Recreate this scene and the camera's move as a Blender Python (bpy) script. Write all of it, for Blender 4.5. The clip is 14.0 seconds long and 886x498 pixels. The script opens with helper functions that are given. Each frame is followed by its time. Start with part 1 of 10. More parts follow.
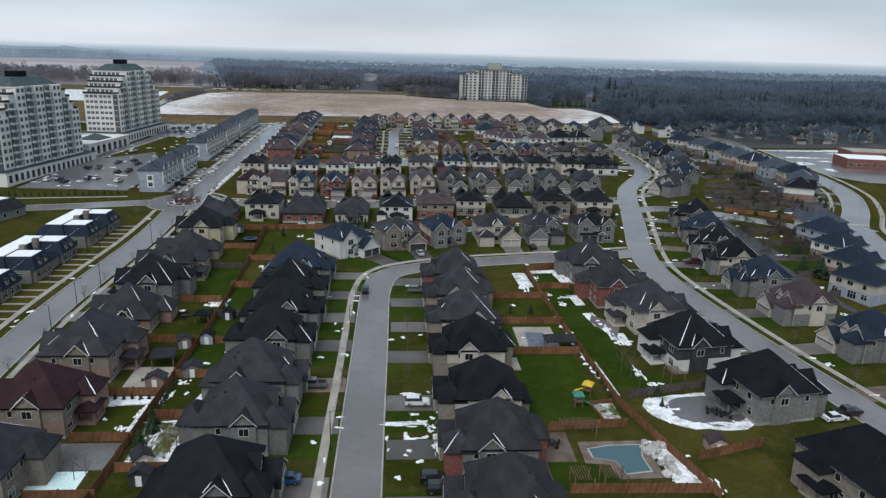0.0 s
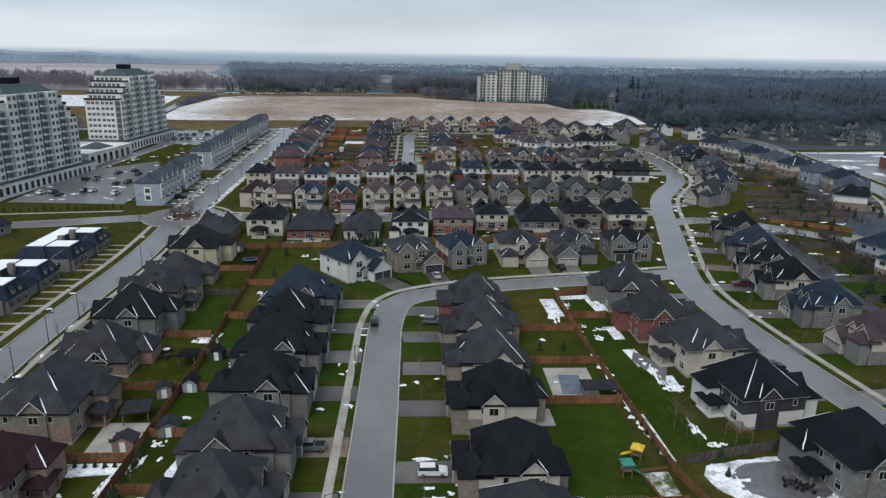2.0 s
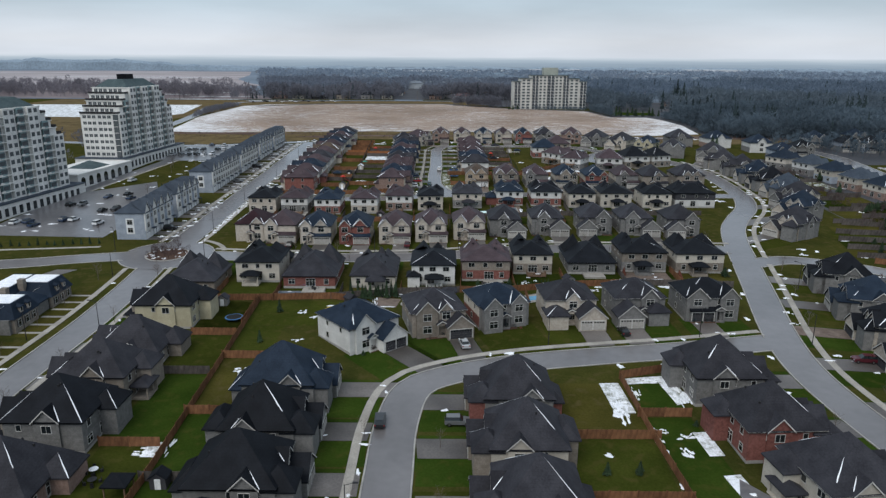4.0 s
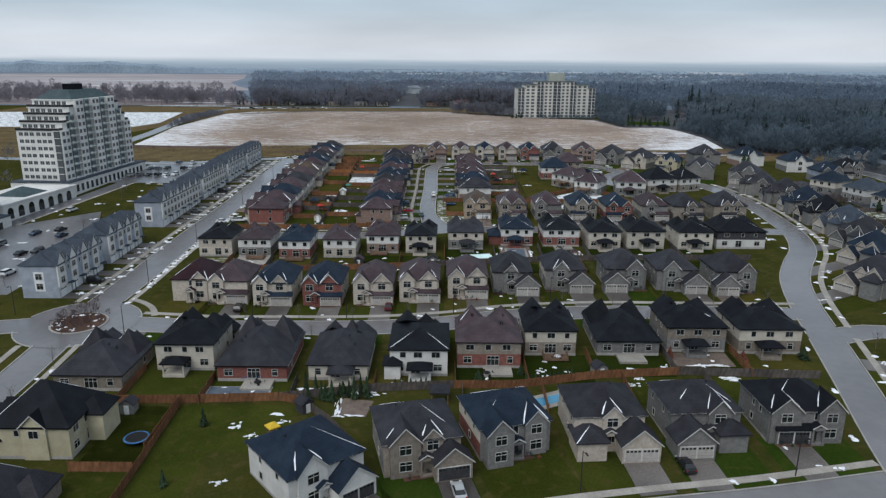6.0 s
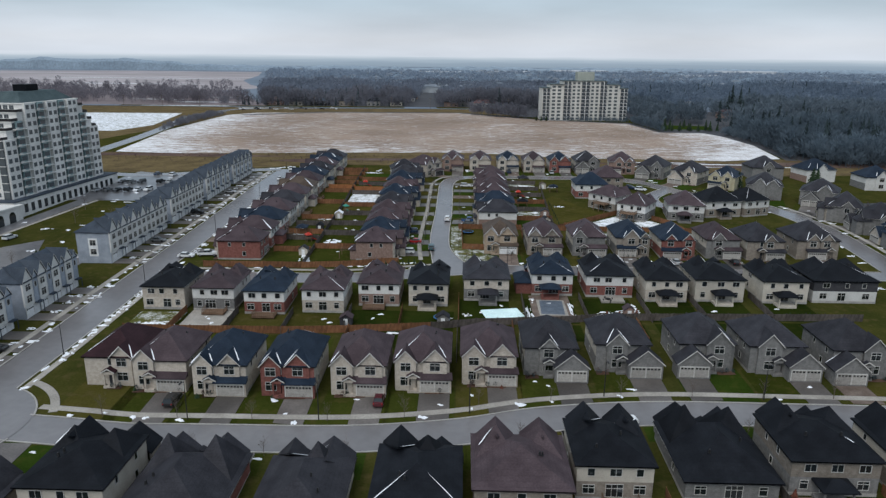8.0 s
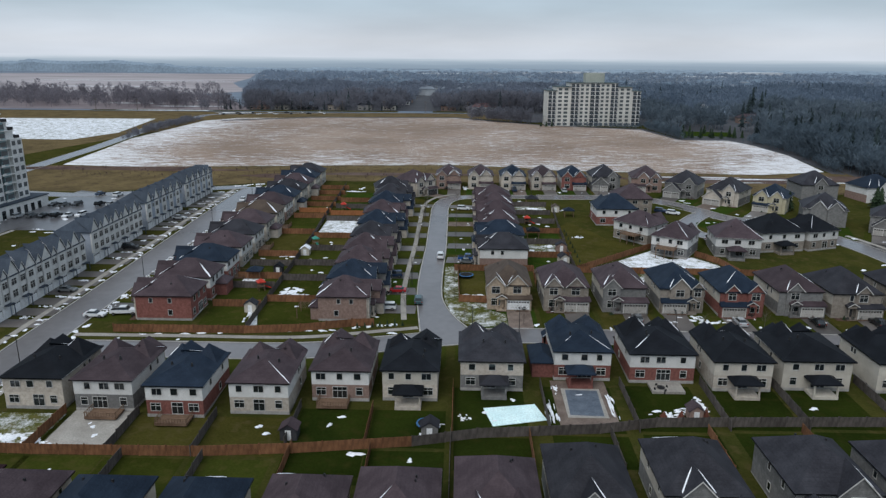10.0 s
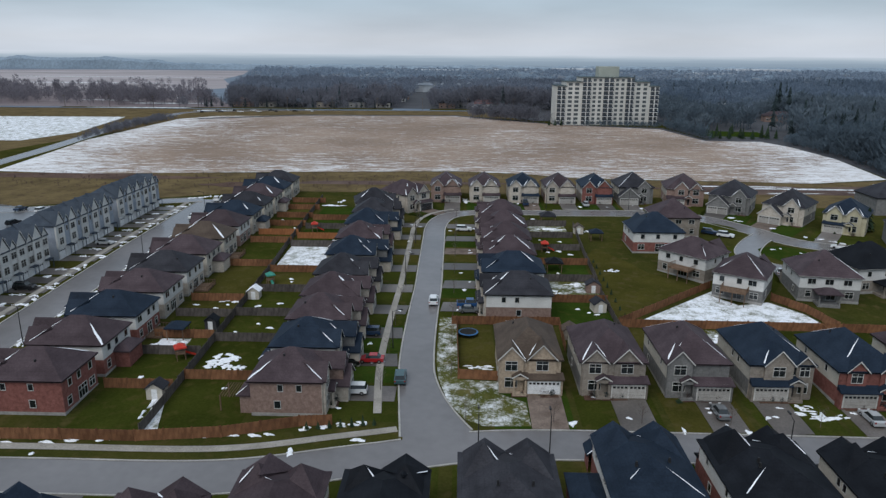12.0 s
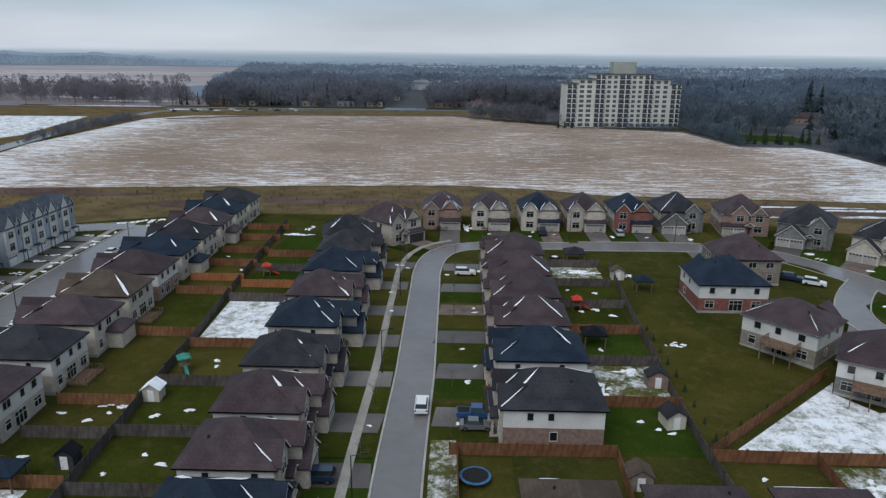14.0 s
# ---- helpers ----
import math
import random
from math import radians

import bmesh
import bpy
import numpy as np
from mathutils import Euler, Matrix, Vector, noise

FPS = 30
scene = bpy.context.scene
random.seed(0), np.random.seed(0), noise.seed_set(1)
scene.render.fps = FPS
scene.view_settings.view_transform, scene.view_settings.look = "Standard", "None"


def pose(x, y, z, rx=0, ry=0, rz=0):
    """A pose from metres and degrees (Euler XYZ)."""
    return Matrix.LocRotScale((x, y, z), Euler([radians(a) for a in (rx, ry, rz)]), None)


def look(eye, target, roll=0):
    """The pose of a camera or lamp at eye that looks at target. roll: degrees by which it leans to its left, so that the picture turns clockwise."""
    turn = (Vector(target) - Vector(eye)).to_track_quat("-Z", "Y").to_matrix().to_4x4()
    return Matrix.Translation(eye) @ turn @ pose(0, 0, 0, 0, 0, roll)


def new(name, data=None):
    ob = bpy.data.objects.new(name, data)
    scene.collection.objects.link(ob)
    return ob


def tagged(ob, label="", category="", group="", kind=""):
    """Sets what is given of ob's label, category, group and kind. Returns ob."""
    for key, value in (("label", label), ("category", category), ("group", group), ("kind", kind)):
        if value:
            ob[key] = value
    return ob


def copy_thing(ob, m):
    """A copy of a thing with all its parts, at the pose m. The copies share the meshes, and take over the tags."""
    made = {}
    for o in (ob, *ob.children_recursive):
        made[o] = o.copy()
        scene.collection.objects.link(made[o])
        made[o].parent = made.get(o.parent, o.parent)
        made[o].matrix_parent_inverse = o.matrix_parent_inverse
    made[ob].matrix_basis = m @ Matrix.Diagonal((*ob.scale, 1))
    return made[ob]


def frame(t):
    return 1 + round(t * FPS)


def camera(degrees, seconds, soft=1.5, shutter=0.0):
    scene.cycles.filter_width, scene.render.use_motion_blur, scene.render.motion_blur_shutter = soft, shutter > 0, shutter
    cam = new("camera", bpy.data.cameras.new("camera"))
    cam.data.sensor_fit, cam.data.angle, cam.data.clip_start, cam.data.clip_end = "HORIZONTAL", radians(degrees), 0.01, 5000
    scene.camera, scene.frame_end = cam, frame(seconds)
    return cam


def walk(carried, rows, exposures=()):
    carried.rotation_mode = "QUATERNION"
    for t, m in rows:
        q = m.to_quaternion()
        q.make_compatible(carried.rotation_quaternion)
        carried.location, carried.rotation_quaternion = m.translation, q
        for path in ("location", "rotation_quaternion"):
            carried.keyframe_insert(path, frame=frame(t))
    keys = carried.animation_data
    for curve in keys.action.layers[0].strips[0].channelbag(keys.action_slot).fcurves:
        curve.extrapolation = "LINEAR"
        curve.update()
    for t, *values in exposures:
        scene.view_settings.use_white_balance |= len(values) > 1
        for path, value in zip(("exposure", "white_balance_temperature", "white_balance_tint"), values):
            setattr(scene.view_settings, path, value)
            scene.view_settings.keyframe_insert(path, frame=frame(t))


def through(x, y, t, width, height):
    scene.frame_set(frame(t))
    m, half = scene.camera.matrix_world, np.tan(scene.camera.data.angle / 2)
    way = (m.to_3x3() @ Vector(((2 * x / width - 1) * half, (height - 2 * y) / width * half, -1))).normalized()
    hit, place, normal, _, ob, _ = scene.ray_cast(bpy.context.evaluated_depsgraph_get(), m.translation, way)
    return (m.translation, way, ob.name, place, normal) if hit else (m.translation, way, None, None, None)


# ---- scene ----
cam = camera(65.1, 14.0, soft=1.35)
PATH = [
    (0, (-0.039, -1.056, 61.754), (0.104, 0.863, 61.209), 1.6),
    (0.5, (0.176, 0.869, 61.63), (0.312, 2.788, 61.085), 1.5),
    (1, (0.428, 4.864, 61.565), (0.545, 6.784, 61.02), 1.2),
    (1.5, (0.764, 11.893, 61.572), (0.865, 13.814, 61.028), 1.0),
    (2, (1.162, 21.028, 61.555), (1.254, 22.95, 61.011), 0.9),
    (2.5, (1.544, 30.944, 61.522), (1.633, 32.868, 60.98), 0.9),
    (3, (2.013, 41.162, 61.472), (2.057, 43.088, 60.935), 0.8),
    (3.2, (2.26, 45.561, 61.48), (2.27, 47.488, 60.942), 0.7),
    (5.3, (5.127, 95.658, 64.363), (5.127, 97.587, 63.835), 0.2),
    (5.5, (5.334, 100.613, 64.49), (5.333, 102.542, 63.962), 0.4),
    (6, (5.665, 113.184, 64.666), (5.664, 115.112, 64.136), 0.4),
    (6.5, (5.903, 125.987, 64.651), (5.887, 127.915, 64.118), 0.4),
    (7, (6.026, 138.86, 64.764), (6.004, 140.787, 64.23), 0.4),
    (7.5, (6.308, 151.554, 64.662), (6.274, 153.481, 64.127), 0.5),
    (8, (6.37, 164.12, 64.414), (6.318, 166.046, 63.877), 0.5),
    (8.2, (6.431, 169.139, 64.363), (6.381, 171.065, 63.828), 0.4),
    (10.3, (6.993, 221.8, 62.764), (6.944, 223.728, 62.232), 0.4),
    (10.5, (7.041, 226.802, 62.63), (6.99, 228.728, 62.094), 0.5),
    (11, (7.043, 239.282, 61.478), (6.993, 241.208, 60.94), 0.4),
    (11.5, (6.978, 251.448, 60.255), (6.929, 253.374, 59.716), 0.4),
    (12, (6.775, 264.021, 59.059), (6.727, 265.947, 58.521), 0.4),
    (12.5, (6.634, 276.748, 57.815), (6.588, 278.674, 57.277), 0.4),
    (13, (6.617, 289.483, 56.622), (6.57, 291.408, 56.081), 0.4),
    (13.5, (6.35, 302.305, 56.462), (6.305, 304.229, 55.919), 0.4),
    (14, (5.995, 314.791, 56.704), (5.955, 316.715, 56.16), 0.6),
]
walk(cam, [(t, look(eye, target, roll)) for t, eye, target, roll in PATH], ((0, 0.77, 6450, 9), (3, 0.76, 6450, 9), (5.5, 0.67, 6400, 9), (8, 0.70, 6390, 9), (10.5, 0.62, 6330, 9), (14, 0.52, 6270, 9)))

# ---------------------------------------------------------------- light
world = bpy.data.worlds.new("overcast")
scene.world = world
world.use_nodes = True
wn, wl = world.node_tree.nodes, world.node_tree.links
wn.clear()
sky = wn.new("ShaderNodeTexSky")
sky.sky_type, sky.sun_disc = "NISHITA", False
sky.sun_elevation, sky.sun_rotation = radians(50), radians(150)
sky.air_density, sky.dust_density = 1.0, 4.0
co = wn.new("ShaderNodeTexCoord")
sep = wn.new("ShaderNodeSeparateXYZ")
wl.new(co.outputs["Generated"], sep.inputs[0])
stretch = wn.new("ShaderNodeMapping")
stretch.inputs["Scale"].default_value = (1.6, 1.6, 9.0)
wl.new(co.outputs["Generated"], stretch.inputs[0])
clouds = wn.new("ShaderNodeTexNoise")
clouds.inputs["Scale"].default_value, clouds.inputs["Detail"].default_value = 1.7, 5.0
clouds.inputs["Roughness"].default_value = 0.5
wl.new(stretch.outputs[0], clouds.inputs["Vector"])
height = wn.new("ShaderNodeValToRGB")
height.color_ramp.elements[0].position, height.color_ramp.elements[0].color = 0.0, (0.51, 0.545, 0.60, 1)
height.color_ramp.elements[1].position, height.color_ramp.elements[1].color = 1.0, (0.50, 0.575, 0.66, 1)
for p, c in ((0.02, (0.52, 0.545, 0.585, 1)), (0.035, (0.475, 0.515, 0.565, 1)), (0.065, (0.395, 0.468, 0.53, 1)), (0.13, (0.345, 0.435, 0.53, 1))):
    e = height.color_ramp.elements.new(p)
    e.color = c
wl.new(sep.outputs["Z"], height.inputs[0])
shade = wn.new("ShaderNodeMapRange")
shade.inputs["From Min"].default_value, shade.inputs["From Max"].default_value = 0.3, 0.7
shade.inputs["To Min"].default_value, shade.inputs["To Max"].default_value = 0.88, 1.1
wl.new(clouds.outputs["Fac"], shade.inputs["Value"])
cloudy = wn.new("ShaderNodeMix")
cloudy.data_type, cloudy.blend_type = "RGBA", "MULTIPLY"
cloudy.inputs["Factor"].default_value = 1.0
wl.new(height.outputs[0], cloudy.inputs["A"])
wl.new(shade.outputs[0], cloudy.inputs["B"])
clear_part = wn.new("ShaderNodeBackground")
clear_part.inputs["Strength"].default_value = 0.05
wl.new(sky.outputs[0], clear_part.inputs["Color"])
cloud_part = wn.new("ShaderNodeBackground")
cloud_part.inputs["Strength"].default_value = 0.86
wl.new(cloudy.outputs["Result"], cloud_part.inputs["Color"])
both = wn.new("ShaderNodeMixShader")
both.inputs[0].default_value = 0.92
wl.new(clear_part.outputs[0], both.inputs[1])
wl.new(cloud_part.outputs[0], both.inputs[2])
out = wn.new("ShaderNodeOutputWorld")
wl.new(both.outputs[0], out.inputs[0])

sun = new("sun", bpy.data.lights.new("sun", "SUN"))
sun.data.energy, sun.data.angle, sun.data.color = 1.2, radians(45), (1.0, 0.965, 0.925)
sun.matrix_world = look((0, 0, 100), (42, 72, 0))

# ---------------------------------------------------------------- materials
def paint(name, dark, light, scale=0.6, fine=9.0, rough=0.85, bump=0.15, vary=0.1, metal=0.0, stretch=(1, 1, 1), spec=0.15, grit=0.2):
    """A worn surface: two colours in broad stains, a fine grain with relief, and a small difference from object to object."""
    m = bpy.data.materials.new(name)
    m.use_nodes = True
    n, l = m.node_tree.nodes, m.node_tree.links
    b = n["Principled BSDF"]
    b.inputs["Roughness"].default_value, b.inputs["Metallic"].default_value = rough, metal
    b.inputs["Specular IOR Level"].default_value = spec
    tc, mp = n.new("ShaderNodeTexCoord"), n.new("ShaderNodeMapping")
    mp.inputs["Scale"].default_value = stretch
    l.new(tc.outputs["Object"], mp.inputs[0])
    big, small = n.new("ShaderNodeTexNoise"), n.new("ShaderNodeTexNoise")
    big.inputs["Scale"].default_value, big.inputs["Detail"].default_value = scale, 4
    small.inputs["Scale"].default_value, small.inputs["Detail"].default_value = fine, 3
    ramp = n.new("ShaderNodeValToRGB")
    ramp.color_ramp.elements[0].position, ramp.color_ramp.elements[0].color = 0.35, (*dark, 1)
    ramp.color_ramp.elements[1].position, ramp.color_ramp.elements[1].color = 0.65, (*light, 1)
    for t in (big, small):
        l.new(mp.outputs[0], t.inputs["Vector"])
    l.new(big.outputs["Fac"], ramp.inputs[0])
    grain = n.new("ShaderNodeMapRange")
    grain.inputs["From Min"].default_value, grain.inputs["From Max"].default_value = 0.3, 0.7
    grain.inputs["To Min"].default_value, grain.inputs["To Max"].default_value = 1 - grit, 1 + grit
    l.new(small.outputs["Fac"], grain.inputs["Value"])
    info, tone = n.new("ShaderNodeObjectInfo"), n.new("ShaderNodeMapRange")
    tone.inputs["To Min"].default_value, tone.inputs["To Max"].default_value = 1 - vary, 1 + vary
    l.new(info.outputs["Random"], tone.inputs["Value"])
    mul = n.new("ShaderNodeMath")
    mul.operation = "MULTIPLY"
    l.new(grain.outputs[0], mul.inputs[0])
    l.new(tone.outputs[0], mul.inputs[1])
    mix = n.new("ShaderNodeMix")
    mix.data_type, mix.blend_type = "RGBA", "MULTIPLY"
    mix.inputs["Factor"].default_value = 1.0
    l.new(ramp.outputs[0], mix.inputs["A"])
    l.new(mul.outputs[0], mix.inputs["B"])
    l.new(mix.outputs["Result"], b.inputs["Base Color"])
    if bump:
        bp = n.new("ShaderNodeBump")
        bp.inputs["Strength"].default_value, bp.inputs["Distance"].default_value = bump, 0.05
        l.new(small.outputs["Fac"], bp.inputs["Height"])
        l.new(bp.outputs[0], b.inputs["Normal"])
    return m


def courses(m, size, depth, axis="Z"):
    """Darker joints at an even pitch along one axis: lap siding, shingle rows, fence boards."""
    n, l = m.node_tree.nodes, m.node_tree.links
    b = n["Principled BSDF"]
    tc, sp = n.new("ShaderNodeTexCoord"), n.new("ShaderNodeSeparateXYZ")
    l.new(tc.outputs["Object"], sp.inputs[0])
    sc, fr, gt = n.new("ShaderNodeMath"), n.new("ShaderNodeMath"), n.new("ShaderNodeMapRange")
    sc.operation, sc.inputs[1].default_value = "DIVIDE", size
    fr.operation = "FRACT"
    l.new(sp.outputs[axis], sc.inputs[0])
    l.new(sc.outputs[0], fr.inputs[0])
    gt.inputs["From Min"].default_value, gt.inputs["From Max"].default_value = 0.0, 0.22
    gt.inputs["To Min"].default_value, gt.inputs["To Max"].default_value = 1 - depth, 1.0
    l.new(fr.outputs[0], gt.inputs["Value"])
    old = b.inputs["Base Color"].links[0].from_socket
    mix = n.new("ShaderNodeMix")
    mix.data_type, mix.blend_type = "RGBA", "MULTIPLY"
    mix.inputs["Factor"].default_value = 1.0
    l.new(old, mix.inputs["A"])
    l.new(gt.outputs[0], mix.inputs["B"])
    l.new(mix.outputs["Result"], b.inputs["Base Color"])
    return m


def grass(name, low, high, spread=0.25, dead=(0.13, 0.10, 0.045), snow=0.0):
    """Winter turf: two greens, a dead patchiness, and thin leftover snow where asked."""
    m = paint(name, low, high, scale=0.12, fine=2.6, rough=0.95, bump=0.3, vary=spread, spec=0.0, grit=0.16)
    n, l = m.node_tree.nodes, m.node_tree.links
    b = n["Principled BSDF"]
    old = b.inputs["Base Color"].links[0].from_socket
    tc = n.new("ShaderNodeTexCoord")
    patch, ramp = n.new("ShaderNodeTexNoise"), n.new("ShaderNodeValToRGB")
    patch.inputs["Scale"].default_value, patch.inputs["Detail"].default_value = 0.5, 7
    ramp.color_ramp.elements[0].position, ramp.color_ramp.elements[1].position = 0.53, 0.78
    l.new(tc.outputs["Object"], patch.inputs["Vector"])
    l.new(patch.outputs["Fac"], ramp.inputs[0])
    mix = n.new("ShaderNodeMix")
    mix.data_type = "RGBA"
    mix.inputs["B"].default_value = (*dead, 1)
    l.new(ramp.outputs[0], mix.inputs["Factor"])
    l.new(old, mix.inputs["A"])
    last = mix.outputs["Result"]
    if snow:
        flake, cut = n.new("ShaderNodeTexNoise"), n.new("ShaderNodeValToRGB")
        flake.inputs["Scale"].default_value, flake.inputs["Detail"].default_value = 0.32, 12
        flake.inputs["Roughness"].default_value = 0.86
        cut.color_ramp.elements[0].position, cut.color_ramp.elements[1].position = 0.58 - snow, 0.74 - snow
        l.new(tc.outputs["Object"], flake.inputs["Vector"])
        l.new(flake.outputs["Fac"], cut.inputs[0])
        mix = n.new("ShaderNodeMix")
        mix.data_type = "RGBA"
        mix.inputs["B"].default_value = (0.72, 0.74, 0.78, 1)
        l.new(cut.outputs[0], mix.inputs["Factor"])
        l.new(last, mix.inputs["A"])
        last = mix.outputs["Result"]
    l.new(last, b.inputs["Base Color"])
    return m


def field_material():
    """Stubble with rows of snow left between them; the snow grows thicker towards the field's rim."""
    m = paint("stubble_field", (0.195, 0.142, 0.108), (0.27, 0.203, 0.158), scale=0.02, fine=0.8, rough=0.95, bump=0.4, vary=0)
    n, l = m.node_tree.nodes, m.node_tree.links
    b = n["Principled BSDF"]
    old = b.inputs["Base Color"].links[0].from_socket
    tc, mp = n.new("ShaderNodeTexCoord"), n.new("ShaderNodeMapping")
    mp.inputs["Scale"].default_value = (0.085, 0.42, 1)
    mp.inputs["Rotation"].default_value = (0, 0, radians(3))
    l.new(tc.outputs["Object"], mp.inputs[0])
    rows, blot, add, cut = n.new("ShaderNodeTexNoise"), n.new("ShaderNodeTexNoise"), n.new("ShaderNodeMath"), n.new("ShaderNodeValToRGB")
    rows.inputs["Scale"].default_value, rows.inputs["Detail"].default_value = 1.0, 9
    rows.inputs["Roughness"].default_value = 0.82
    rows.inputs["Distortion"].default_value = 0.35
    blot.inputs["Scale"].default_value, blot.inputs["Detail"].default_value = 0.012, 5
    l.new(mp.outputs[0], rows.inputs["Vector"])
    l.new(tc.outputs["Object"], blot.inputs["Vector"])
    sp, east, south, west = n.new("ShaderNodeSeparateXYZ"), n.new("ShaderNodeMapRange"), n.new("ShaderNodeMapRange"), n.new("ShaderNodeMapRange")
    l.new(tc.outputs["Object"], sp.inputs[0])
    for node, axis, a, c, top in ((east, "X", 118, 180, 0.13), (south, "Y", 600, 545, 0.06), (west, "X", -135, -185, 0.12)):
        l.new(sp.outputs[axis], node.inputs["Value"])
        node.inputs["From Min"].default_value, node.inputs["From Max"].default_value = a, c
        node.inputs["To Min"].default_value, node.inputs["To Max"].default_value = 0, top
    fleck, less = n.new("ShaderNodeTexNoise"), n.new("ShaderNodeMath")
    fleck.inputs["Scale"].default_value, fleck.inputs["Detail"].default_value = 0.55, 6
    fleck.inputs["Roughness"].default_value = 0.8
    l.new(tc.outputs["Object"], fleck.inputs["Vector"])
    less.operation, less.inputs[1].default_value, less.inputs[2].default_value = "MULTIPLY_ADD", 0.34, -0.17
    l.new(fleck.outputs["Fac"], less.inputs[0])
    soft = n.new("ShaderNodeMath")
    soft.operation, soft.inputs[1].default_value = "MULTIPLY", 0.15
    l.new(blot.outputs["Fac"], soft.inputs[0])
    last = rows.outputs["Fac"]
    for extra in (less.outputs[0], soft.outputs[0], east.outputs[0], south.outputs[0], west.outputs[0]):
        add = n.new("ShaderNodeMath")
        add.operation = "ADD"
        l.new(last, add.inputs[0])
        l.new(extra, add.inputs[1])
        last = add.outputs[0]
    half = n.new("ShaderNodeMath")
    half.operation, half.inputs[1].default_value = "MULTIPLY", 0.5
    l.new(last, half.inputs[0])
    cut.color_ramp.elements[0].position, cut.color_ramp.elements[1].position = 0.306, 0.366
    l.new(half.outputs[0], cut.inputs[0])
    mix = n.new("ShaderNodeMix")
    mix.data_type = "RGBA"
    mix.inputs["B"].default_value = (0.64, 0.64, 0.655, 1)
    l.new(cut.outputs[0], mix.inputs["Factor"])
    l.new(old, mix.inputs["A"])
    l.new(mix.outputs["Result"], b.inputs["Base Color"])
    return m


def shiny(name, colour, rough=0.1, metal=0.0, spec=0.5):
    m = bpy.data.materials.new(name)
    m.use_nodes = True
    b = m.node_tree.nodes["Principled BSDF"]
    b.inputs["Base Color"].default_value = (*colour, 1)
    b.inputs["Roughness"].default_value, b.inputs["Metallic"].default_value = rough, metal
    b.inputs["Specular IOR Level"].default_value = spec
    return m


ROOF = {
    "black": paint("roof_black", (0.0066, 0.0076, 0.0100), (0.0110, 0.0126, 0.0162), 0.35, 4, rough=0.55, bump=0.2, spec=0.05, vary=0.15, grit=0.16),
    "navy": paint("roof_navy", (0.0114, 0.0181, 0.0298), (0.0184, 0.0279, 0.0441), 0.35, 4, rough=0.55, bump=0.2, spec=0.05, vary=0.12, grit=0.16),
    "grey": paint("roof_grey", (0.0224, 0.0224, 0.0270), (0.0361, 0.0361, 0.0426), 0.35, 4, rough=0.55, bump=0.2, spec=0.05, vary=0.15, grit=0.16),
    "brown": paint("roof_brown", (0.0431, 0.0315, 0.0357), (0.0644, 0.0479, 0.0534), 0.35, 4, rough=0.55, bump=0.2, spec=0.05, vary=0.15, grit=0.16),
    "tan": paint("roof_tan", (0.060, 0.045, 0.036), (0.088, 0.067, 0.053), 0.35, 4, rough=0.55, bump=0.2, spec=0.05, vary=0.05, grit=0.16),
    "maroon": paint("roof_maroon", (0.0230, 0.0115, 0.0140), (0.0340, 0.0170, 0.0205), 0.35, 4, rough=0.55, bump=0.2, spec=0.05, vary=0.1, grit=0.16),
    "slate": paint("roof_slate", (0.036, 0.046, 0.062), (0.054, 0.067, 0.086), 0.35, 4, rough=0.55, bump=0.2, spec=0.05, vary=0.1, grit=0.16),
}
for m in ROOF.values():
    courses(m, 0.34, 0.14)
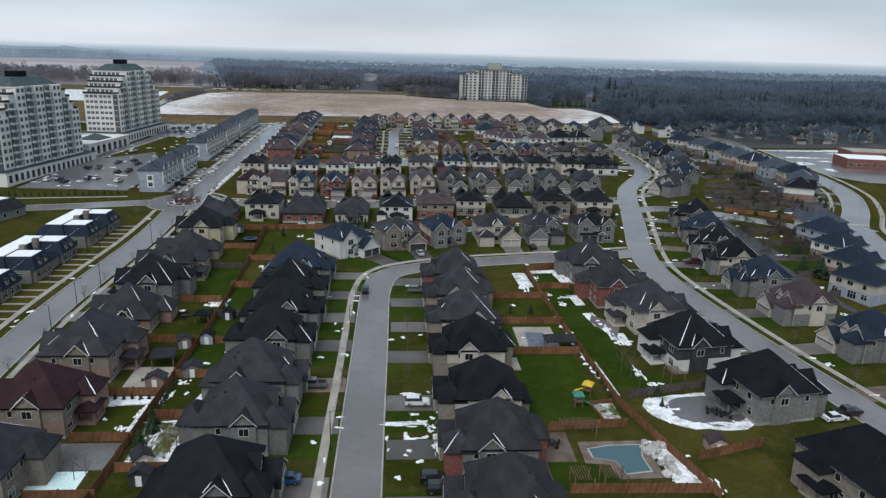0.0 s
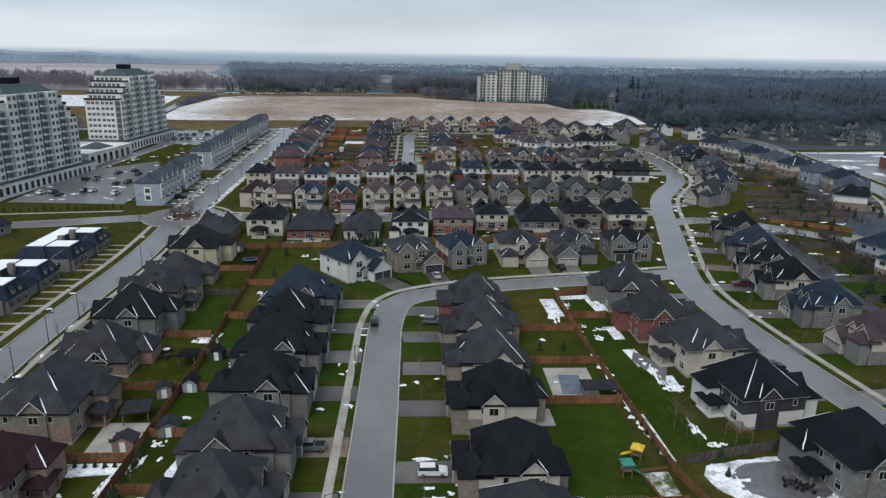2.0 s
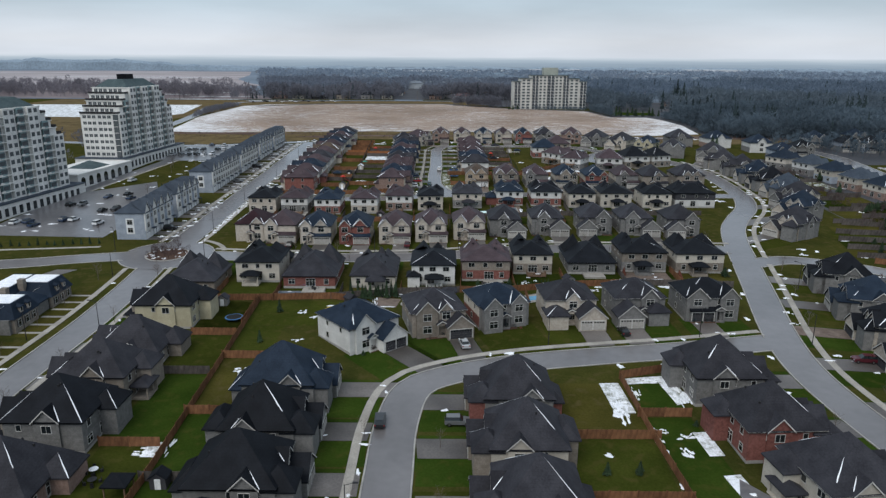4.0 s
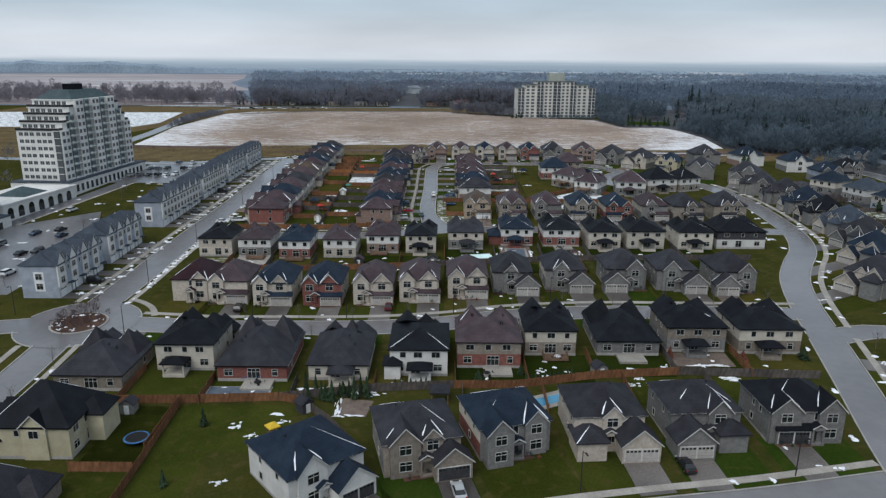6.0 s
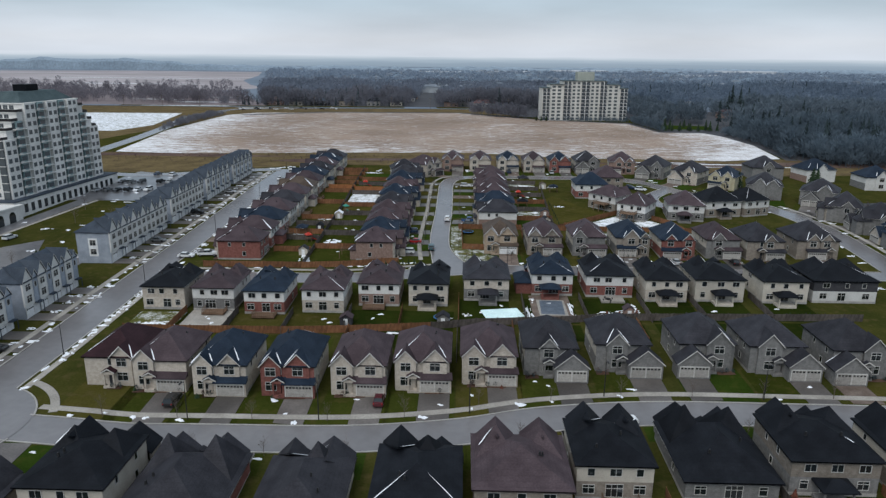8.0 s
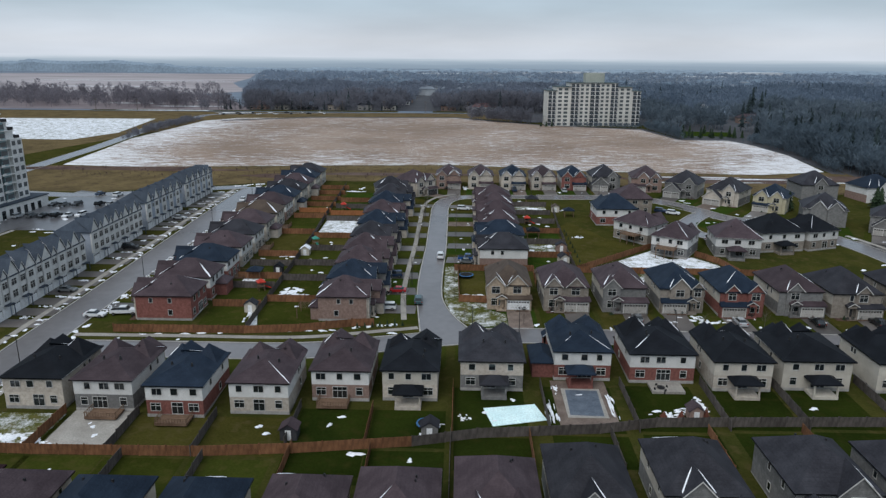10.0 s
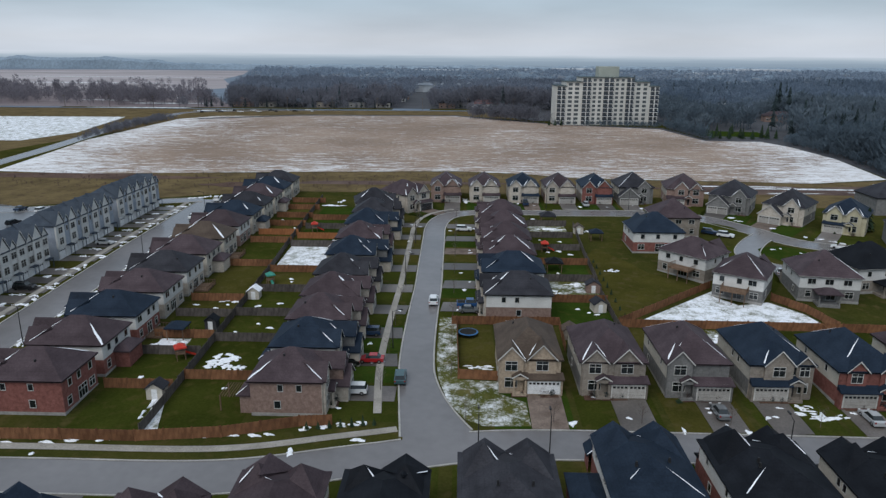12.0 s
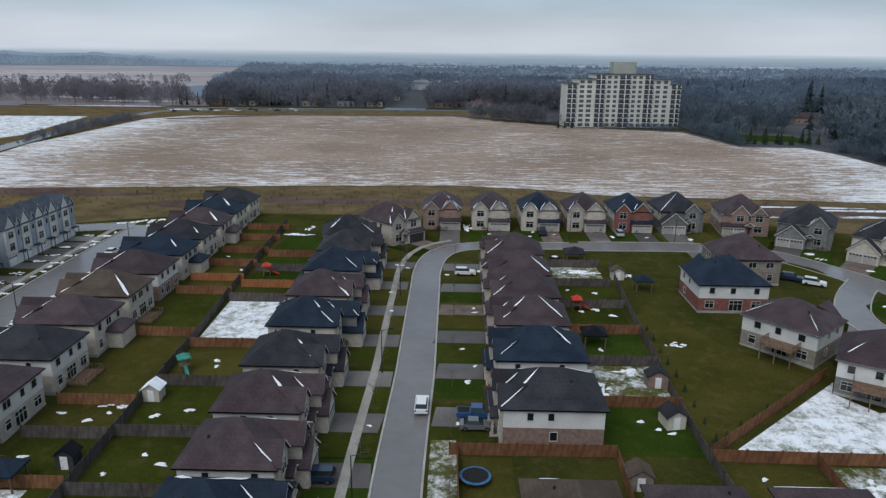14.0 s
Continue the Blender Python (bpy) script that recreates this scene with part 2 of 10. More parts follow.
WALL = {
    "cream": courses(paint("siding_cream", (0.3910, 0.3588, 0.3082), (0.4830, 0.4462, 0.3852), 0.4, 14, vary=0.10), 0.2, 0.14),
    "white": courses(paint("siding_white", (0.4800, 0.4740, 0.4560), (0.5700, 0.5640, 0.5460), 0.4, 14, vary=0.08), 0.2, 0.12),
    "stone": courses(paint("stone_beige", (0.1742, 0.1513, 0.1275), (0.2338, 0.2040, 0.1734), 1.4, 5, bump=0.5, vary=0.14, grit=0.16), 0.32, 0.16),
    "sand": courses(paint("stone_sand", (0.3562, 0.3150, 0.2687), (0.4500, 0.4025, 0.3475), 1.4, 5, bump=0.5, vary=0.14, grit=0.14), 0.32, 0.14),
    "grey": courses(paint("stone_grey", (0.1353, 0.1328, 0.1296), (0.1820, 0.1788, 0.1738), 1.4, 5, bump=0.5, vary=0.14, grit=0.16), 0.32, 0.16),
    "red": courses(paint("brick_red", (0.150, 0.060, 0.050), (0.215, 0.090, 0.076), 2.0, 9, bump=0.4, vary=0.12), 0.24, 0.16),
    "brick": courses(paint("brick_brown", (0.185, 0.125, 0.104), (0.260, 0.182, 0.153), 2.0, 9, bump=0.4, vary=0.1), 0.24, 0.16),
    "tan": courses(paint("stone_tan", (0.27, 0.21, 0.155), (0.38, 0.305, 0.23), 2.0, 7, bump=0.5, vary=0.05), 0.32, 0.16),
    "dark": courses(paint("siding_dark", (0.036, 0.036, 0.041), (0.052, 0.052, 0.057), 0.6, 14, vary=0.1), 0.2, 0.2),
    "blue": courses(paint("siding_blue_grey", (0.2330, 0.2621, 0.3058), (0.3087, 0.3422, 0.3931), 0.5, 14, vary=0.08), 0.2, 0.15),
    "yellow": courses(paint("siding_yellow", (0.36, 0.325, 0.225), (0.43, 0.39, 0.275), 0.5, 14, vary=0.05), 0.2, 0.12),
    "tower": paint("precast_concrete", (0.5375, 0.5312, 0.5125), (0.6500, 0.6375, 0.6125), 0.12, 3, vary=0.05),
    "pier": paint("cream_precast", (0.47, 0.455, 0.42), (0.55, 0.535, 0.495), 0.12, 3, vary=0.03),
    "green": paint("tinted_panel", (0.17, 0.25, 0.26), (0.25, 0.33, 0.34), 0.3, 3, rough=0.3, vary=0.05),
}
ASPHALT = paint("asphalt_road", (0.1122, 0.1042, 0.1053), (0.1496, 0.1400, 0.1422), 0.05, 0.6, rough=0.24, bump=0.0, vary=0.0, spec=0.65, grit=0.06)
DRIVE = paint("asphalt_driveway", (0.066, 0.058, 0.054), (0.112, 0.100, 0.093), 0.15, 3, rough=0.42, bump=0.1, vary=0.35, spec=0.35)
PAVER = paint("paver_brown", (0.10, 0.075, 0.062), (0.16, 0.125, 0.105), 0.5, 5, bump=0.3, vary=0.15)
LOT = paint("wet_parking_asphalt", (0.085, 0.082, 0.087), (0.15, 0.145, 0.15), 0.05, 1, rough=0.28, bump=0.05, vary=0, spec=0.5)
CONCRETE = paint("concrete_walk", (0.235, 0.218, 0.195), (0.315, 0.295, 0.265), 0.3, 5, bump=0.1, vary=0.06)
KERB = paint("kerb_concrete", (0.25, 0.24, 0.225), (0.33, 0.32, 0.30), 0.3, 5, bump=0.1, vary=0.06)
LAWN = {
    "green": grass("lawn_green", (0.0252, 0.0319, 0.0062), (0.0375, 0.0440, 0.0086), 0.14, (0.0538, 0.0484, 0.0142)),
    "vivid": grass("lawn_vivid", (0.0187, 0.0352, 0.0057), (0.0292, 0.0478, 0.0081), 0.12, (0.0440, 0.0473, 0.0111)),
    # A darkened lawn copy: the view's dimmer corner is put into its colour.
    "deep": grass("lawn_darkened", (0.0120, 0.0190, 0.0036), (0.0195, 0.0275, 0.0050), 0.12, (0.0270, 0.0270, 0.0070)),
    "olive": grass("lawn_olive", (0.0399, 0.0383, 0.0095), (0.0588, 0.0525, 0.0135), 0.12, (0.0735, 0.0588, 0.0243)),
    "snowy": grass("lawn_snowy", (0.055, 0.062, 0.016), (0.085, 0.085, 0.024), 0.1, (0.12, 0.10, 0.04), snow=0.10),
    "white": grass("lawn_under_snow", (0.055, 0.062, 0.016), (0.085, 0.085, 0.024), 0.1, (0.12, 0.10, 0.04), snow=0.20),
}
TURF = grass("town_turf", (0.030, 0.034, 0.009), (0.047, 0.046, 0.012), 0.0, (0.070, 0.056, 0.022))
ROUGH = grass("rough_meadow", (0.088, 0.067, 0.036), (0.135, 0.102, 0.052), 0.0, (0.062, 0.042, 0.034))
FIELD = field_material()
PLOUGH = paint("dark_soil", (0.055, 0.030, 0.022), (0.10, 0.06, 0.042), 0.1, 2, bump=0.5, vary=0.1)
RUST_EARTH = paint("russet_weeds", (0.060, 0.036, 0.030), (0.105, 0.070, 0.056), 0.15, 1.6, bump=0.5, vary=0)
SNOW = paint("old_snow", (0.66, 0.68, 0.72), (0.80, 0.81, 0.84), 0.8, 6, rough=0.7, bump=0.3, vary=0.03)
FENCE = {
    "wood": paint("fence_cedar", (0.120, 0.056, 0.029), (0.200, 0.098, 0.050), 1.2, 16, vary=0.22, stretch=(6, 6, 0.6)),
    "grey": paint("fence_weathered", (0.060, 0.052, 0.048), (0.105, 0.092, 0.084), 1.2, 16, vary=0.2, stretch=(6, 6, 0.6)),
    "new": paint("fence_new_cedar", (0.24, 0.095, 0.04), (0.32, 0.135, 0.058), 1.2, 16, vary=0.1, stretch=(6, 6, 0.6)),
}
TIMBER = paint("deck_timber", (0.12, 0.075, 0.05), (0.19, 0.125, 0.085), 1.0, 12, vary=0.2, stretch=(1, 8, 1))
TRIM = paint("trim_paint", (0.4140, 0.4025, 0.3795), (0.5175, 0.5060, 0.4830), 1, 9, vary=0.1)
GARAGE = {"pale": paint("garage_door_pale", (0.29, 0.275, 0.255), (0.36, 0.345, 0.32), 1, 9, vary=0.2),
          "dark": paint("garage_door_dark", (0.035, 0.035, 0.038), (0.05, 0.05, 0.055), 1, 9, vary=0.1),
          "white": paint("garage_door_white", (0.58, 0.585, 0.59), (0.68, 0.685, 0.69), 1, 9, vary=0.05)}
FOUND = paint("foundation_concrete", (0.25, 0.24, 0.23), (0.33, 0.32, 0.30), 0.8, 6, vary=0.1)
# Base colour lightened to stand in for reflected sky and haze.
TOWER_GLASS = shiny("apartment_glass", (0.075, 0.085, 0.092), 0.22, 0, 0.6)
GLASS = shiny("window_glass", (0.012, 0.016, 0.018), 0.06, 0, 0.6)
METAL = paint("dark_metal", (0.03, 0.03, 0.032), (0.05, 0.05, 0.052), 2, 12, rough=0.5, vary=0.1, metal=0.6)
TYRE = paint("tyre_rubber", (0.012, 0.012, 0.012), (0.02, 0.02, 0.02), 3, 20, vary=0)
RIM = shiny("wheel_alloy", (0.35, 0.35, 0.36), 0.35, 0.9)
LAMP_GLASS = shiny("headlight_glass", (0.55, 0.56, 0.56), 0.15)
TAIL = shiny("tail_light_red", (0.22, 0.01, 0.01), 0.2)
BARK = paint("bare_bark", (0.085, 0.068, 0.060), (0.14, 0.115, 0.10), 1, 9, vary=0.2)
NEEDLE = paint("evergreen_needles", (0.014, 0.028, 0.014), (0.032, 0.052, 0.024), 1.2, 8, vary=0.25)
RUST = paint("russet_shrub", (0.10, 0.035, 0.025), (0.16, 0.06, 0.04), 1.2, 8, vary=0.25)
WATER = shiny("pool_water", (0.05, 0.22, 0.36), 0.05)
COVER = paint("pool_cover", (0.075, 0.092, 0.118), (0.11, 0.13, 0.16), 0.7, 5, rough=0.6, vary=0.1)
TEAL = shiny("dark_pool_water", (0.035, 0.085, 0.105), 0.05)
ICE = paint("rink_ice", (0.60, 0.78, 0.78), (0.70, 0.87, 0.86), 0.4, 4, rough=0.25, vary=0.03)
ROCK = paint("landscape_rock", (0.28, 0.27, 0.26), (0.45, 0.44, 0.42), 1.4, 6, bump=0.6, vary=0.2)

# ---------------------------------------------------------------- geometry helpers
KNOTS = ((-400, -2.5), (60, -2.5), (150, 0), (280, 4.3), (370, 7.3), (440, 9.6), (640, 13), (1000, 15), (6000, 15))
KY, KZ = [k[0] for k in KNOTS], [k[1] for k in KNOTS]


def land(y):
    """Height of the ground, which rises gently to the north."""
    return float(np.interp(y, KY, KZ))


class Geo:
    """Collects corners and faces for one mesh."""

    def __init__(self):
        self.v, self.f, self.m = [], [], []

    def face(self, pts, slot=0):
        k = len(self.v)
        self.v += [tuple(p) for p in pts]
        self.f.append(tuple(range(k, k + len(pts))))
        self.m.append(slot)

    def box(self, x0, y0, z0, x1, y1, z1, slot=0):
        k = len(self.v)
        self.v += [(x0, y0, z0), (x1, y0, z0), (x1, y1, z0), (x0, y1, z0), (x0, y0, z1), (x1, y0, z1), (x1, y1, z1), (x0, y1, z1)]
        self.f += [tuple(k + i for i in q) for q in ((3, 2, 1, 0), (4, 5, 6, 7), (0, 1, 5, 4), (1, 2, 6, 5), (2, 3, 7, 6), (3, 0, 4, 7))]
        self.m += [slot] * 6

    def prism(self, ring, z0, z1, slot=0, top=None):
        """An upright prism over a ring of (x, y); top: a second ring at z1, for a taper."""
        k, n = len(self.v), len(ring)
        up = top or ring
        self.v += [(x, y, z0) for x, y in ring] + [(x, y, z1) for x, y in up]
        self.f += [tuple(range(k + n - 1, k - 1, -1)), tuple(range(k + n, k + 2 * n))]
        self.f += [(k + i, k + (i + 1) % n, k + n + (i + 1) % n, k + n + i) for i in range(n)]
        self.m += [slot] * (n + 2)

    def tube(self, a, b, r0, r1, n=5, slot=0):
        a, b = Vector(a), Vector(b)
        w = (b - a).normalized()
        s = w.orthogonal().normalized()
        u = w.cross(s)
        k = len(self.v)
        for p, r in ((a, r0), (b, r1)):
            self.v += [tuple(p + (s * math.cos(6.2832 * i / n) + u * math.sin(6.2832 * i / n)) * r) for i in range(n)]
        self.f += [(k + i, k + (i + 1) % n, k + n + (i + 1) % n, k + n + i) for i in range(n)]
        self.f.append(tuple(range(k + n, k + 2 * n)))
        self.m += [slot] * (n + 1)

    def hip(self, x0, y0, x1, y1, ze, p, slot=0, thick=0.22):
        """A hip roof over a rectangle, with fascia and soffit. Gives the height of its ridge."""
        a, b = x1 - x0, y1 - y0
        r = min(a, b) / 2
        zr = ze + p * r
        if a >= b:
            r1, r2 = (x0 + r, (y0 + y1) / 2, zr), (x1 - r, (y0 + y1) / 2, zr)
        else:
            r1, r2 = ((x0 + x1) / 2, y0 + r, zr), ((x0 + x1) / 2, y1 - r, zr)
        c = [(x0, y0, ze), (x1, y0, ze), (x1, y1, ze), (x0, y1, ze)]
        if a >= b:
            sides = ([c[0], c[1], r2, r1], [c[1], c[2], r2], [c[2], c[3], r1, r2], [c[3], c[0], r1])
        else:
            sides = ([c[0], c[1], r1], [c[1], c[2], r2, r1], [c[2], c[3], r2], [c[3], c[0], r1, r2])
        for s in sides:
            s2 = []
            for q in s:
                if not s2 or (Vector(q) - Vector(s2[-1])).length > 1e-4:
                    s2.append(q)
            self.face(s2, slot)
        low = [(x, y, ze - thick) for x, y, _ in c]
        for i in range(4):
            self.face([low[i], low[(i + 1) % 4], c[(i + 1) % 4], c[i]], slot)
        self.face(low[::-1], slot)
        return zr

    def gable(self, xc, hw, yf, ye, ys, ze, p, slot=0):
        """A front gable's roof: its front edge at yf, its eaves meeting the main slope at ye, its ridge at ys. The next slot takes the bargeboards."""
        zr, t = ze + p * hw, 0.24
        for s in (-1, 1):
            q = [(xc + s * hw, yf, ze), (xc, yf, zr), (xc, ys, zr), (xc + s * hw, ye, ze)]
            if s > 0:
                q.reverse()
            self.face(q, slot)
            self.face([(x, y, z - t) for x, y, z in reversed(q)], slot)
            self.face([(xc + s * hw, yf, ze), (xc + s * hw, ye, ze), (xc + s * hw, ye, ze - t), (xc + s * hw, yf, ze - t)], slot)
            self.face([(xc + s * hw, yf, ze), (xc, yf, zr), (xc, yf, zr - t), (xc + s * hw, yf, ze - t)], slot + 1)
        return zr

    def strip(self, a, b, wide, slot=0, lift=0.05):
        a, b = Vector(a), Vector(b)
        s = (b - a).cross(Vector((0, 0, 1)))
        if s.length < 1e-6:
            return
        s = s.normalized() * wide * 0.27
        up = Vector((0, 0, lift))
        bend = s * (0.5 * math.sin(17 * a.x + 5 * a.y))
        p, q, r = a.lerp(b, 0.22) + bend, a.lerp(b, 0.5) - bend * 0.4, a.lerp(b, 0.78) + bend * 0.5
        self.face([a - s * 0.5 + up, p - s + up, p + s + up, a + s * 0.6 + up], slot)
        self.face([p - s + up, q - s * 0.8 + up, q + s * 0.9 + up, p + s + up], slot)
        self.face([q - s * 0.8 + up, r - s * 0.4 + up, r + s * 0.5 + up, q + s * 0.9 + up], slot)
        self.face([r - s * 0.4 + up, b + up, r + s * 0.5 + up], slot)

    def mesh(self, name, *mats):
        me = bpy.data.meshes.new(name)
        seen, index = {}, []
        for p in self.v:
            index.append(seen.setdefault((round(p[0], 4), round(p[1], 4), round(p[2], 4)), len(seen)))
        faces, slots = [], []
        for f, k in zip(self.f, self.m):
            q = list(dict.fromkeys(index[i] for i in f))
            if len(q) > 2:
                faces.append(q)
                slots.append(k)
        me.from_pydata(list(seen), [], faces)
        for m in mats:
            me.materials.append(m)
        if len(mats) > 1:
            me.polygons.foreach_set("material_index", slots)
        me.update()
        return me


def part(name, geo, mats, parent=None, label="", at=None):
    """Links a collected mesh, or a ready mesh, as one object under a thing or a part."""
    if isinstance(geo, Geo):
        if not geo.f:
            return None
        geo = geo.mesh(name, *(mats if isinstance(mats, (tuple, list)) else (mats,)))
    ob = new(name, geo)
    if parent:
        ob.parent = parent
    if at is not None:
        ob.matrix_basis = at
    if label:
        tagged(ob, label)
    return ob


def thing(name, label, category, at, group="", kind=""):
    ob = new(name)
    ob.empty_display_size = 0.5
    ob.matrix_basis = at
    return tagged(ob, label, category, group, kind)


def smooth_line(pts, step=3.0):
    """A smooth line through the points, as evenly spaced points."""
    p = [Vector((x, y, 0)) for x, y in pts]
    p = [2 * p[0] - p[1]] + p + [2 * p[-1] - p[-2]]
    res = []
    for i in range(1, len(p) - 2):
        n = max(1, int((p[i + 1] - p[i]).length / step))
        for j in range(n):
            u = j / n
            q = 0.5 * ((2 * p[i]) + (p[i + 1] - p[i - 1]) * u + (2 * p[i - 1] - 5 * p[i] + 4 * p[i + 1] - p[i + 2]) * u * u
                       + (3 * p[i] - p[i - 1] - 3 * p[i + 1] + p[i + 2]) * u ** 3)
            res.append((q.x, q.y))
    res.append((p[-2].x, p[-2].y))
    return res


def sideways(line):
    """The unit normal to the left of the line at each of its points."""
    res = []
    for i in range(len(line)):
        a, b = line[max(0, i - 1)], line[min(len(line) - 1, i + 1)]
        d = math.hypot(b[0] - a[0], b[1] - a[1]) or 1
        res.append((-(b[1] - a[1]) / d, (b[0] - a[0]) / d))
    return res


def ribbon(geo, line, left, right, up, skip=None, tall=0.0):
    """A strip that lies on the land along a line, between two offsets; tall gives it upright sides."""
    nor = sideways(line)
    for i in range(len(line) - 1):
        q = []
        for j in (i, i + 1):
            for o in (left, right):
                x, y = line[j][0] + nor[j][0] * o, line[j][1] + nor[j][1] * o
                q.append((x, y, land(y) + up))
        if skip and skip(sum(p[0] for p in q) / 4, sum(p[1] for p in q) / 4):
            continue
        a, b, c, d = q
        geo.face([a, b, d, c])
        if tall:
            for s, e in ((a, c), (d, b), (b, a), (c, d)):
                geo.face([s, e, (e[0], e[1], e[2] - tall), (s[0], s[1], s[2] - tall)])


def plot(name, pts, up, mat, label="", category="", kind="structure", parent=None, tall=0.0):
    """A flat piece of ground that follows the land, over any outline."""
    bm = bmesh.new()
    bm.faces.new([bm.verts.new((x, y, 0)) for x, y in pts])
    for ky in KY[1:-1]:
        bmesh.ops.bisect_plane(bm, geom=bm.verts[:] + bm.edges[:] + bm.faces[:], plane_co=(0, ky, 0), plane_no=(0, 1, 0))
    bm.normal_update()
    for f in bm.faces:
        if f.normal.z < 0:
            f.normal_flip()
    bmesh.ops.triangulate(bm, faces=bm.faces[:])
    if tall:
        rim = bmesh.ops.extrude_face_region(bm, geom=bm.faces[:])["geom"]
        for v in rim:
            if isinstance(v, bmesh.types.BMVert):
                v.co.z += tall
    for v in bm.verts:
        v.co.z += land(v.co.y) + up
    me = bpy.data.meshes.new(name)
    bm.to_mesh(me)
    bm.free()
    me.materials.append(mat)
    ob = new(name, me)
    if parent:
        ob.parent = parent
    return tagged(ob, label, category, kind=kind)


def rect(x0, y0, x1, y1, turn=0.0):
    cx, cy, c, s = (x0 + x1) / 2, (y0 + y1) / 2, math.cos(radians(turn)), math.sin(radians(turn))
    return [(cx + (x - cx) * c - (y - cy) * s, cy + (x - cx) * s + (y - cy) * c) for x, y in ((x0, y0), (x1, y0), (x1, y1), (x0, y1))]


def blob(cx, cy, rx, ry, seed, n=22, rough=0.35):
    rnd = random.Random(seed)
    ph = [rnd.uniform(0, 6.28) for _ in range(4)]
    res = []
    for i in range(n):
        a = 6.2832 * i / n
        r = 1 + rough * (0.5 * math.sin(2 * a + ph[0]) + 0.35 * math.sin(3 * a + ph[1]) + 0.3 * math.sin(5 * a + ph[2]) + 0.25 * rnd.uniform(-1, 1))
        res.append((cx + rx * r * math.cos(a), cy + ry * r * math.sin(a)))
    return res


# ---------------------------------------------------------------- ground and roads
def ground_sheet():
    g = Geo()
    xs = [-4700, -2500, -1200, -600, -300, 0, 300, 600, 1200, 2500, 4700]
    ys = [-600, -100] + KY[1:-1] + [1500, 2500, 4900]
    for i in range(len(xs) - 1):
        for j in range(len(ys) - 1):
            g.face([(xs[a], ys[b], land(ys[b])) for a, b in ((i, j), (i + 1, j), (i + 1, j + 1), (i, j + 1))])
    tagged(part("ground", g, TURF), "patchy olive winter turf over gently rising land", "ground", kind="structure")


ground_sheet()
PALE = paint("snow_dusted_stubble", (0.235, 0.205, 0.21), (0.34, 0.31, 0.315), 0.008, 0.05, bump=0, vary=0, stretch=(0.25, 1, 1))
SCRUB = paint("mauve_scrub", (0.145, 0.118, 0.122), (0.20, 0.168, 0.172), 0.02, 0.2, bump=0, vary=0, stretch=(0.5, 1, 1))
# Blue-grey haze is put into the far ground's own colour.
FAR_LAND = paint("hazed_country", (0.110, 0.142, 0.182), (0.150, 0.182, 0.225), 0.004, 0.05, bump=0, vary=0, stretch=(0.4, 1, 1))
plot("ground", [(-4600, 850), (4600, 850), (4600, 4800), (-4600, 4800)], 0.3, FAR_LAND, "winter countryside beyond the woods, greyed for haze", "ground")
plot("field", [(-187, 546), (-150, 542), (-93, 548), (-55, 552), (4, 557), (33, 552), (53, 544), (145, 538), (180, 548), (186, 600), (182, 640), (176, 662), (145, 664), (136, 724), (71, 748), (1, 806), (-116, 799), (-177, 790), (-196, 763), (-197.5, 697), (-198.5, 642), (-193, 599)],
     0.06, FIELD, "brown stubble field streaked with old snow", "field")
plot("meadow", [(-420, 514), (-250, 497), (-168, 485), (-138, 483), (-104, 496), (-84, 504), (-60, 512), (10, 512), (90, 508), (120, 495), (160, 495), (240, 505), (240, 540), (180, 546), (145, 537), (53, 543), (33, 551), (4, 556), (-55, 551), (-93, 547), (-232, 543), (-420, 560)],
     0.05, ROUGH, "rough brown meadow grass beside the stubble field", "meadow")
plot("soil_bank", blob(-150, 537, 50, 6.5, 3), 0.09, PLOUGH, "strip of dark bare soil in the meadow", "soil")
plot("snow_field", [(-420, 640), (-232, 636), (-222, 675), (-240, 776), (-420, 768)], 0.07, LAWN["white"], "snow-covered building lot beyond the field", "field")
plot("field", [(-1500, 1090), (-500, 1030), (-330, 1120), (-290, 1215), (-345, 1330), (-416, 1520), (-470, 1810), (-560, 2160), (-966, 2180), (-1700, 1900)], 0.5, PALE, "pale snow-dusted stubble field beyond the scrub", "field")
plot("meadow", [(-1500, 850), (-330, 862), (-190, 866), (-250, 1000), (-330, 1118), (-500, 1028), (-1500, 1088)], 0.42, SCRUB, "mauve winter scrub beyond the far road", "scrub")
for i, a in enumerate(((-560, 1330, 110, 9), (-640, 1600, 170, 12), (-270, 985, 26, 4), (-330, 940, 34, 4), (-262, 905, 40, 5))):
    plot("snow_bank", blob(*a, 50 + i), 0.56 + 0.01 * i, LAWN["white"], "drift of old snow on a far field", "snow")

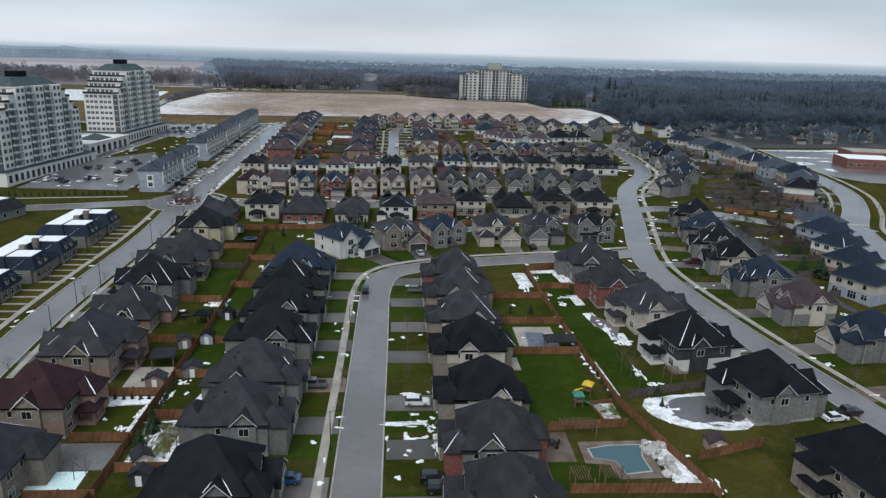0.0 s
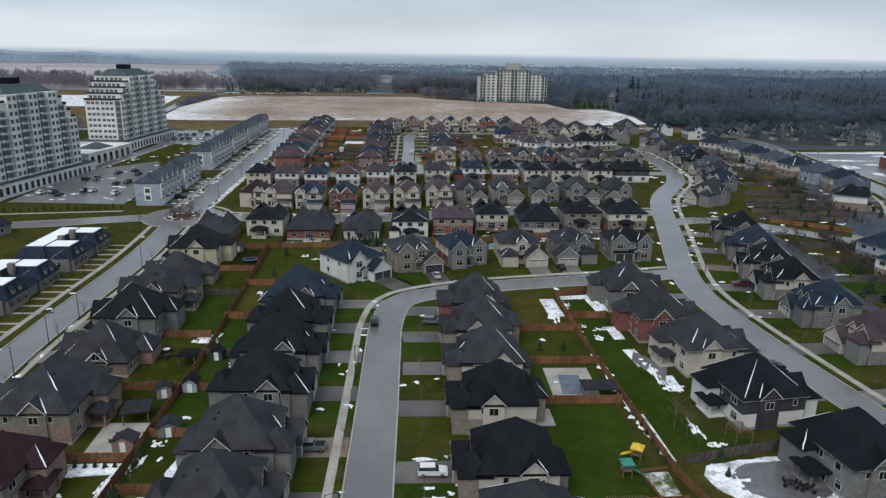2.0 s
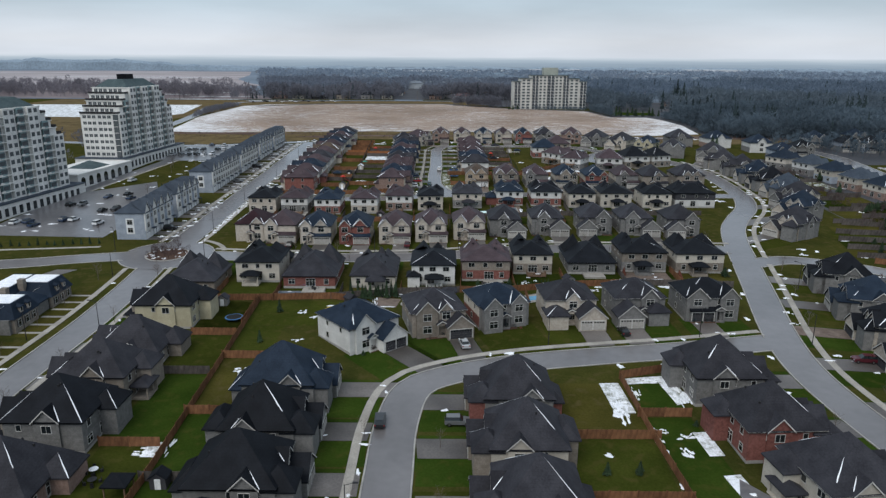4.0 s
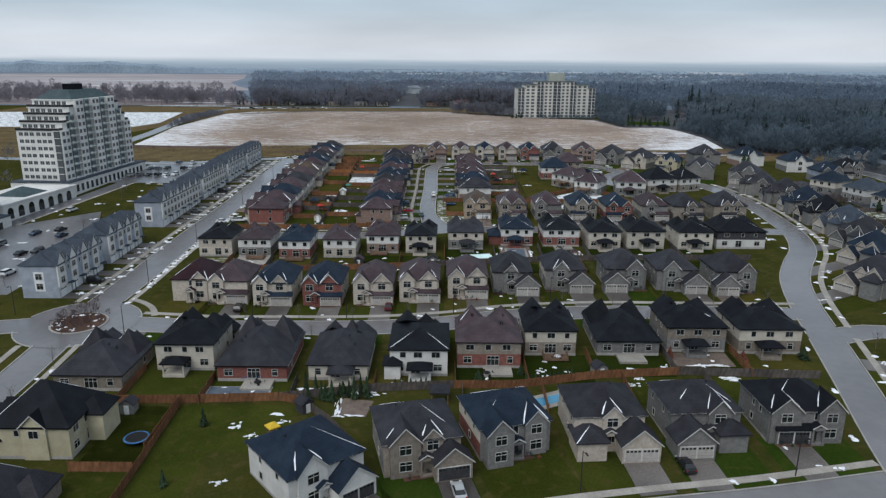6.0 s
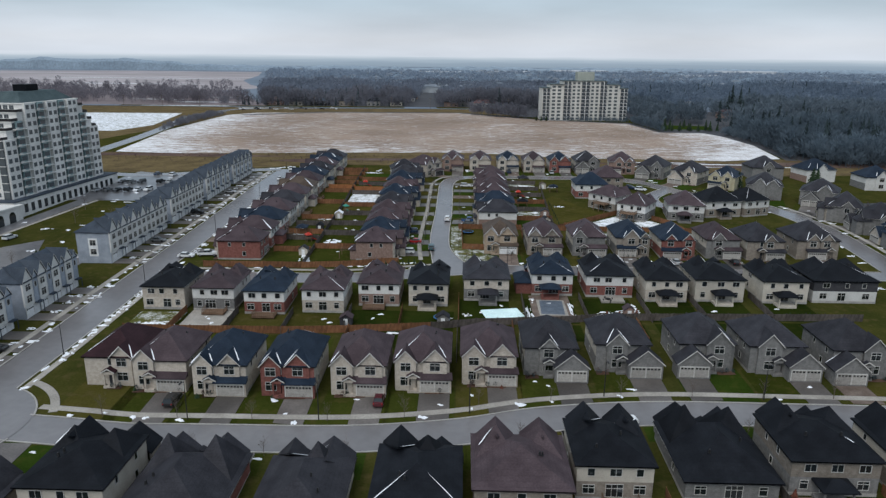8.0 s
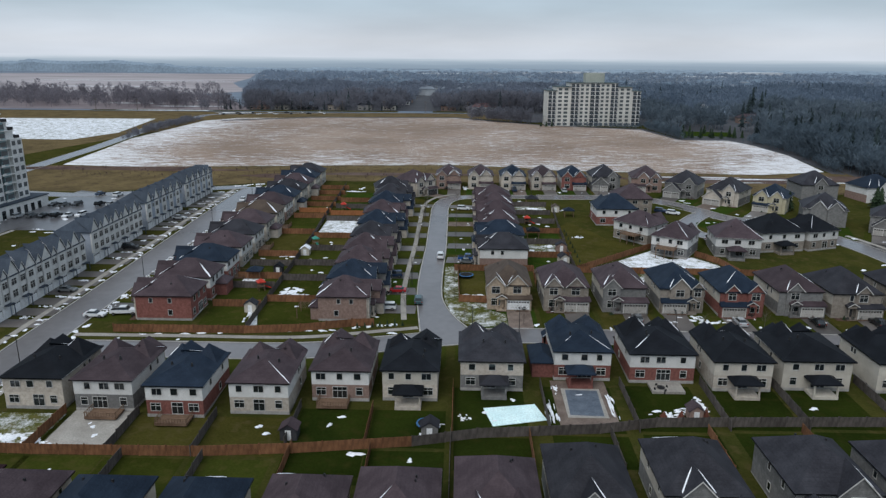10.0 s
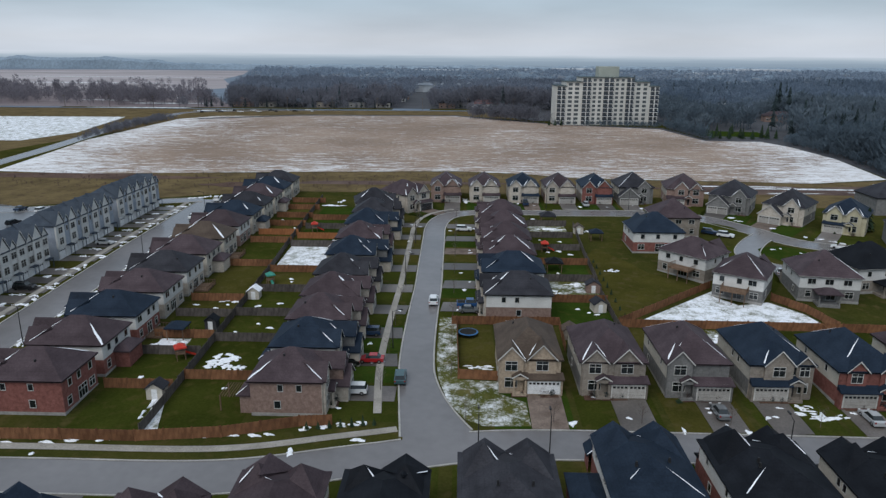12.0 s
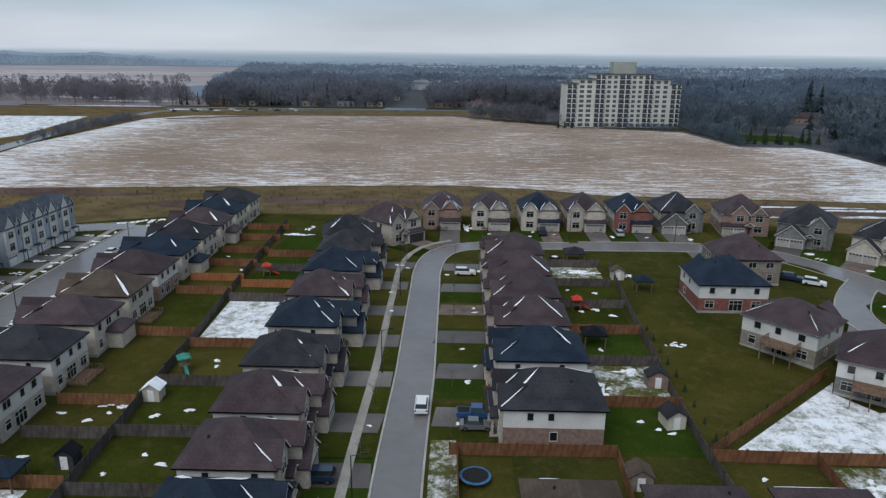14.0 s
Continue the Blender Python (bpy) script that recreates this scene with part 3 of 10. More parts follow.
ROADS = {
    "avenue": (7.6, [(-74, -80), (-75.5, 40), (-77.4, 100), (-79.4, 130), (-80.4, 150), (-80.5, 165), (-79.8, 188), (-78.7, 214), (-79, 235), (-80, 254)]),
    "north_avenue": (8.6, [(-80.0, 279), (-79.5, 300), (-79.3, 340), (-78.5, 380), (-78.2, 430), (-78.5, 480), (-78, 497)]),
    "south_street": (7.2, [(-5.4, -80), (-5.3, 60), (-5.2, 100), (-4.9, 135), (-4.8, 158), (-4.5, 172), (-2.0, 184.5), (5.5, 190.5), (19, 195.4), (36, 198.9), (55, 202), (77, 206.5)]),
    "east_street": (7.6, [(104, -40), (97, 50), (91.5, 95), (88, 115), (84, 135), (80, 160), (77.6, 180), (77.4, 195), (80.3, 212), (87.2, 238), (93.5, 262), (99, 283), (105, 300), (112.5, 314), (121, 328), (127, 345), (129.5, 365), (130.5, 390), (129, 408), (123, 428), (112, 443), (99, 452), (91, 466), (81, 479), (66, 483.5), (37, 483.2)]),
    "close": (5.7, [(42, 483.4), (37, 483.2), (22, 483.0), (12, 482.5), (4.5, 479.0), (0.9, 472.5), (-0.5, 462), (-0.45, 450), (-0.3, 426), (-0.2, 413), (-0.5, 397), (-0.6, 383), (-0.2, 371), (1.6, 352)]),
    "middle_street": (7.6, [(-68, 266), (-58, 265), (-50, 264), (-37, 264.2), (-12, 264.8), (7, 267.8), (22, 272.3), (42, 275), (68, 275.2), (96, 275)]),
    "north_street": (7.0, [(-80, 341), (-51, 341.2), (-25, 341.6), (-6, 346), (13, 350.2), (46, 350.4), (82, 350), (127, 350)]),
    "west_road": (8.0, [(-92, 264.5), (-105, 261.5), (-125, 256), (-170, 248), (-300, 235)]),
    "side_road": (7.0, [(92, 260), (106, 264.5), (116, 262), (126, 257), (136, 249), (149, 239), (164, 233), (176, 238)]),
    "boulevard": (9.4, [(136, 130), (150, 180), (163, 214), (168, 228), (174, 243), (189, 265), (203, 291), (209.5, 314), (213, 338), (214, 360), (214.5, 384), (216.5, 410), (219.5, 440), (219, 458), (212, 476), (198, 492)]),
    "court": (6.0, [(94, 459), (87, 450), (81.8, 440), (82.6, 430.5), (91, 427), (101, 430.5), (112, 440)]),
    "field_road": (7.0, [(-420, 512), (-250, 492), (-167, 480), (-137, 478), (-101, 491), (-82, 497)]),
    "far_road": (8.0, [(-196, 515), (-199, 575), (-201, 608), (-206, 654), (-214, 700), (-221, 745), (-214, 790), (-195, 828), (-60, 852), (100, 850)]),
    "long_road": (8.0, [(-42, 852), (-30, 950), (-28, 1150)]),
}
LINES = {k: smooth_line(p) for k, (w, p) in ROADS.items()}
RING, RING_R, ISLE_R = (-80, 266), 13.5, 6.4


def on_road(x, y, but="", grow=0.0):
    if but != "ring" and math.hypot(x - RING[0], y - RING[1]) < RING_R + grow:
        return True
    if but != "corner" and 350 < y < 376 and 1.5 < x < 2.4 + 0.013 * (376 - y) ** 2:
        return True
    for k, line in LINES.items():
        if k == but:
            continue
        r = (ROADS[k][0] / 2 + grow) ** 2
        for px, py in line:
            if (px - x) ** 2 + (py - y) ** 2 < r + 1.0:
                return True
    return False


def build_roads():
    for i, (k, (w, _)) in enumerate(ROADS.items()):
        g, kerbs = Geo(), Geo()
        ribbon(g, LINES[k], w / 2, -w / 2, 0.02 + 0.004 * i)
        road = tagged(part("road", g, ASPHALT), "grey damp asphalt residential road", "road", kind="structure")
        for s in (1, -1):
            ribbon(kerbs, LINES[k], s * (w / 2 + 0.28), s * w / 2, 0.13, lambda x, y: on_road(x, y, k, -0.2), 0.14)
        part("kerb", kerbs, KERB, road, "pale concrete kerb")
    g, kerbs = Geo(), Geo()
    bend = [(2.4 + 0.013 * (376 - y) ** 2, y) for y in np.linspace(377, 353.8, 14)]
    plot("road", bend + [(8, 350), (-1, 350), (0, 377)], 0.052, ASPHALT, "grey asphalt widened at the street corner", "road")
    ribbon(kerbs, bend, 0.0, 0.28, 0.15, None, 0.14)
    circle = [(RING[0] + RING_R * math.cos(a), RING[1] + RING_R * math.sin(a)) for a in np.linspace(0, 6.2832, 49)]
    plot("road", circle[:-1], 0.085, ASPHALT, "grey asphalt roundabout", "road")
    ribbon(kerbs, circle, 0, -0.3, 0.15, lambda x, y: on_road(x, y, "ring", 0.3), 0.14)
    tagged(part("kerb", kerbs, KERB), "pale concrete kerb round the roundabout", "kerb", kind="structure")
    isle = [(RING[0] + ISLE_R * math.cos(a), RING[1] + ISLE_R * math.sin(a)) for a in np.linspace(0, 6.2832, 33)]
    bed = [(RING[0] + 5.9 * math.cos(a), RING[1] + 5.9 * math.sin(a)) for a in np.linspace(0, 6.2832, 33)]
    plot("traffic_island", isle[:-1], 0.09, KERB, "round raised concrete traffic island", "island", tall=0.15)
    plot("planting_bed", bed[:-1], 0.24, PLOUGH, "dark soil planting bed on the island", "bed", tall=0.12)


build_roads()


def walk_path(line, offset, wide, label, near=0.0):
    g = Geo()
    ribbon(g, line, offset + wide / 2, offset - wide / 2, 0.105, lambda x, y: on_road(x, y, "", near), 0.07)
    return tagged(part("pavement", g, CONCRETE), label, "pavement", kind="structure")


walk_path(LINES["south_street"], 5.9, 1.5, "pale concrete pavement along the curving street")
walk_path(LINES["avenue"], 7.0, 1.4, "pale concrete pavement with a grass verge")
walk_path(LINES["avenue"], -5.7, 1.3, "pale concrete pavement with a grass verge")
walk_path(LINES["north_avenue"], 7.2, 1.5, "pale concrete pavement before the terraces")
walk_path(LINES["middle_street"], 6.6, 1.5, "pale concrete pavement along the middle street")
walk_path([p for p in LINES["north_street"] if p[0] < 2], 6.4, 1.4, "pale concrete pavement beside a board fence")
walk_path([p for p in LINES["north_avenue"] if p[1] < 345], -6.0, 1.4, "pale concrete pavement with a narrow verge")
walk_path([p for p in LINES["close"] if p[0] < 12 and p[1] > 358], -6.3, 1.25, "pale concrete pavement along the close")
walk_path([p for p in LINES["east_street"] if p[0] > 70 and p[1] < 430], -6.6, 1.5, "pale concrete pavement along the bending street")
walk_path([(RING[0] + 16.5 * math.cos(a), RING[1] + 16.5 * math.sin(a)) for a in np.linspace(0.3, 1.2, 12)], 0, 1.5, "pale concrete pavement round the corner")

# ---------------------------------------------------------------- house parts
WINDOWS = {}


def window_mesh(w, h, split):
    """A framed window that faces -y, its foot at z = 0: frame and, for far houses, the pane in one mesh."""
    key = (w, h, split)
    if key not in WINDOWS:
        f, p, t = Geo(), Geo(), 0.07
        n = max(1, round(w / 0.85))
        xs = [-w / 2 - t, -w / 2]
        for i in range(1, n):
            xs += [-w / 2 + w * i / n - 0.022, -w / 2 + w * i / n + 0.022]
        xs += [w / 2, w / 2 + t]
        zs = [-t, 0, h * 0.66, h * 0.66 + 0.05, h, h + t] if h > 1.3 else [-t, 0, h, h + t]

        def bar(i, j):
            return 0 <= i < len(xs) - 1 and 0 <= j < len(zs) - 1 and (i % 2 == 0 or j % 2 == 0)

        for i in range(len(xs) - 1):
            for j in range(len(zs) - 1):
                x0, x1, z0, z1 = xs[i], xs[i + 1], zs[j], zs[j + 1]
                if not bar(i, j):
                    if not split:
                        f.face([(x0, -0.012, z0), (x1, -0.012, z0), (x1, -0.012, z1), (x0, -0.012, z1)], 1)
                    continue
                f.face([(x0, -0.08, z0), (x1, -0.08, z0), (x1, -0.08, z1), (x0, -0.08, z1)])
                for di, dj, e in ((-1, 0, ((x0, z1), (x0, z0))), (1, 0, ((x1, z0), (x1, z1))), (0, -1, ((x0, z0), (x1, z0))), (0, 1, ((x1, z1), (x0, z1)))):
                    if not bar(i + di, j + dj):
                        (ax, az), (bx, bz) = e
                        f.face([(ax, -0.08, az), (ax, -0.012, az), (bx, -0.012, bz), (bx, -0.08, bz)])
        p.face([(-w / 2, -0.02, 0), (w / 2, -0.02, 0), (w / 2, -0.02, h), (-w / 2, -0.02, h)])
        WINDOWS[key] = (f.mesh("window", TRIM) if split else f.mesh("window", TRIM, GLASS), p.mesh("pane", GLASS) if split else None)
    return WINDOWS[key]


def window(parent, x, y, z, w, h, turn=0, split=True):
    """A window on a wall that can be seen from the air over the street."""
    m = parent.matrix_basis @ pose(x, y, z, 0, 0, turn)
    out = -m.col[1].to_3d()
    at = m.translation
    if not any(out.dot(Vector((5, cy, 60)) - at) > 4 for cy in (0, max(0, min(315, at.y - 45)))):
        return None
    fm, pm = window_mesh(w, h, split and at.y < 300)
    ob = part("window", fm, None, parent, at=pose(x, y, z, 0, 0, turn))
    if pm:
        part("pane", pm, None, ob)
    return ob


DOORS = {}


def garage_door(parent, x, y, w, colour, split=True):
    key = (w, colour)
    if key not in DOORS:
        g, h = Geo(), 2.15
        for i in range(4):
            g.box(-w / 2, -0.05, 0.02 + i * h / 4, w / 2, 0.02, (i + 1) * h / 4 - 0.03)
        n = round(w / 0.62)
        for i in range(n):
            a = -w / 2 + w * (i + 0.15) / n
            g.box(a, -0.06, h * 0.78, a + w * 0.7 / n, -0.04, h * 0.93, 1)
        for s in (-1, 1):
            g.box(s * (w / 2 + 0.08) - 0.08, -0.08, 0, s * (w / 2 + 0.08) + 0.08, 0.02, h + 0.12, 2)
        g.box(-w / 2, -0.08, h, w / 2, 0.02, h + 0.12, 2)
        DOORS[key] = g.mesh("garage_door", GARAGE[colour], GLASS, TRIM)
    return part("garage_door", DOORS[key], None, parent, at=pose(x, y, 0))


VENT = Geo()
VENT.prism([(-0.16, -0.16), (0.16, -0.16), (0.16, 0.16), (-0.16, 0.16)], -0.3, 0.32, top=[(-0.1, -0.1), (0.1, -0.1), (0.1, 0.1), (-0.1, 0.1)])
VENT = VENT.mesh("roof_vent", METAL)
WORDS = {"black": "black", "navy": "blue-black", "grey": "grey", "brown": "dark brown", "tan": "tan", "maroon": "maroon", "slate": "slate-blue",
         "cream": "cream siding", "white": "white siding", "stone": "beige stone", "red": "red brick", "brick": "brown brick", "sand": "sand-coloured stone", "dark": "dark siding",
         "blue": "blue-grey siding", "yellow": "yellow siding"}


def house(x, y, face, w, d, roof, front, low, up, gables=(), garage=None, st=2, rear="", split=True, doors="pale", pitch=0.68, group="", wing=None, snow=1.0, bays=(), dress=True, sides=()):
    """A detached house: its front looks along -y before it is turned by face degrees. gables: (x, half width, forward) on the front;
    garage: (x, width, forward); wing: (x0, y0, x1, y1) of a one-storey part; bays: (x0, y0, x1, y1, height) with hip roofs of their own."""
    rnd = random.Random(int(x * 131 + y * 17))
    wall_word = WORDS.get(front, front + " stone")
    hh = thing("house", f"{'two-storey' if st == 2 else 'single-storey'} {wall_word} house with {WORDS[roof]} shingle roof", "house",
               pose(x, y, land(y), 0, 0, face), group)
    H, fl, o = (5.6, 2.85, 0.45) if st == 2 else (3.2, 3.2, 0.5)
    x0, x1, y0, y1 = -w / 2, w / 2, -d / 2, d / 2
    rm = ROOF[roof]
    # walls
    g = Geo()
    g.box(x0, y0, 0.35 if split else -1.2, x1, y1, fl)
    part("wall", g, WALL[low], hh, WORDS.get(low, low + " stone") + " ground-floor walls")
    if split:
        g = Geo()
        g.box(x0 - 0.03, y0 - 0.03, -1.2, x1 + 0.03, y1 + 0.03, 0.35)
        part("foundation", g, FOUND, hh)
    if st == 2:
        g = Geo()
        g.box(x0 - 0.02, y0 - 0.02, fl, x1 + 0.02, y1 + 0.02, H)
        part("upper_wall", g, WALL[up], hh, WORDS.get(up, up + " stone") + " upper walls")
    g = Geo()
    g.box(x0 - 0.04, y0 - 0.1, -0.8, x1 + 0.04, y0 - 0.022, H - 0.02)
    r, s = Geo(), Geo()
    peaked = "south of the" in group and face == 180
    ridge = r.hip(x0 - o, y0 - o, x1 + o, y1 + o, H, 0.8 * pitch if peaked else pitch)
    eave = [(x0 - o, y0 - o), (x1 + o, y0 - o), (x1 + o, y1 + o), (x0 - o, y1 + o)]
    for (ax, ay), (bx, by) in zip(eave, eave[1:] + eave[:1]):
        r.face([(ax, ay, H - 0.17), (bx, by, H - 0.17), (bx, by, H), (ax, ay, H)], 1)
    r.face([(ex, ey, H - 0.17) for ex, ey in eave[::-1]], 1)
    if peaked:
        for cx, half in ((-0.25 * w, 0.26 * w), (0.26 * w, 0.25 * w)) if rnd.random() < 0.7 else ((rnd.choice((-0.1, 0.2)) * w, 0.21 * w),):
            k = Geo()
            cy, top = y0 + half * 0.95, H + 1.24 * (ridge - H) + rnd.uniform(-0.3, 0.3)
            k.prism([(cx - half, y0 - 0.3), (cx + half, y0 - 0.3), (cx + half, y0 + 2.2 * half), (cx - half, y0 + 2.2 * half)], H - 0.1, top,
                    top=[(cx - 0.02, cy - 0.02), (cx + 0.02, cy - 0.02), (cx + 0.02, cy + 0.02), (cx - 0.02, cy + 0.02)])
            part("peak_roof", k, rm, hh)
            if rnd.random() < 0.3 * snow:
                sd = rnd.choice((-1, 1))
                s.strip((cx + sd * half * 0.75, cy + half * 0.55, H + 0.32 * (top - H)), (cx + sd * half * 0.15, cy + 0.1, H + 0.85 * (top - H)), 0.4, lift=0.12)
    for gx, hw, out in gables:
        steep = 0.72 if "south of the north" in group else (1.05 if hw < 2.6 else 0.92)
        ye = y0 - o
        zr = H + steep * (hw + 0.3)
        ys = min(ye + (zr - H) / pitch, 0)
        yf = y0 - max(out, 0.14)
        k = Geo()
        ring = [(gx - hw, -0.8), (gx + hw, -0.8), (gx + hw, H), (gx, H + steep * hw), (gx - hw, H)]
        k.face([(px, yf, pz) for px, pz in ring])
        for (ax, az), (bx, bz) in zip(ring, ring[1:] + ring[:1]):
            k.face([(ax, yf, az), (ax, y0 - 0.05, az), (bx, y0 - 0.05, bz), (bx, yf, bz)])
        part("gable_wall", k, WALL[front], hh)
        k = Geo()
        k.gable(gx, hw + 0.3, yf - 0.35, ye, ys, H, steep)
        part("gable_roof", k, (rm, TRIM), hh)
        for sd in (-1, 1):
            a, b = Vector((gx + sd * (hw + 0.3), ye, H)), Vector((gx, ys, zr))
            if rnd.random() < 0.62 * snow:
                u0, u1 = rnd.uniform(0.0, 0.25), rnd.uniform(0.6, 0.98)
                s.strip(a.lerp(b, u0), a.lerp(b, u1), rnd.uniform(0.35, 0.85))
    for sd, yc, hw in sides:
        # a gable on the side wall: built facing -y, then turned
        turn = pose(0, 0, 0, 0, 0, 90 * sd)
        gx = sd * yc
        steep = 1.0
        k = Geo()
        ring = [(gx - hw, -0.8), (gx + hw, -0.8), (gx + hw, H), (gx, H + steep * hw), (gx - hw, H)]
        yf = -w / 2 - 0.35
        k.face([(px, yf, pz) for px, pz in ring])
        for (ax, az), (bx, bz) in zip(ring, ring[1:] + ring[:1]):
            k.face([(ax, yf, az), (ax, -w / 2 + 0.02, az), (bx, -w / 2 + 0.02, bz), (bx, yf, bz)])
        part("gable_wall", k, WALL[up], hh, at=turn)
        k = Geo()
        zr = H + steep * (hw + 0.3)
        ye = -w / 2 - o
        ys = min(ye + (zr - H) / pitch, 0)
        k.gable(gx, hw + 0.3, yf - 0.35, ye, ys, H, steep)
        part("gable_roof", k, (rm, TRIM), hh, at=turn)
        window(hh, *(turn @ Vector((gx, yf, 3.7))), 1.5, 1.3, 90 * sd, split)
        for q in (-1, 1):
            a, b = turn @ Vector((gx + q * (hw + 0.3), ye, H)), turn @ Vector((gx, ys, zr))
            if rnd.random() < 0.6 * snow:
                s.strip(a.lerp(b, rnd.uniform(0, 0.2)), a.lerp(b, rnd.uniform(0.6, 1)), rnd.uniform(0.3, 0.7))
    for bx0, by0, bx1, by1, bh in bays:
        k = Geo()
        k.box(bx0, by0, -1.0, bx1, by1, bh)
        part("bay_wall", k, WALL[low], hh)
        k = Geo()
        top = k.hip(bx0 - 0.4, by0 - 0.4, bx1 + 0.4, by1 + 0.4, bh, pitch)
        part("bay_roof", k, rm, hh)
        if rnd.random() < 0.7 * snow:
            q = min(bx1 - bx0, by1 - by0) / 2 + 0.4
            cx = rnd.choice((bx0 - 0.4, bx1 + 0.4))
            s.strip((cx, by0 - 0.4 if by0 < 0 else by1 + 0.4, bh), (cx + (q if cx < (bx0 + bx1) / 2 else -q), (by0 - 0.4 + q) if by0 < 0 else (by1 + 0.4 - q), top), rnd.uniform(0.15, 0.4))
    # snow lying along hips
    rr = min(w, d) / 2 + o
    broad = 2.4 if "close" in group or "north avenue" in group else 1.0
    tops = [(x0 - o + rr, y0 - o + rr), (x1 + o - rr, y0 - o + rr), (x1 + o - rr, y1 + o - rr), (x0 - o + rr, y1 + o - rr)]
    for (cx, cy), (tx, ty) in zip(((x0 - o, y0 - o), (x1 + o, y0 - o), (x1 + o, y1 + o), (x0 - o, y1 + o)), tops):
        if rnd.random() < (0.16 if face == 180 else 0.34) * snow:
            a, b = Vector((cx, cy, H)), Vector((tx, ty, ridge))
            u0, u1 = rnd.uniform(0, 0.5), rnd.uniform(0.6, 1)
            s.strip(a.lerp(b, u0), a.lerp(b, u1), broad * rnd.uniform(0.2, 0.45))
    if wing:
        wx0, wy0, wx1, wy1 = wing
        g2 = Geo()
        g2.box(wx0, wy0, -1.0, wx1, wy1, 2.9)
        part("wing", g2, WALL[low], hh)
        k = Geo()
        k.hip(wx0 - 0.4, wy0 - 0.4, wx1 + 0.4, wy1 + 0.4, 2.9, 0.62)
        part("wing_roof", k, rm, hh)
    # garage
    if garage:
        gx, gw, out = garage
        gy = y0 - max(out, 0.35)
        k, kr = Geo(), Geo()
        hw = gw / 2 + 0.35
        if out > 1.6:
            ring = [(gx - hw, -0.8), (gx + hw, -0.8), (gx + hw, 2.8), (gx, 2.8 + 0.85 * hw), (gx - hw, 2.8)]
            k.face([(px, gy, pz) for px, pz in ring])
            for (ax, az), (bx, bz) in zip(ring, ring[1:] + ring[:1]):
                k.face([(ax, gy, az), (ax, y0 - 0.05, az), (bx, y0 - 0.05, bz), (bx, gy, bz)])
            kr.gable(gx, hw + 0.3, gy - 0.35, y0 + (0 if st == 2 else 1.5), y0 + (0.2 if st == 2 else 4.5), 2.8, 0.85)
            if rnd.random() < 0.8 * snow:
                sd = rnd.choice((-1, 1))
                s.strip((gx + sd * (hw + 0.2), y0 - 0.1, 2.85), (gx + sd * 0.4, y0 - 0.15, 2.8 + 0.85 * hw), 0.45)
        else:
            k.box(gx - hw, gy, -0.8, gx + hw, y0 - 0.05, 2.8)
            a, b = gx - gw / 2 - 0.6, gx + gw / 2 + 0.6
            kr.face([(a, gy - 0.4, 2.65), (b, gy - 0.4, 2.65), (b - 0.15, y0 - 0.05, 3.35), (a + 0.15, y0 - 0.05, 3.35)])
            kr.face([(a, gy - 0.4, 2.5), (b, gy - 0.4, 2.5), (b, gy - 0.4, 2.65), (a, gy - 0.4, 2.65)])
            kr.face([(a, gy - 0.4, 2.65), (a + 0.15, y0 - 0.05, 3.35), (a + 0.15, y0 - 0.05, 2.5), (a, gy - 0.4, 2.5)])
            kr.face([(b, gy - 0.4, 2.65), (b - 0.15, y0 - 0.05, 3.35), (b - 0.15, y0 - 0.05, 2.5), (b, gy - 0.4, 2.5)])
        part("garage", k, WALL[front], hh)
        part("garage_roof", kr, (rm, TRIM), hh)
        n = 2 if gw > 5.2 else 1
        for i in range(n):
            garage_door(hh, gx + (i - (n - 1) / 2) * gw / n, gy - 0.02, gw / n - 0.25, doors)
    part("front_wall", g, WALL[front], hh, wall_word + " street front")
    # front door under a small arch
    side = -1 if garage and garage[0] > 0 else 1
    dx = (garage[0] + side * (garage[1] / 2 + 1.25)) if garage else 0
    e = Geo()
    if not split:
        gables = gables[:1]
    e.box(dx - 1.05, y0 - 1.35, -0.6, dx - 0.75, y0 - 1.05, 2.9)
    e.box(dx + 0.75, y0 - 1.35, -0.6, dx + 1.05, y0 - 1.05, 2.9)
    e.box(dx - 1.05, y0 - 1.4, 2.5, dx + 1.05, y0 - 0.1, 3.0)
    e.box(dx - 1.1, y0 - 1.5, -0.6, dx + 1.1, y0 - 0.1, 0.2)
    if split:
        part("porch", e, WALL[front], hh)
    if split:
        k = Geo()
        k.gable(dx, 1.3, y0 - 1.6, y0 - 0.1, y0 - 0.1, 3.0, 0.6)
        part("porch_roof", k, (rm, TRIM), hh)
        e = Geo()
        e.box(dx - 0.5, y0 - 0.16, 0.2, dx + 0.5, y0 - 0.11, 2.3)
        part("door", e, GARAGE["dark"], hh, "dark front door")
    # windows
    if split or face in (0, 90, -90):
        for gx, hw, out in gables:
            if st == 2:
                window(hh, gx, y0 - max(out, 0.14), 3.75, min(1.8, hw * 1.1), 1.55, 0, split)
            if not garage or abs(gx - garage[0]) > garage[1] / 2 + 0.6:
                window(hh, gx, y0 - max(out, 0.14), 0.9, min(1.9, hw * 1.1), 1.6, 0, split)
        if st == 2:
            window(hh, dx, y0 - 0.1, 3.9, 0.8, 1.3, 0, split)
    if st == 2:
        for u in (0.2, 0.5, 0.8):
            window(hh, x0 + w * u + rnd.uniform(-0.4, 0.4), y1 + 0.03, 3.8, rnd.choice((0.95, 1.1, 1.6)), 1.15, 180, split)
    door_w = rnd.choice((1.8, 2.4))
    window(hh, rnd.uniform(-0.8, 0.8), y1 + 0.02, 0.45, door_w, 2.0, 180, split)
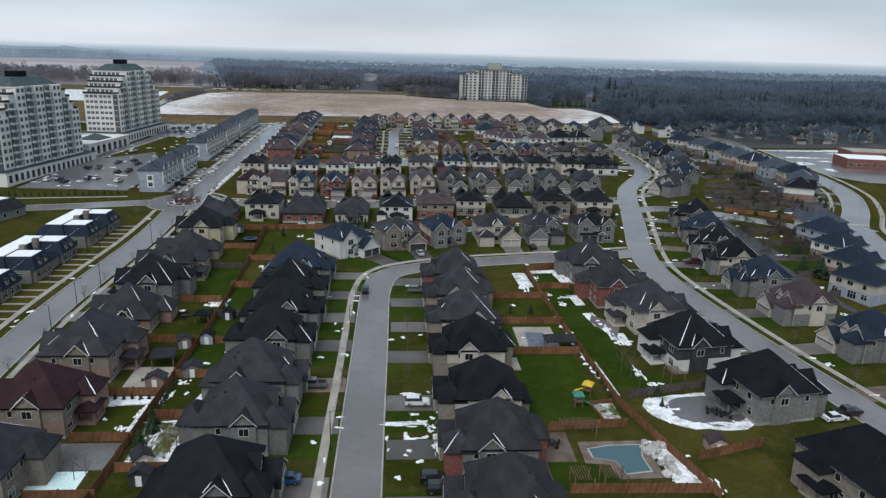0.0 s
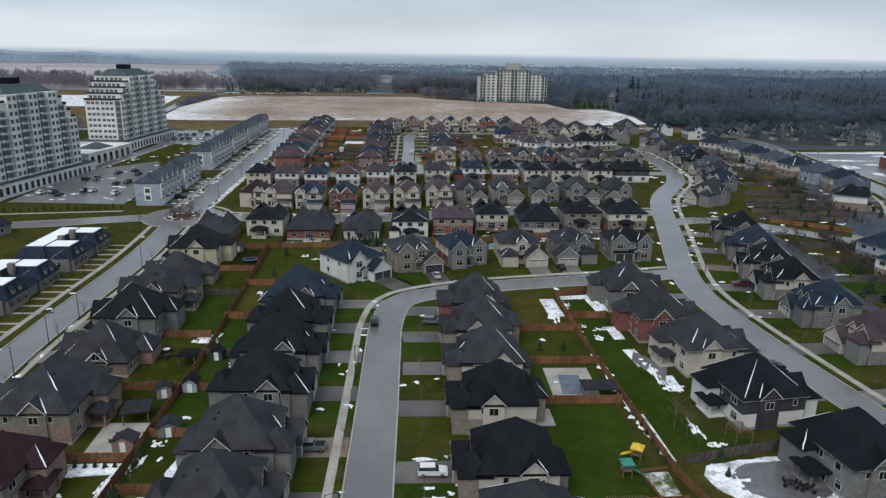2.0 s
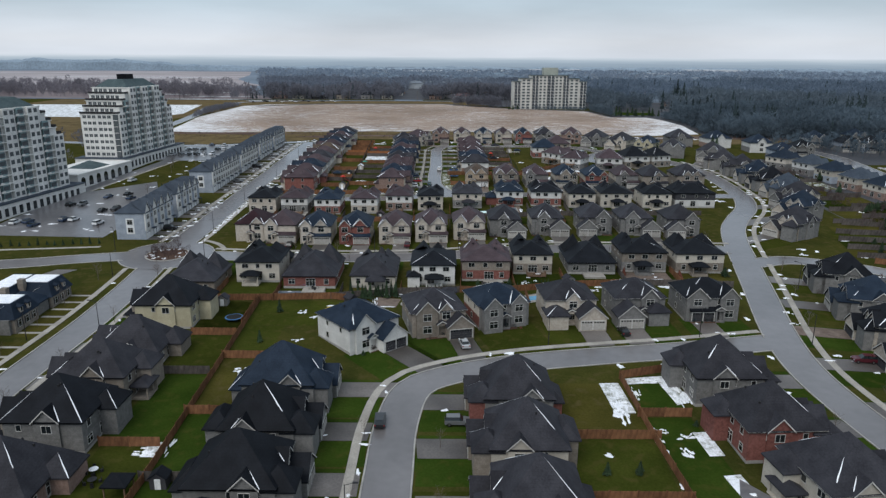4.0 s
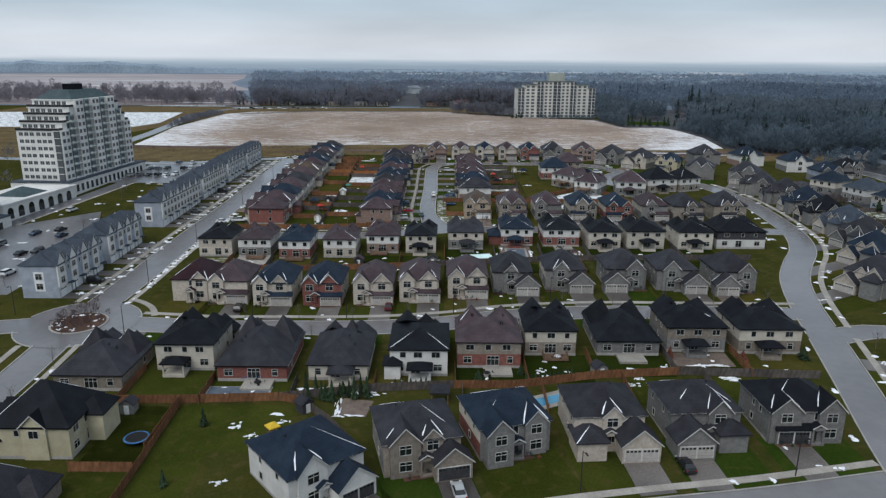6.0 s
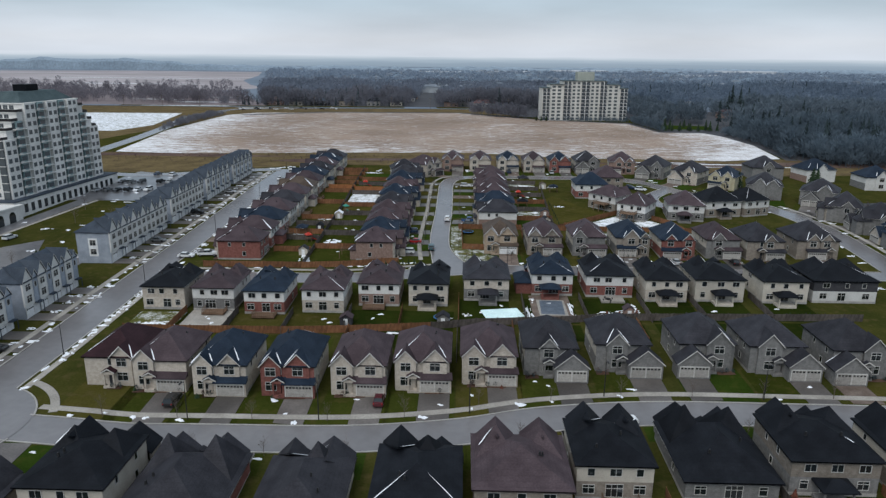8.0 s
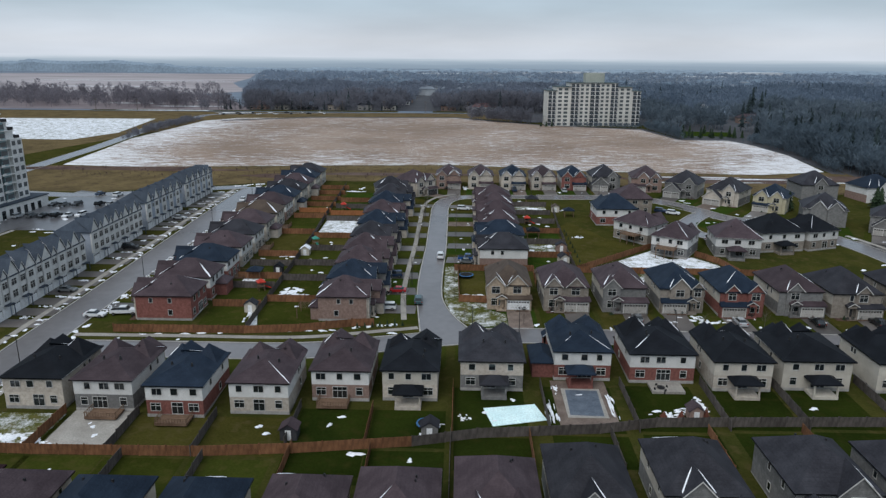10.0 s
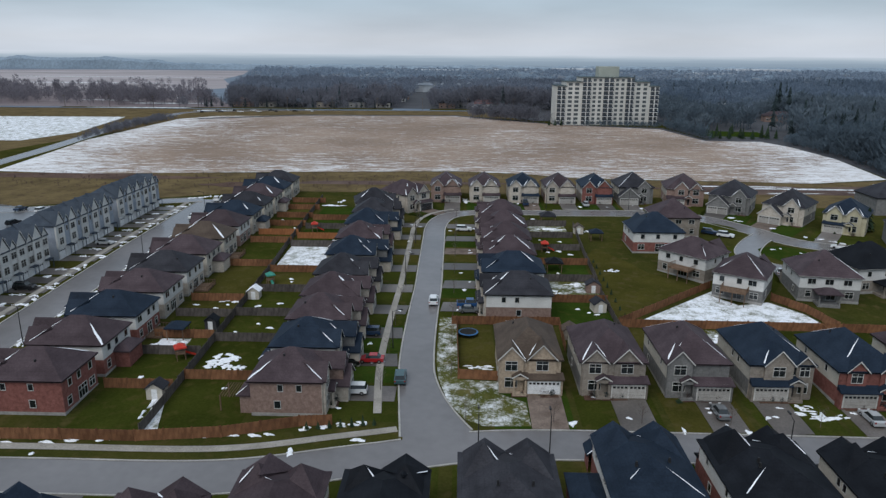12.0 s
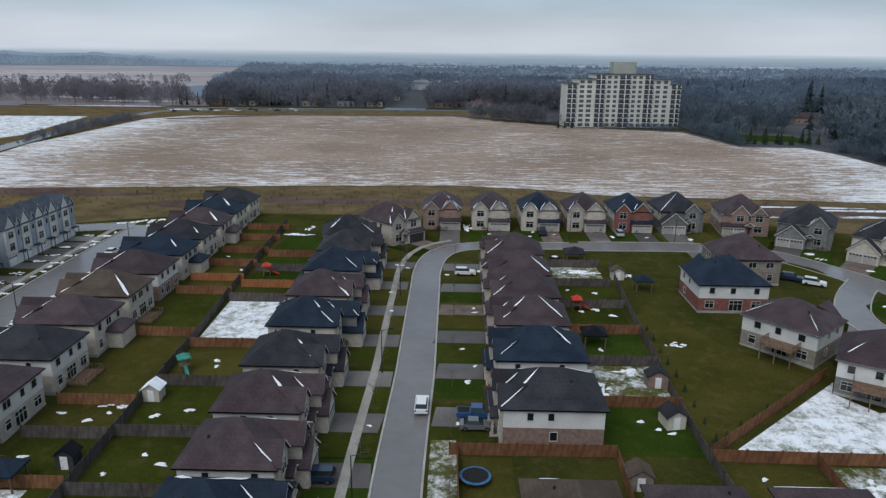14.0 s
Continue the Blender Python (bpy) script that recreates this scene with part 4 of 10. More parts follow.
    for u in (0.17, 0.84):
        window(hh, x0 + w * u, y1 + 0.02, 0.95, rnd.choice((1.1, 1.6)), 1.35, 180, split)
    for turn, wx in ((-90, x0 - 0.03), (90, x1 + 0.03)) if split or x < 120 else ():
        if st == 2:
            window(hh, wx, rnd.uniform(-0.1, 0.3) * d, 3.9, 0.75, 1.05, turn, split)
            window(hh, wx, rnd.uniform(-0.35, -0.15) * d, 3.9, 0.75, 1.05, turn, split)
        window(hh, wx, rnd.uniform(-0.25, 0.25) * d, 1.1, 0.9, 1.2, turn, split)
    # rear deck, patio or covered porch
    if rear:
        px = rnd.uniform(-0.12, 0.12) * w
        k = Geo()
        if "deck" in rear:
            k.box(px - 2.6, y1 + 0.05, 0.0, px + 2.6, y1 + 3.2, 0.3)
            k.box(px - 2.6, y1 + 3.1, 0.3, px + 2.6, y1 + 3.2, 0.42)
            for i in range(12):
                k.box(px - 2.6 + i * 0.46, y1 + 3.12, 0.3, px - 2.52 + i * 0.46, y1 + 3.2, 1.2)
            for sx in (-2.6, 2.52):
                k.box(px + sx, y1 + 0.1, 1.12, px + sx + 0.08, y1 + 3.2, 1.2)
                for i in range(6):
                    k.box(px + sx, y1 + 0.2 + i * 0.55, 0.3, px + sx + 0.08, y1 + 0.28 + i * 0.55, 1.2)
            k.box(px - 2.6, y1 + 3.12, 1.12, px + 2.6, y1 + 3.2, 1.2)
            up_by = 2.5 if "raised" in rear else 0.0
            part("deck", k, TIMBER, hh, "raised timber deck with railing" if up_by else "brown timber deck with railing", at=pose(0, 0, up_by))
            for sx in (-2.5, 0, 2.4) if up_by else ():
                k = Geo()
                k.box(px + sx, y1 + 2.9, -0.8, px + sx + 0.16, y1 + 3.06, up_by)
                part("deck_post", k, TIMBER, hh)
        elif "porch" in rear:
            k.box(px - 2.2, y1 + 0.05, -0.6, px + 2.2, y1 + 3.2, 0.25)
            for cx in (-2.0, 2.0):
                k.box(px + cx - 0.14, y1 + 2.9, 0.25, px + cx + 0.14, y1 + 3.15, 2.6)
            k.box(px - 2.2, y1 + 2.85, 2.45, px + 2.2, y1 + 3.2, 2.7)
            part("rear_porch", k, WALL[low], hh)
            k = Geo()
            k.hip(px - 2.6, y1 - 0.2, px + 2.6, y1 + 3.6, 2.7, 0.55)
            part("rear_porch_roof", k, rm, hh)
        elif "patio" in rear:
            k.box(px - 3.2, y1 + 0.06, -0.6, px + 2.6, y1 + 4.0, 0.12)
            part("patio", k, CONCRETE, hh, "pale concrete patio")
    part("roof", r, (rm, TRIM), hh, WORDS[roof] + " shingle roof")
    sn = part("snow", s, SNOW, hh, "streaks of snow lying in the roof valleys")
    if sn:
        tagged(sn, kind="stuff")
    for i in range(2 if split and y < 345 else (1 if split else 0)):
        vy = rnd.uniform(0.05, 0.3) * d
        vx = rnd.choice((-1, 1)) * rnd.uniform(0.12, 0.25) * w
        if d >= w:
            vz = H + pitch * (w / 2 + o - abs(vx))
            vz = min(vz, H + pitch * (d / 2 + o - abs(vy)))
        else:
            vz = min(H + pitch * (d / 2 + o - abs(vy)), H + pitch * (w / 2 + o - abs(vx)))
        part("roof_vent", VENT, None, hh, at=pose(vx, vy, vz))
    if dress:
        front_garden(x, y, face, w, d, garage, rnd)
    return hh


def front_garden(x, y, face, w, d, garage, rnd):
    """The lawn between house and road, and the driveway from the garage to the kerb."""
    c, s = math.cos(radians(face)), math.sin(radians(face))

    def place(px, py):
        return (x + px * c - py * s, y + px * s + py * c)

    def reach(px, py):
        for i in range(60):
            if on_road(*place(px, py - 0.5 * i), "", -1.0):
                return 0.5 * i
        return 0

    far = reach(0, -d / 2)
    if not far:
        return
    m = w / 2 + 1.1
    n = 5
    edge = [place(-m + 2 * m * i / n, -d / 2 - max(1.0, reach(-m + 2 * m * i / n, -d / 2) - 1.6)) for i in range(n + 1)]
    kind = rnd.choice(("green", "green", "vivid", "vivid", "vivid") if y < 230 else ("green", "green", "vivid", "olive"))
    plot("lawn", [place(m, -d / 2 + 1), place(-m, -d / 2 + 1)] + edge, 0.012, LAWN[kind], "small front lawn in winter grass", "lawn")
    if garage:
        gx, gw, out = garage
        a, b = gx - gw / 2 - 0.1, gx + gw / 2 + 0.1
        la, lb = reach(a, -d / 2), reach(b, -d / 2)
        if la and lb:
            mat = PAVER if rnd.random() < 0.12 else DRIVE
            plot("driveway", [place(a, -d / 2 - max(out, 0.3)), place(a, -d / 2 - la + 1.7), place(b, -d / 2 - lb + 1.7), place(b, -d / 2 - max(out, 0.3))], 0.034, mat,
                 "dark asphalt driveway before a garage" if mat is DRIVE else "brown paver driveway before a garage", "driveway", tall=0.045)


def yard(x0, y0, x1, y1, kind="green", turn=0):
    plot("lawn", rect(x0, y0, x1, y1, turn), 0.012, LAWN[kind], {"green": "dull green winter lawn", "vivid": "bright green cut lawn", "deep": "deep green lawn, darkened in its colour", "olive": "olive-brown tired lawn",
         "snowy": "lawn flecked with thin snow", "white": "lawn mostly under snow"}[kind], "lawn")


def driveway(x0, y0, x1, y1, mat=None, turn=0):
    plot("driveway", rect(x0, y0, x1, y1, turn), 0.03, mat or DRIVE, "dark asphalt driveway" if mat is None else "brown paver driveway", "driveway", tall=0.04)


# ---------------------------------------------------------------- fences
PANEL = {}
for k, m in FENCE.items():
    g = Geo()
    edge = []
    for i in range(18):
        y, z = (-0.03, 1.77) if i % 2 else (-0.012, 1.74)
        edge += [(i / 18, y, z), ((i + 1) / 18, y, z)]
    for (ax, ay, az), (bx, by, bz) in zip(edge, edge[1:]):
        g.face([(ax, ay, 0.04), (bx, by, 0.04), (bx, by, bz), (ax, ay, az)])
        g.face([(ax, ay, az), (bx, by, bz), (bx, 0.03, bz), (ax, 0.03, az)])
        g.face([(bx, 0.03, 0.04), (ax, 0.03, 0.04), (ax, 0.03, az), (bx, 0.03, bz)])
    post = [(0, -0.012, 0.04), (0.03, -0.07, 0.04), (-0.03, -0.07, 0.04), (-0.03, 0.07, 0.04), (0, 0.03, 0.04)]
    for (ax, ay, az), (bx, by, bz) in zip(post, post[1:]):
        g.face([(ax, ay, -0.3 if ay not in (-0.012, 0.03) else 0.04), (bx, by, -0.3 if by not in (-0.012, 0.03) else 0.04), (bx, by, 1.95 if by not in (-0.012, 0.03) else 1.74), (ax, ay, 1.95 if ay not in (-0.012, 0.03) else 1.74)])
    PANEL[k] = g.mesh("panel", m)
FENCE_WORDS = {"wood": "brown cedar board fence round a back garden", "grey": "weathered dark grey board fence", "new": "new orange cedar board fence"}


def fence(kind, *pts, tall=1.0):
    x, y = pts[0]
    top = thing("fence", FENCE_WORDS[kind], "fence", pose(x, y, land(y)), "garden fences")
    for (ax, ay), (bx, by) in zip(pts, pts[1:]):
        n = max(1, round(math.hypot(bx - ax, by - ay) / 4.4))
        turn = math.degrees(math.atan2(by - ay, bx - ax))
        for i in range(n):
            px, py = ax + (bx - ax) * i / n, ay + (by - ay) * i / n
            step = math.hypot(bx - ax, by - ay) / n
            at = pose(px - x, py - y, land(py) - land(y), 0, 0, turn)
            part("panel", PANEL[kind], None, top, at=at @ Matrix.Diagonal((step, 1, tall, 1)))
    return top

# ---------------------------------------------------------------- the streets' houses
G2 = ((-2.9, 2.0, 0.5), (2.3, 2.3, 0.2))
# south side of the middle street, backs to the gardens
R = "houses south of the middle street"
house(-62, 241.5, 180, 13, 15, "grey", "stone", "stone", "cream", ((-3, 2.6, 0.6), (3.4, 2.4, 0.3)), (3, 5.6, 2.5), 1, "", group=R, pitch=0.7)
house(-46.5, 249.3, 180, 11.6, 13, "black", "stone", "cream", "cream", ((2.8, 2.4, 0.6),), (-3, 5.6, 4), 2, "porch", group=R, pitch=0.5)
house(-31.8, 246.8, 180, 13.6, 17, "grey", "stone", "red", "red", ((-3.4, 3, 1), (3.4, 3, 1)), (-3.4, 5.4, 1.2), 1, "patio", group=R, pitch=0.76)
house(-15, 247, 180, 11.6, 16, "grey", "stone", "cream", "cream", ((3, 2.3, 0.8),), (-2.6, 5.4, 2), 1, "porch", group=R, pitch=0.72)
house(0.9, 248, 180, 11.5, 14, "black", "stone", "white", "white", ((3, 2.4, 0.8),), (-3, 5.4, 2.5), 2, "porch", group=R, wing=(3.6, 4.5, 6.8, 8.5), pitch=0.5)
house(15.2, 251.5, 180, 13, 13.5, "brown", "stone", "red", "stone", ((-3.4, 2.6, 0.8), (3.2, 2.4, 0.5)), (3.2, 5.4, 1.3), 2, "patio", group=R, pitch=0.5)
house(28.7, 257, 180, 10.8, 12.5, "black", "stone", "stone", "cream", ((-3, 2.2, 0.6), (2.6, 2.4, 0.6)), (2.4, 5.2, 1.2), 2, "deck", group=R, pitch=0.5)
house(45.4, 259, 180, 13.2, 16, "black", "grey", "grey", "grey", ((-3.4, 2.6, 0.8),), (3, 5.6, 2.4), 1, "patio", group=R, pitch=0.7)
house(60.6, 259.5, 180, 12.6, 13, "black", "grey", "grey", "stone", ((3.2, 2.6, 0.8),), (-3, 5.6, 3), 2, "porch", group=R, pitch=0.5)
house(76.2, 258.8, 180, 13.4, 13, "black", "grey", "stone", "cream", ((3.2, 2.6, 0.8),), (-3, 5.6, 3), 2, "porch", group=R, pitch=0.5)
# north side of the middle street, fronts to the camera
R = "houses north of the middle street"
house(-58.5, 287.5, 0, 9.6, 13, "maroon", "sand", "brick", "brick", ((2.2, 1.9, 0.3),), None, 2, "", group=R)
house(-48.8, 286.5, 0, 9.8, 13, "brown", "sand", "sand", "sand", ((-2.9, 1.9, 0.5),), (2.2, 5.0, 1.3), 2, "", group=R)
house(-37.3, 285.5, 0, 9.7, 13.5, "navy", "sand", "sand", "cream", ((-3, 1.8, 0.6), (1.9, 1.9, 0.3)), (2.2, 5.0, 1.3), 2, "", group=R)
house(-24.8, 285.5, 0, 9.7, 13.5, "navy", "red", "sand", "cream", ((-3, 1.8, 0.6), (1.9, 2.1, 0.3)), (2.2, 5.0, 1.3), 2, "", group=R)
house(-12, 286.5, 0, 9.7, 13.5, "brown", "sand", "sand", "sand", ((-3, 2.0, 0.7), (2.2, 2.2, 0.4)), (2.2, 5.0, 1.3), 2, "", group=R)
house(-0.5, 288.5, 0, 10, 13.5, "brown", "sand", "sand", "sand", ((-3, 1.9, 0.6), (2.4, 2.2, 0.4)), (2.4, 5.4, 1.4), 2, "", group=R)
house(12, 291.3, 0, 10.1, 13.5, "brown", "sand", "sand", "sand", ((-2.9, 2.0, 0.6), (2.4, 2.2, 0.4)), (2.4, 5.2, 1.3), 2, "", group=R)
house(24, 295, 0, 10, 13, "grey", "grey", "grey", "cream", ((-0.4, 1.7, 0.4),), (3.8, 5.6, 3.2), 2, "", group=R)
house(38.4, 297, 0, 10.4, 12.6, "grey", "grey", "grey", "cream", ((-1.2, 2.0, 0.5),), (3.9, 5.8, 3.2), 2, "", group=R)
house(55, 298, 0, 10.6, 12.6, "grey", "grey", "grey", "grey", ((2.2, 2.4, 0.6),), (-3.3, 5.6, 3.6), 2, "", group=R)
house(68.5, 297.5, 0, 10.6, 12.6, "grey", "grey", "grey", "grey", ((-1.6, 2.3, 0.6),), (4.2, 5.6, 3.6), 2, "", group=R)
house(84, 296.3, 0, 10.6, 12.6, "grey", "grey", "grey", "grey", ((2.4, 2.2, 0.6),), (-3.3, 5.6, 3.6), 2, "", group=R)
# south side of the north street, backs to the camera
R = "houses south of the north street"
house(-64, 324.3, 180, 10, 13, "black", "sand", "sand", "sand", ((2.0, 2.7, 0.3),), (2.4, 5, 1.2), 2, "", group=R, pitch=0.5)
house(-52, 324, 180, 9.8, 13, "brown", "sand", "grey", "white", ((-2.2, 2.7, 0.3),), (2.4, 5, 1.2), 2, "deck", group=R, pitch=0.5)
house(-39.5, 322.5, 180, 9.4, 13, "navy", "red", "red", "white", ((2.0, 2.7, 0.3),), (2.4, 5, 1.2), 2, "deck", group=R, pitch=0.5)
house(-26, 324, 180, 9.8, 13, "brown", "sand", "sand", "white", ((-2.2, 2.7, 0.3),), (2.4, 5, 1.2), 2, "", group=R, pitch=0.5)
house(-13.3, 328.8, 180, 9.8, 13, "brown", "brick", "brick", "white", ((2.0, 2.7, 0.3),), (2.4, 5, 1.2), 2, "deck", group=R, pitch=0.5)
house(-1.4, 329.3, 180, 9.4, 13, "black", "sand", "sand", "cream", ((-2.2, 2.7, 0.3),), (2.4, 5, 1.2), 2, "porch", group=R, pitch=0.5)
house(12.8, 333.3, 180, 11, 13, "grey", "grey", "grey", "sand", ((-2.6, 2.5, 0.4), (2.6, 2.4, 0.3)), (2.8, 5.2, 1.2), 2, "porch", group=R, pitch=0.5)
house(29.5, 337.8, 180, 10.2, 13, "navy", "red", "red", "white", ((-2.6, 2.5, 0.4), (2.6, 2.4, 0.3)), (2.6, 5.2, 2.6), 2, "porch", group=R, wing=(5.1, -2, 9.0, 5.5), pitch=0.5)
house(43.8, 337.3, 180, 11.6, 13, "black", "red", "red", "white", ((-2.6, 2.5, 0.4), (2.6, 2.4, 0.3)), (2.6, 5.2, 1.6), 2, "patio", group=R, pitch=0.5)
house(57.3, 335, 180, 10.2, 13.5, "black", "sand", "sand", "cream", ((-2.6, 2.5, 0.4), (2.6, 2.4, 0.3)), (2.6, 5.2, 1.6), 2, "porch", group=R, pitch=0.5)
house(70.6, 335.5, 180, 12, 13, "black", "sand", "cream", "cream", ((-2.6, 2.5, 0.4), (2.6, 2.4, 0.3)), (2.6, 5.2, 1.6), 2, "porch", group=R, pitch=0.5)
house(86.5, 335, 180, 11, 13, "black", "sand", "cream", "cream", ((-2.6, 2.5, 0.4), (2.6, 2.4, 0.3)), (2.6, 5.2, 1.6), 2, "porch", group=R, pitch=0.5)
house(101.5, 336, 180, 15.5, 13, "black", "white", "white", "dark", ((-3, 2.4, 0.6),), (4, 5.4, 1.6), 2, "", group=R, pitch=0.5)
# north side of the north street
R = "houses north of the north street"
house(18.2, 372.3, 0, 9.6, 14, "tan", "tan", "tan", "tan", ((-3, 1.9, 0.5), (1.9, 2.2, 0.3)), (2.2, 5.2, 1.0), 2, "", group=R, doors="white")
house(31.2, 371.8, 0, 10, 14, "brown", "stone", "grey", "cream", ((-2.9, 1.9, 0.4), (2.1, 2.0, 0.3)), (2.3, 5.3, 1.3), 2, "", group=R)
house(44.4, 371.8, 0, 9.6, 14, "brown", "grey", "grey", "cream", ((-2.9, 1.9, 0.5),), (2.2, 5.2, 1.6), 2, "", group=R)
house(57.4, 371.8, 0, 9.8, 14, "navy", "stone", "grey", "cream", ((-0.6, 2.2, 0.5), (3.4, 1.3, 0.3)), (-1.8, 5.2, 1.3), 2, "", group=R)
house(70.2, 370, 0, 9.8, 14, "navy", "red", "red", "cream", ((-2.3, 1.5, 0.3), (2.9, 1.7, 0.4)), (-1.9, 5.2, 1.3), 2, "", group=R)
house(83.6, 371, 0, 9.6, 14, "brown", "grey", "grey", "cream", ((-1.4, 1.8, 0.4),), (2.4, 5.0, 1.3), 2, "", group=R)
house(95.6, 370, 0, 10.6, 14, "grey", "stone", "stone", "cream", ((1.2, 1.6, 0.4),), (2.6, 5.2, 1.3), 2, "", group=R)
house(111.5, 371.5, 0, 12, 14, "grey", "stone", "stone", "stone", ((-1.6, 1.8, 0.4), (2.4, 1.8, 0.4)), (-0.5, 5.2, 1.3), 2, "", group=R)
# west side of the close, fronts to the east
R = "houses west of the close"
PW = (("brown", "sand", "brick", "brick"), ("navy", "sand", "grey", "white"), ("brown", "sand", "sand", "white"), ("brown", "sand", "sand", "white"),
      ("grey", "sand", "sand", "cream"), ("navy", "sand", "grey", "cream"), ("brown", "sand", "sand", "cream"), ("navy", "sand", "sand", "cream"), ("grey", "sand", "sand", "cream"))
for cy, c in zip((361.6, 373.4, 384.8, 396.4, 408.8, 422.4, 435.6, 449.6, 463), PW):
    out = 1.9 + int(cy) % 3 * 0.5
    house(-18.7, cy, 90, 9.7, 10.6, *c, ((-2.6, 1.9, 0.5), (2.0, 1.5, out)), (2.3, 4.6, out + 0.8), 2, "", group=R, split=cy < 412, pitch=0.64,
          bays=((0.2, -5.3 - out, 4.6, -4.4, 5.55),) + (((-4.2, 5.0, -0.4, 7.2, 3.0),) if int(cy) % 2 else ()))
house(-20, 475.5, 100, 10, 11.5, "grey", "sand", "sand", "cream", ((-2.8, 1.9, 0.5),), (2.2, 5, 1.8), 2, "", group=R)
house(-11.5, 489, 45, 10, 13, "brown", "sand", "sand", "sand", G2, (2.4, 5, 1.3), 2, "", group=R, doors="dark")
# east side of the close, fronts to the west
R = "houses east of the close"
PE = (("grey", "sand", "brick", "white"), ("navy", "sand", "grey", "white"), ("brown", "sand", "sand", "cream"), ("brown", "sand", "sand", "cream"), ("brown", "sand", "sand", "sand"), ("brown", "sand", "sand", "sand"))
for cy, c in zip((398.4, 411.8, 424.4, 436.6, 448.8, 462.4), PE):
    house(18.6, cy, -90, 9.8, 12.8 if cy < 420 else 11.4, *c, ((2.6, 1.9, 0.4), (-2.0, 1.7, 0.9)), (-2.3, 4.8, 1.6), 2, "", group=R, split=cy < 426, pitch=0.64,
          bays=() if cy < 420 else ((-4.5, -7.2, 0.0, -4.6, 5.55),))
# east side of the north avenue, fronts to the west
R = "houses east of the north avenue"
NW = (("brown", "sand", "red", "red"), ("brown", "sand", "red", "white"), ("navy", "sand", "red", "white"), ("brown", "sand", "sand", "white"), ("grey", "sand", "sand", "white"), ("brown", "sand", "sand", "cream"),
      ("tan", "sand", "sand", "cream"), ("brown", "sand", "brick", "white"), ("navy", "sand", "sand", "cream"), ("grey", "sand", "sand", "cream"), ("brown", "sand", "sand", "cream"), ("navy", "sand", "sand", "cream"), ("grey", "sand", "sand", "cream"))
for i, c in enumerate(NW):
    out = 2.0 + i % 3 * 0.4
    house(-57.8, 360.5 + 12.17 * i, -90, 9.7, 12.2, *c, ((2.7, 1.8, 0.5), (-2.1, 1.5, out)), (-2.3, 4.6, out + 0.7), 2, "deck" if i in (2, 4, 6) else "", group=R, split=i < 6, pitch=0.62, snow=0.9,
          bays=((-4.6, -6.1 - out, 0.0, -5.2, 5.55),) + (((-3.6, 5.8, 1.2, 8.6, 3.0),) if i in (1, 5, 8, 10) else ()))
# far row before the stubble field
R = "houses before the stubble field"
NR = (("brown", "brick", "sand", "sand"), ("brown", "sand", "sand", "cream"), ("navy", "sand", "sand", "cream"), ("brown", "sand", "brick", "cream"), ("navy", "red", "sand", "white"))
for cx, c in zip((1.8, 15, 28.3, 40.7, 53.2), NR):
    house(cx, 504.2, 0, 10, 13, *c, ((-2.8, 1.9, 0.5), (2.2, 2.1, 0.4)), (2.3, 5, 1.2), 2, "", group=R, split=False)
house(66.5, 505, 0, 11.5, 13, "grey", "grey", "grey", "cream", ((2.6, 2.0, 0.5),), (-2.8, 6, 3), 2, "", group=R)
house(83.3, 502.5, -8, 12, 13, "brown", "brick", "brick", "cream", ((-1.4, 2.2, 0.5), (3.4, 1.8, 0.3)), (-3, 5.4, 1.4), 2, "", group=R)
house(96.5, 491.5, -30, 12.5, 13, "grey", "grey", "grey", "cream", ((3, 2.2, 0.5),), (-2.8, 6, 3), 2, "", group=R)
house(109, 478, -40, 12, 13, "grey", "sand", "grey", "cream", ((2.4, 2.2, 0.5),), (-2.8, 6, 3), 2, "", group=R)
house(121, 467, -35, 11, 12, "navy", "yellow", "yellow", "yellow", ((-2.6, 2, 0.5), (2.4, 2, 0.5)), (-2.4, 5, 1.4), 2, "", group=R)
house(147, 492, 0, 14, 13, "grey", "grey", "grey", "grey", ((0, 2.4, 0.5),), None, 2, "", split=False, group=R)
house(168, 487, 10, 14, 12, "navy", "white", "brick", "white", ((0, 2.4, 0.5),), None, 2, "", split=False, group=R)
house(186, 470, 0, 13, 12, "navy", "white", "grey", "white", ((0, 2.4, 0.5),), None, 2, "", split=False, group=R)
house(130, 449, -20, 13, 13, "grey", "grey", "grey", "grey", ((-2, 2.4, 0.5), (3, 2.2, 0.5)), None, 2, "", split=False, group=R)
house(147, 437, -30, 13, 12, "grey", "grey", "grey", "grey", ((2, 2.4, 0.5),), (-2.6, 5.4, 3), 2, "", split=False, group=R)
# the inner loop with its large back lawn
R = "houses round the inner loop"
house(58.4, 445.5, 180, 13, 11.5, "navy", "red", "red", "white", ((-3, 2.2, 0.5), (3, 2.2, 0.5)), (3, 5.4, 1.4), 2, "", group=R)
house(68, 462, 180, 12.5, 12, "brown", "stone", "stone", "stone", ((-3, 2.2, 0.5),), (3, 5.4, 1.4), 2, "", group=R)
house(62.6, 425.0, 132, 12.2, 10.2, "brown", "stone", "stone", "white", ((-3, 2.2, 0.5),), (3, 5.4, 1.4), 2, "raised deck", group=R, pitch=0.6)
house(69.4, 411.5, 148, 10.2, 11.5, "brown", "stone", "grey", "white", ((-2.6, 2, 0.5),), (2.6, 5, 1.4), 2, "raised deck", group=R)
house(86.6, 412.5, 172, 12.2, 12, "brown", "stone", "grey", "white", ((-3, 2.2, 0.5),), (3, 5.4, 1.4), 2, "porch", group=R)
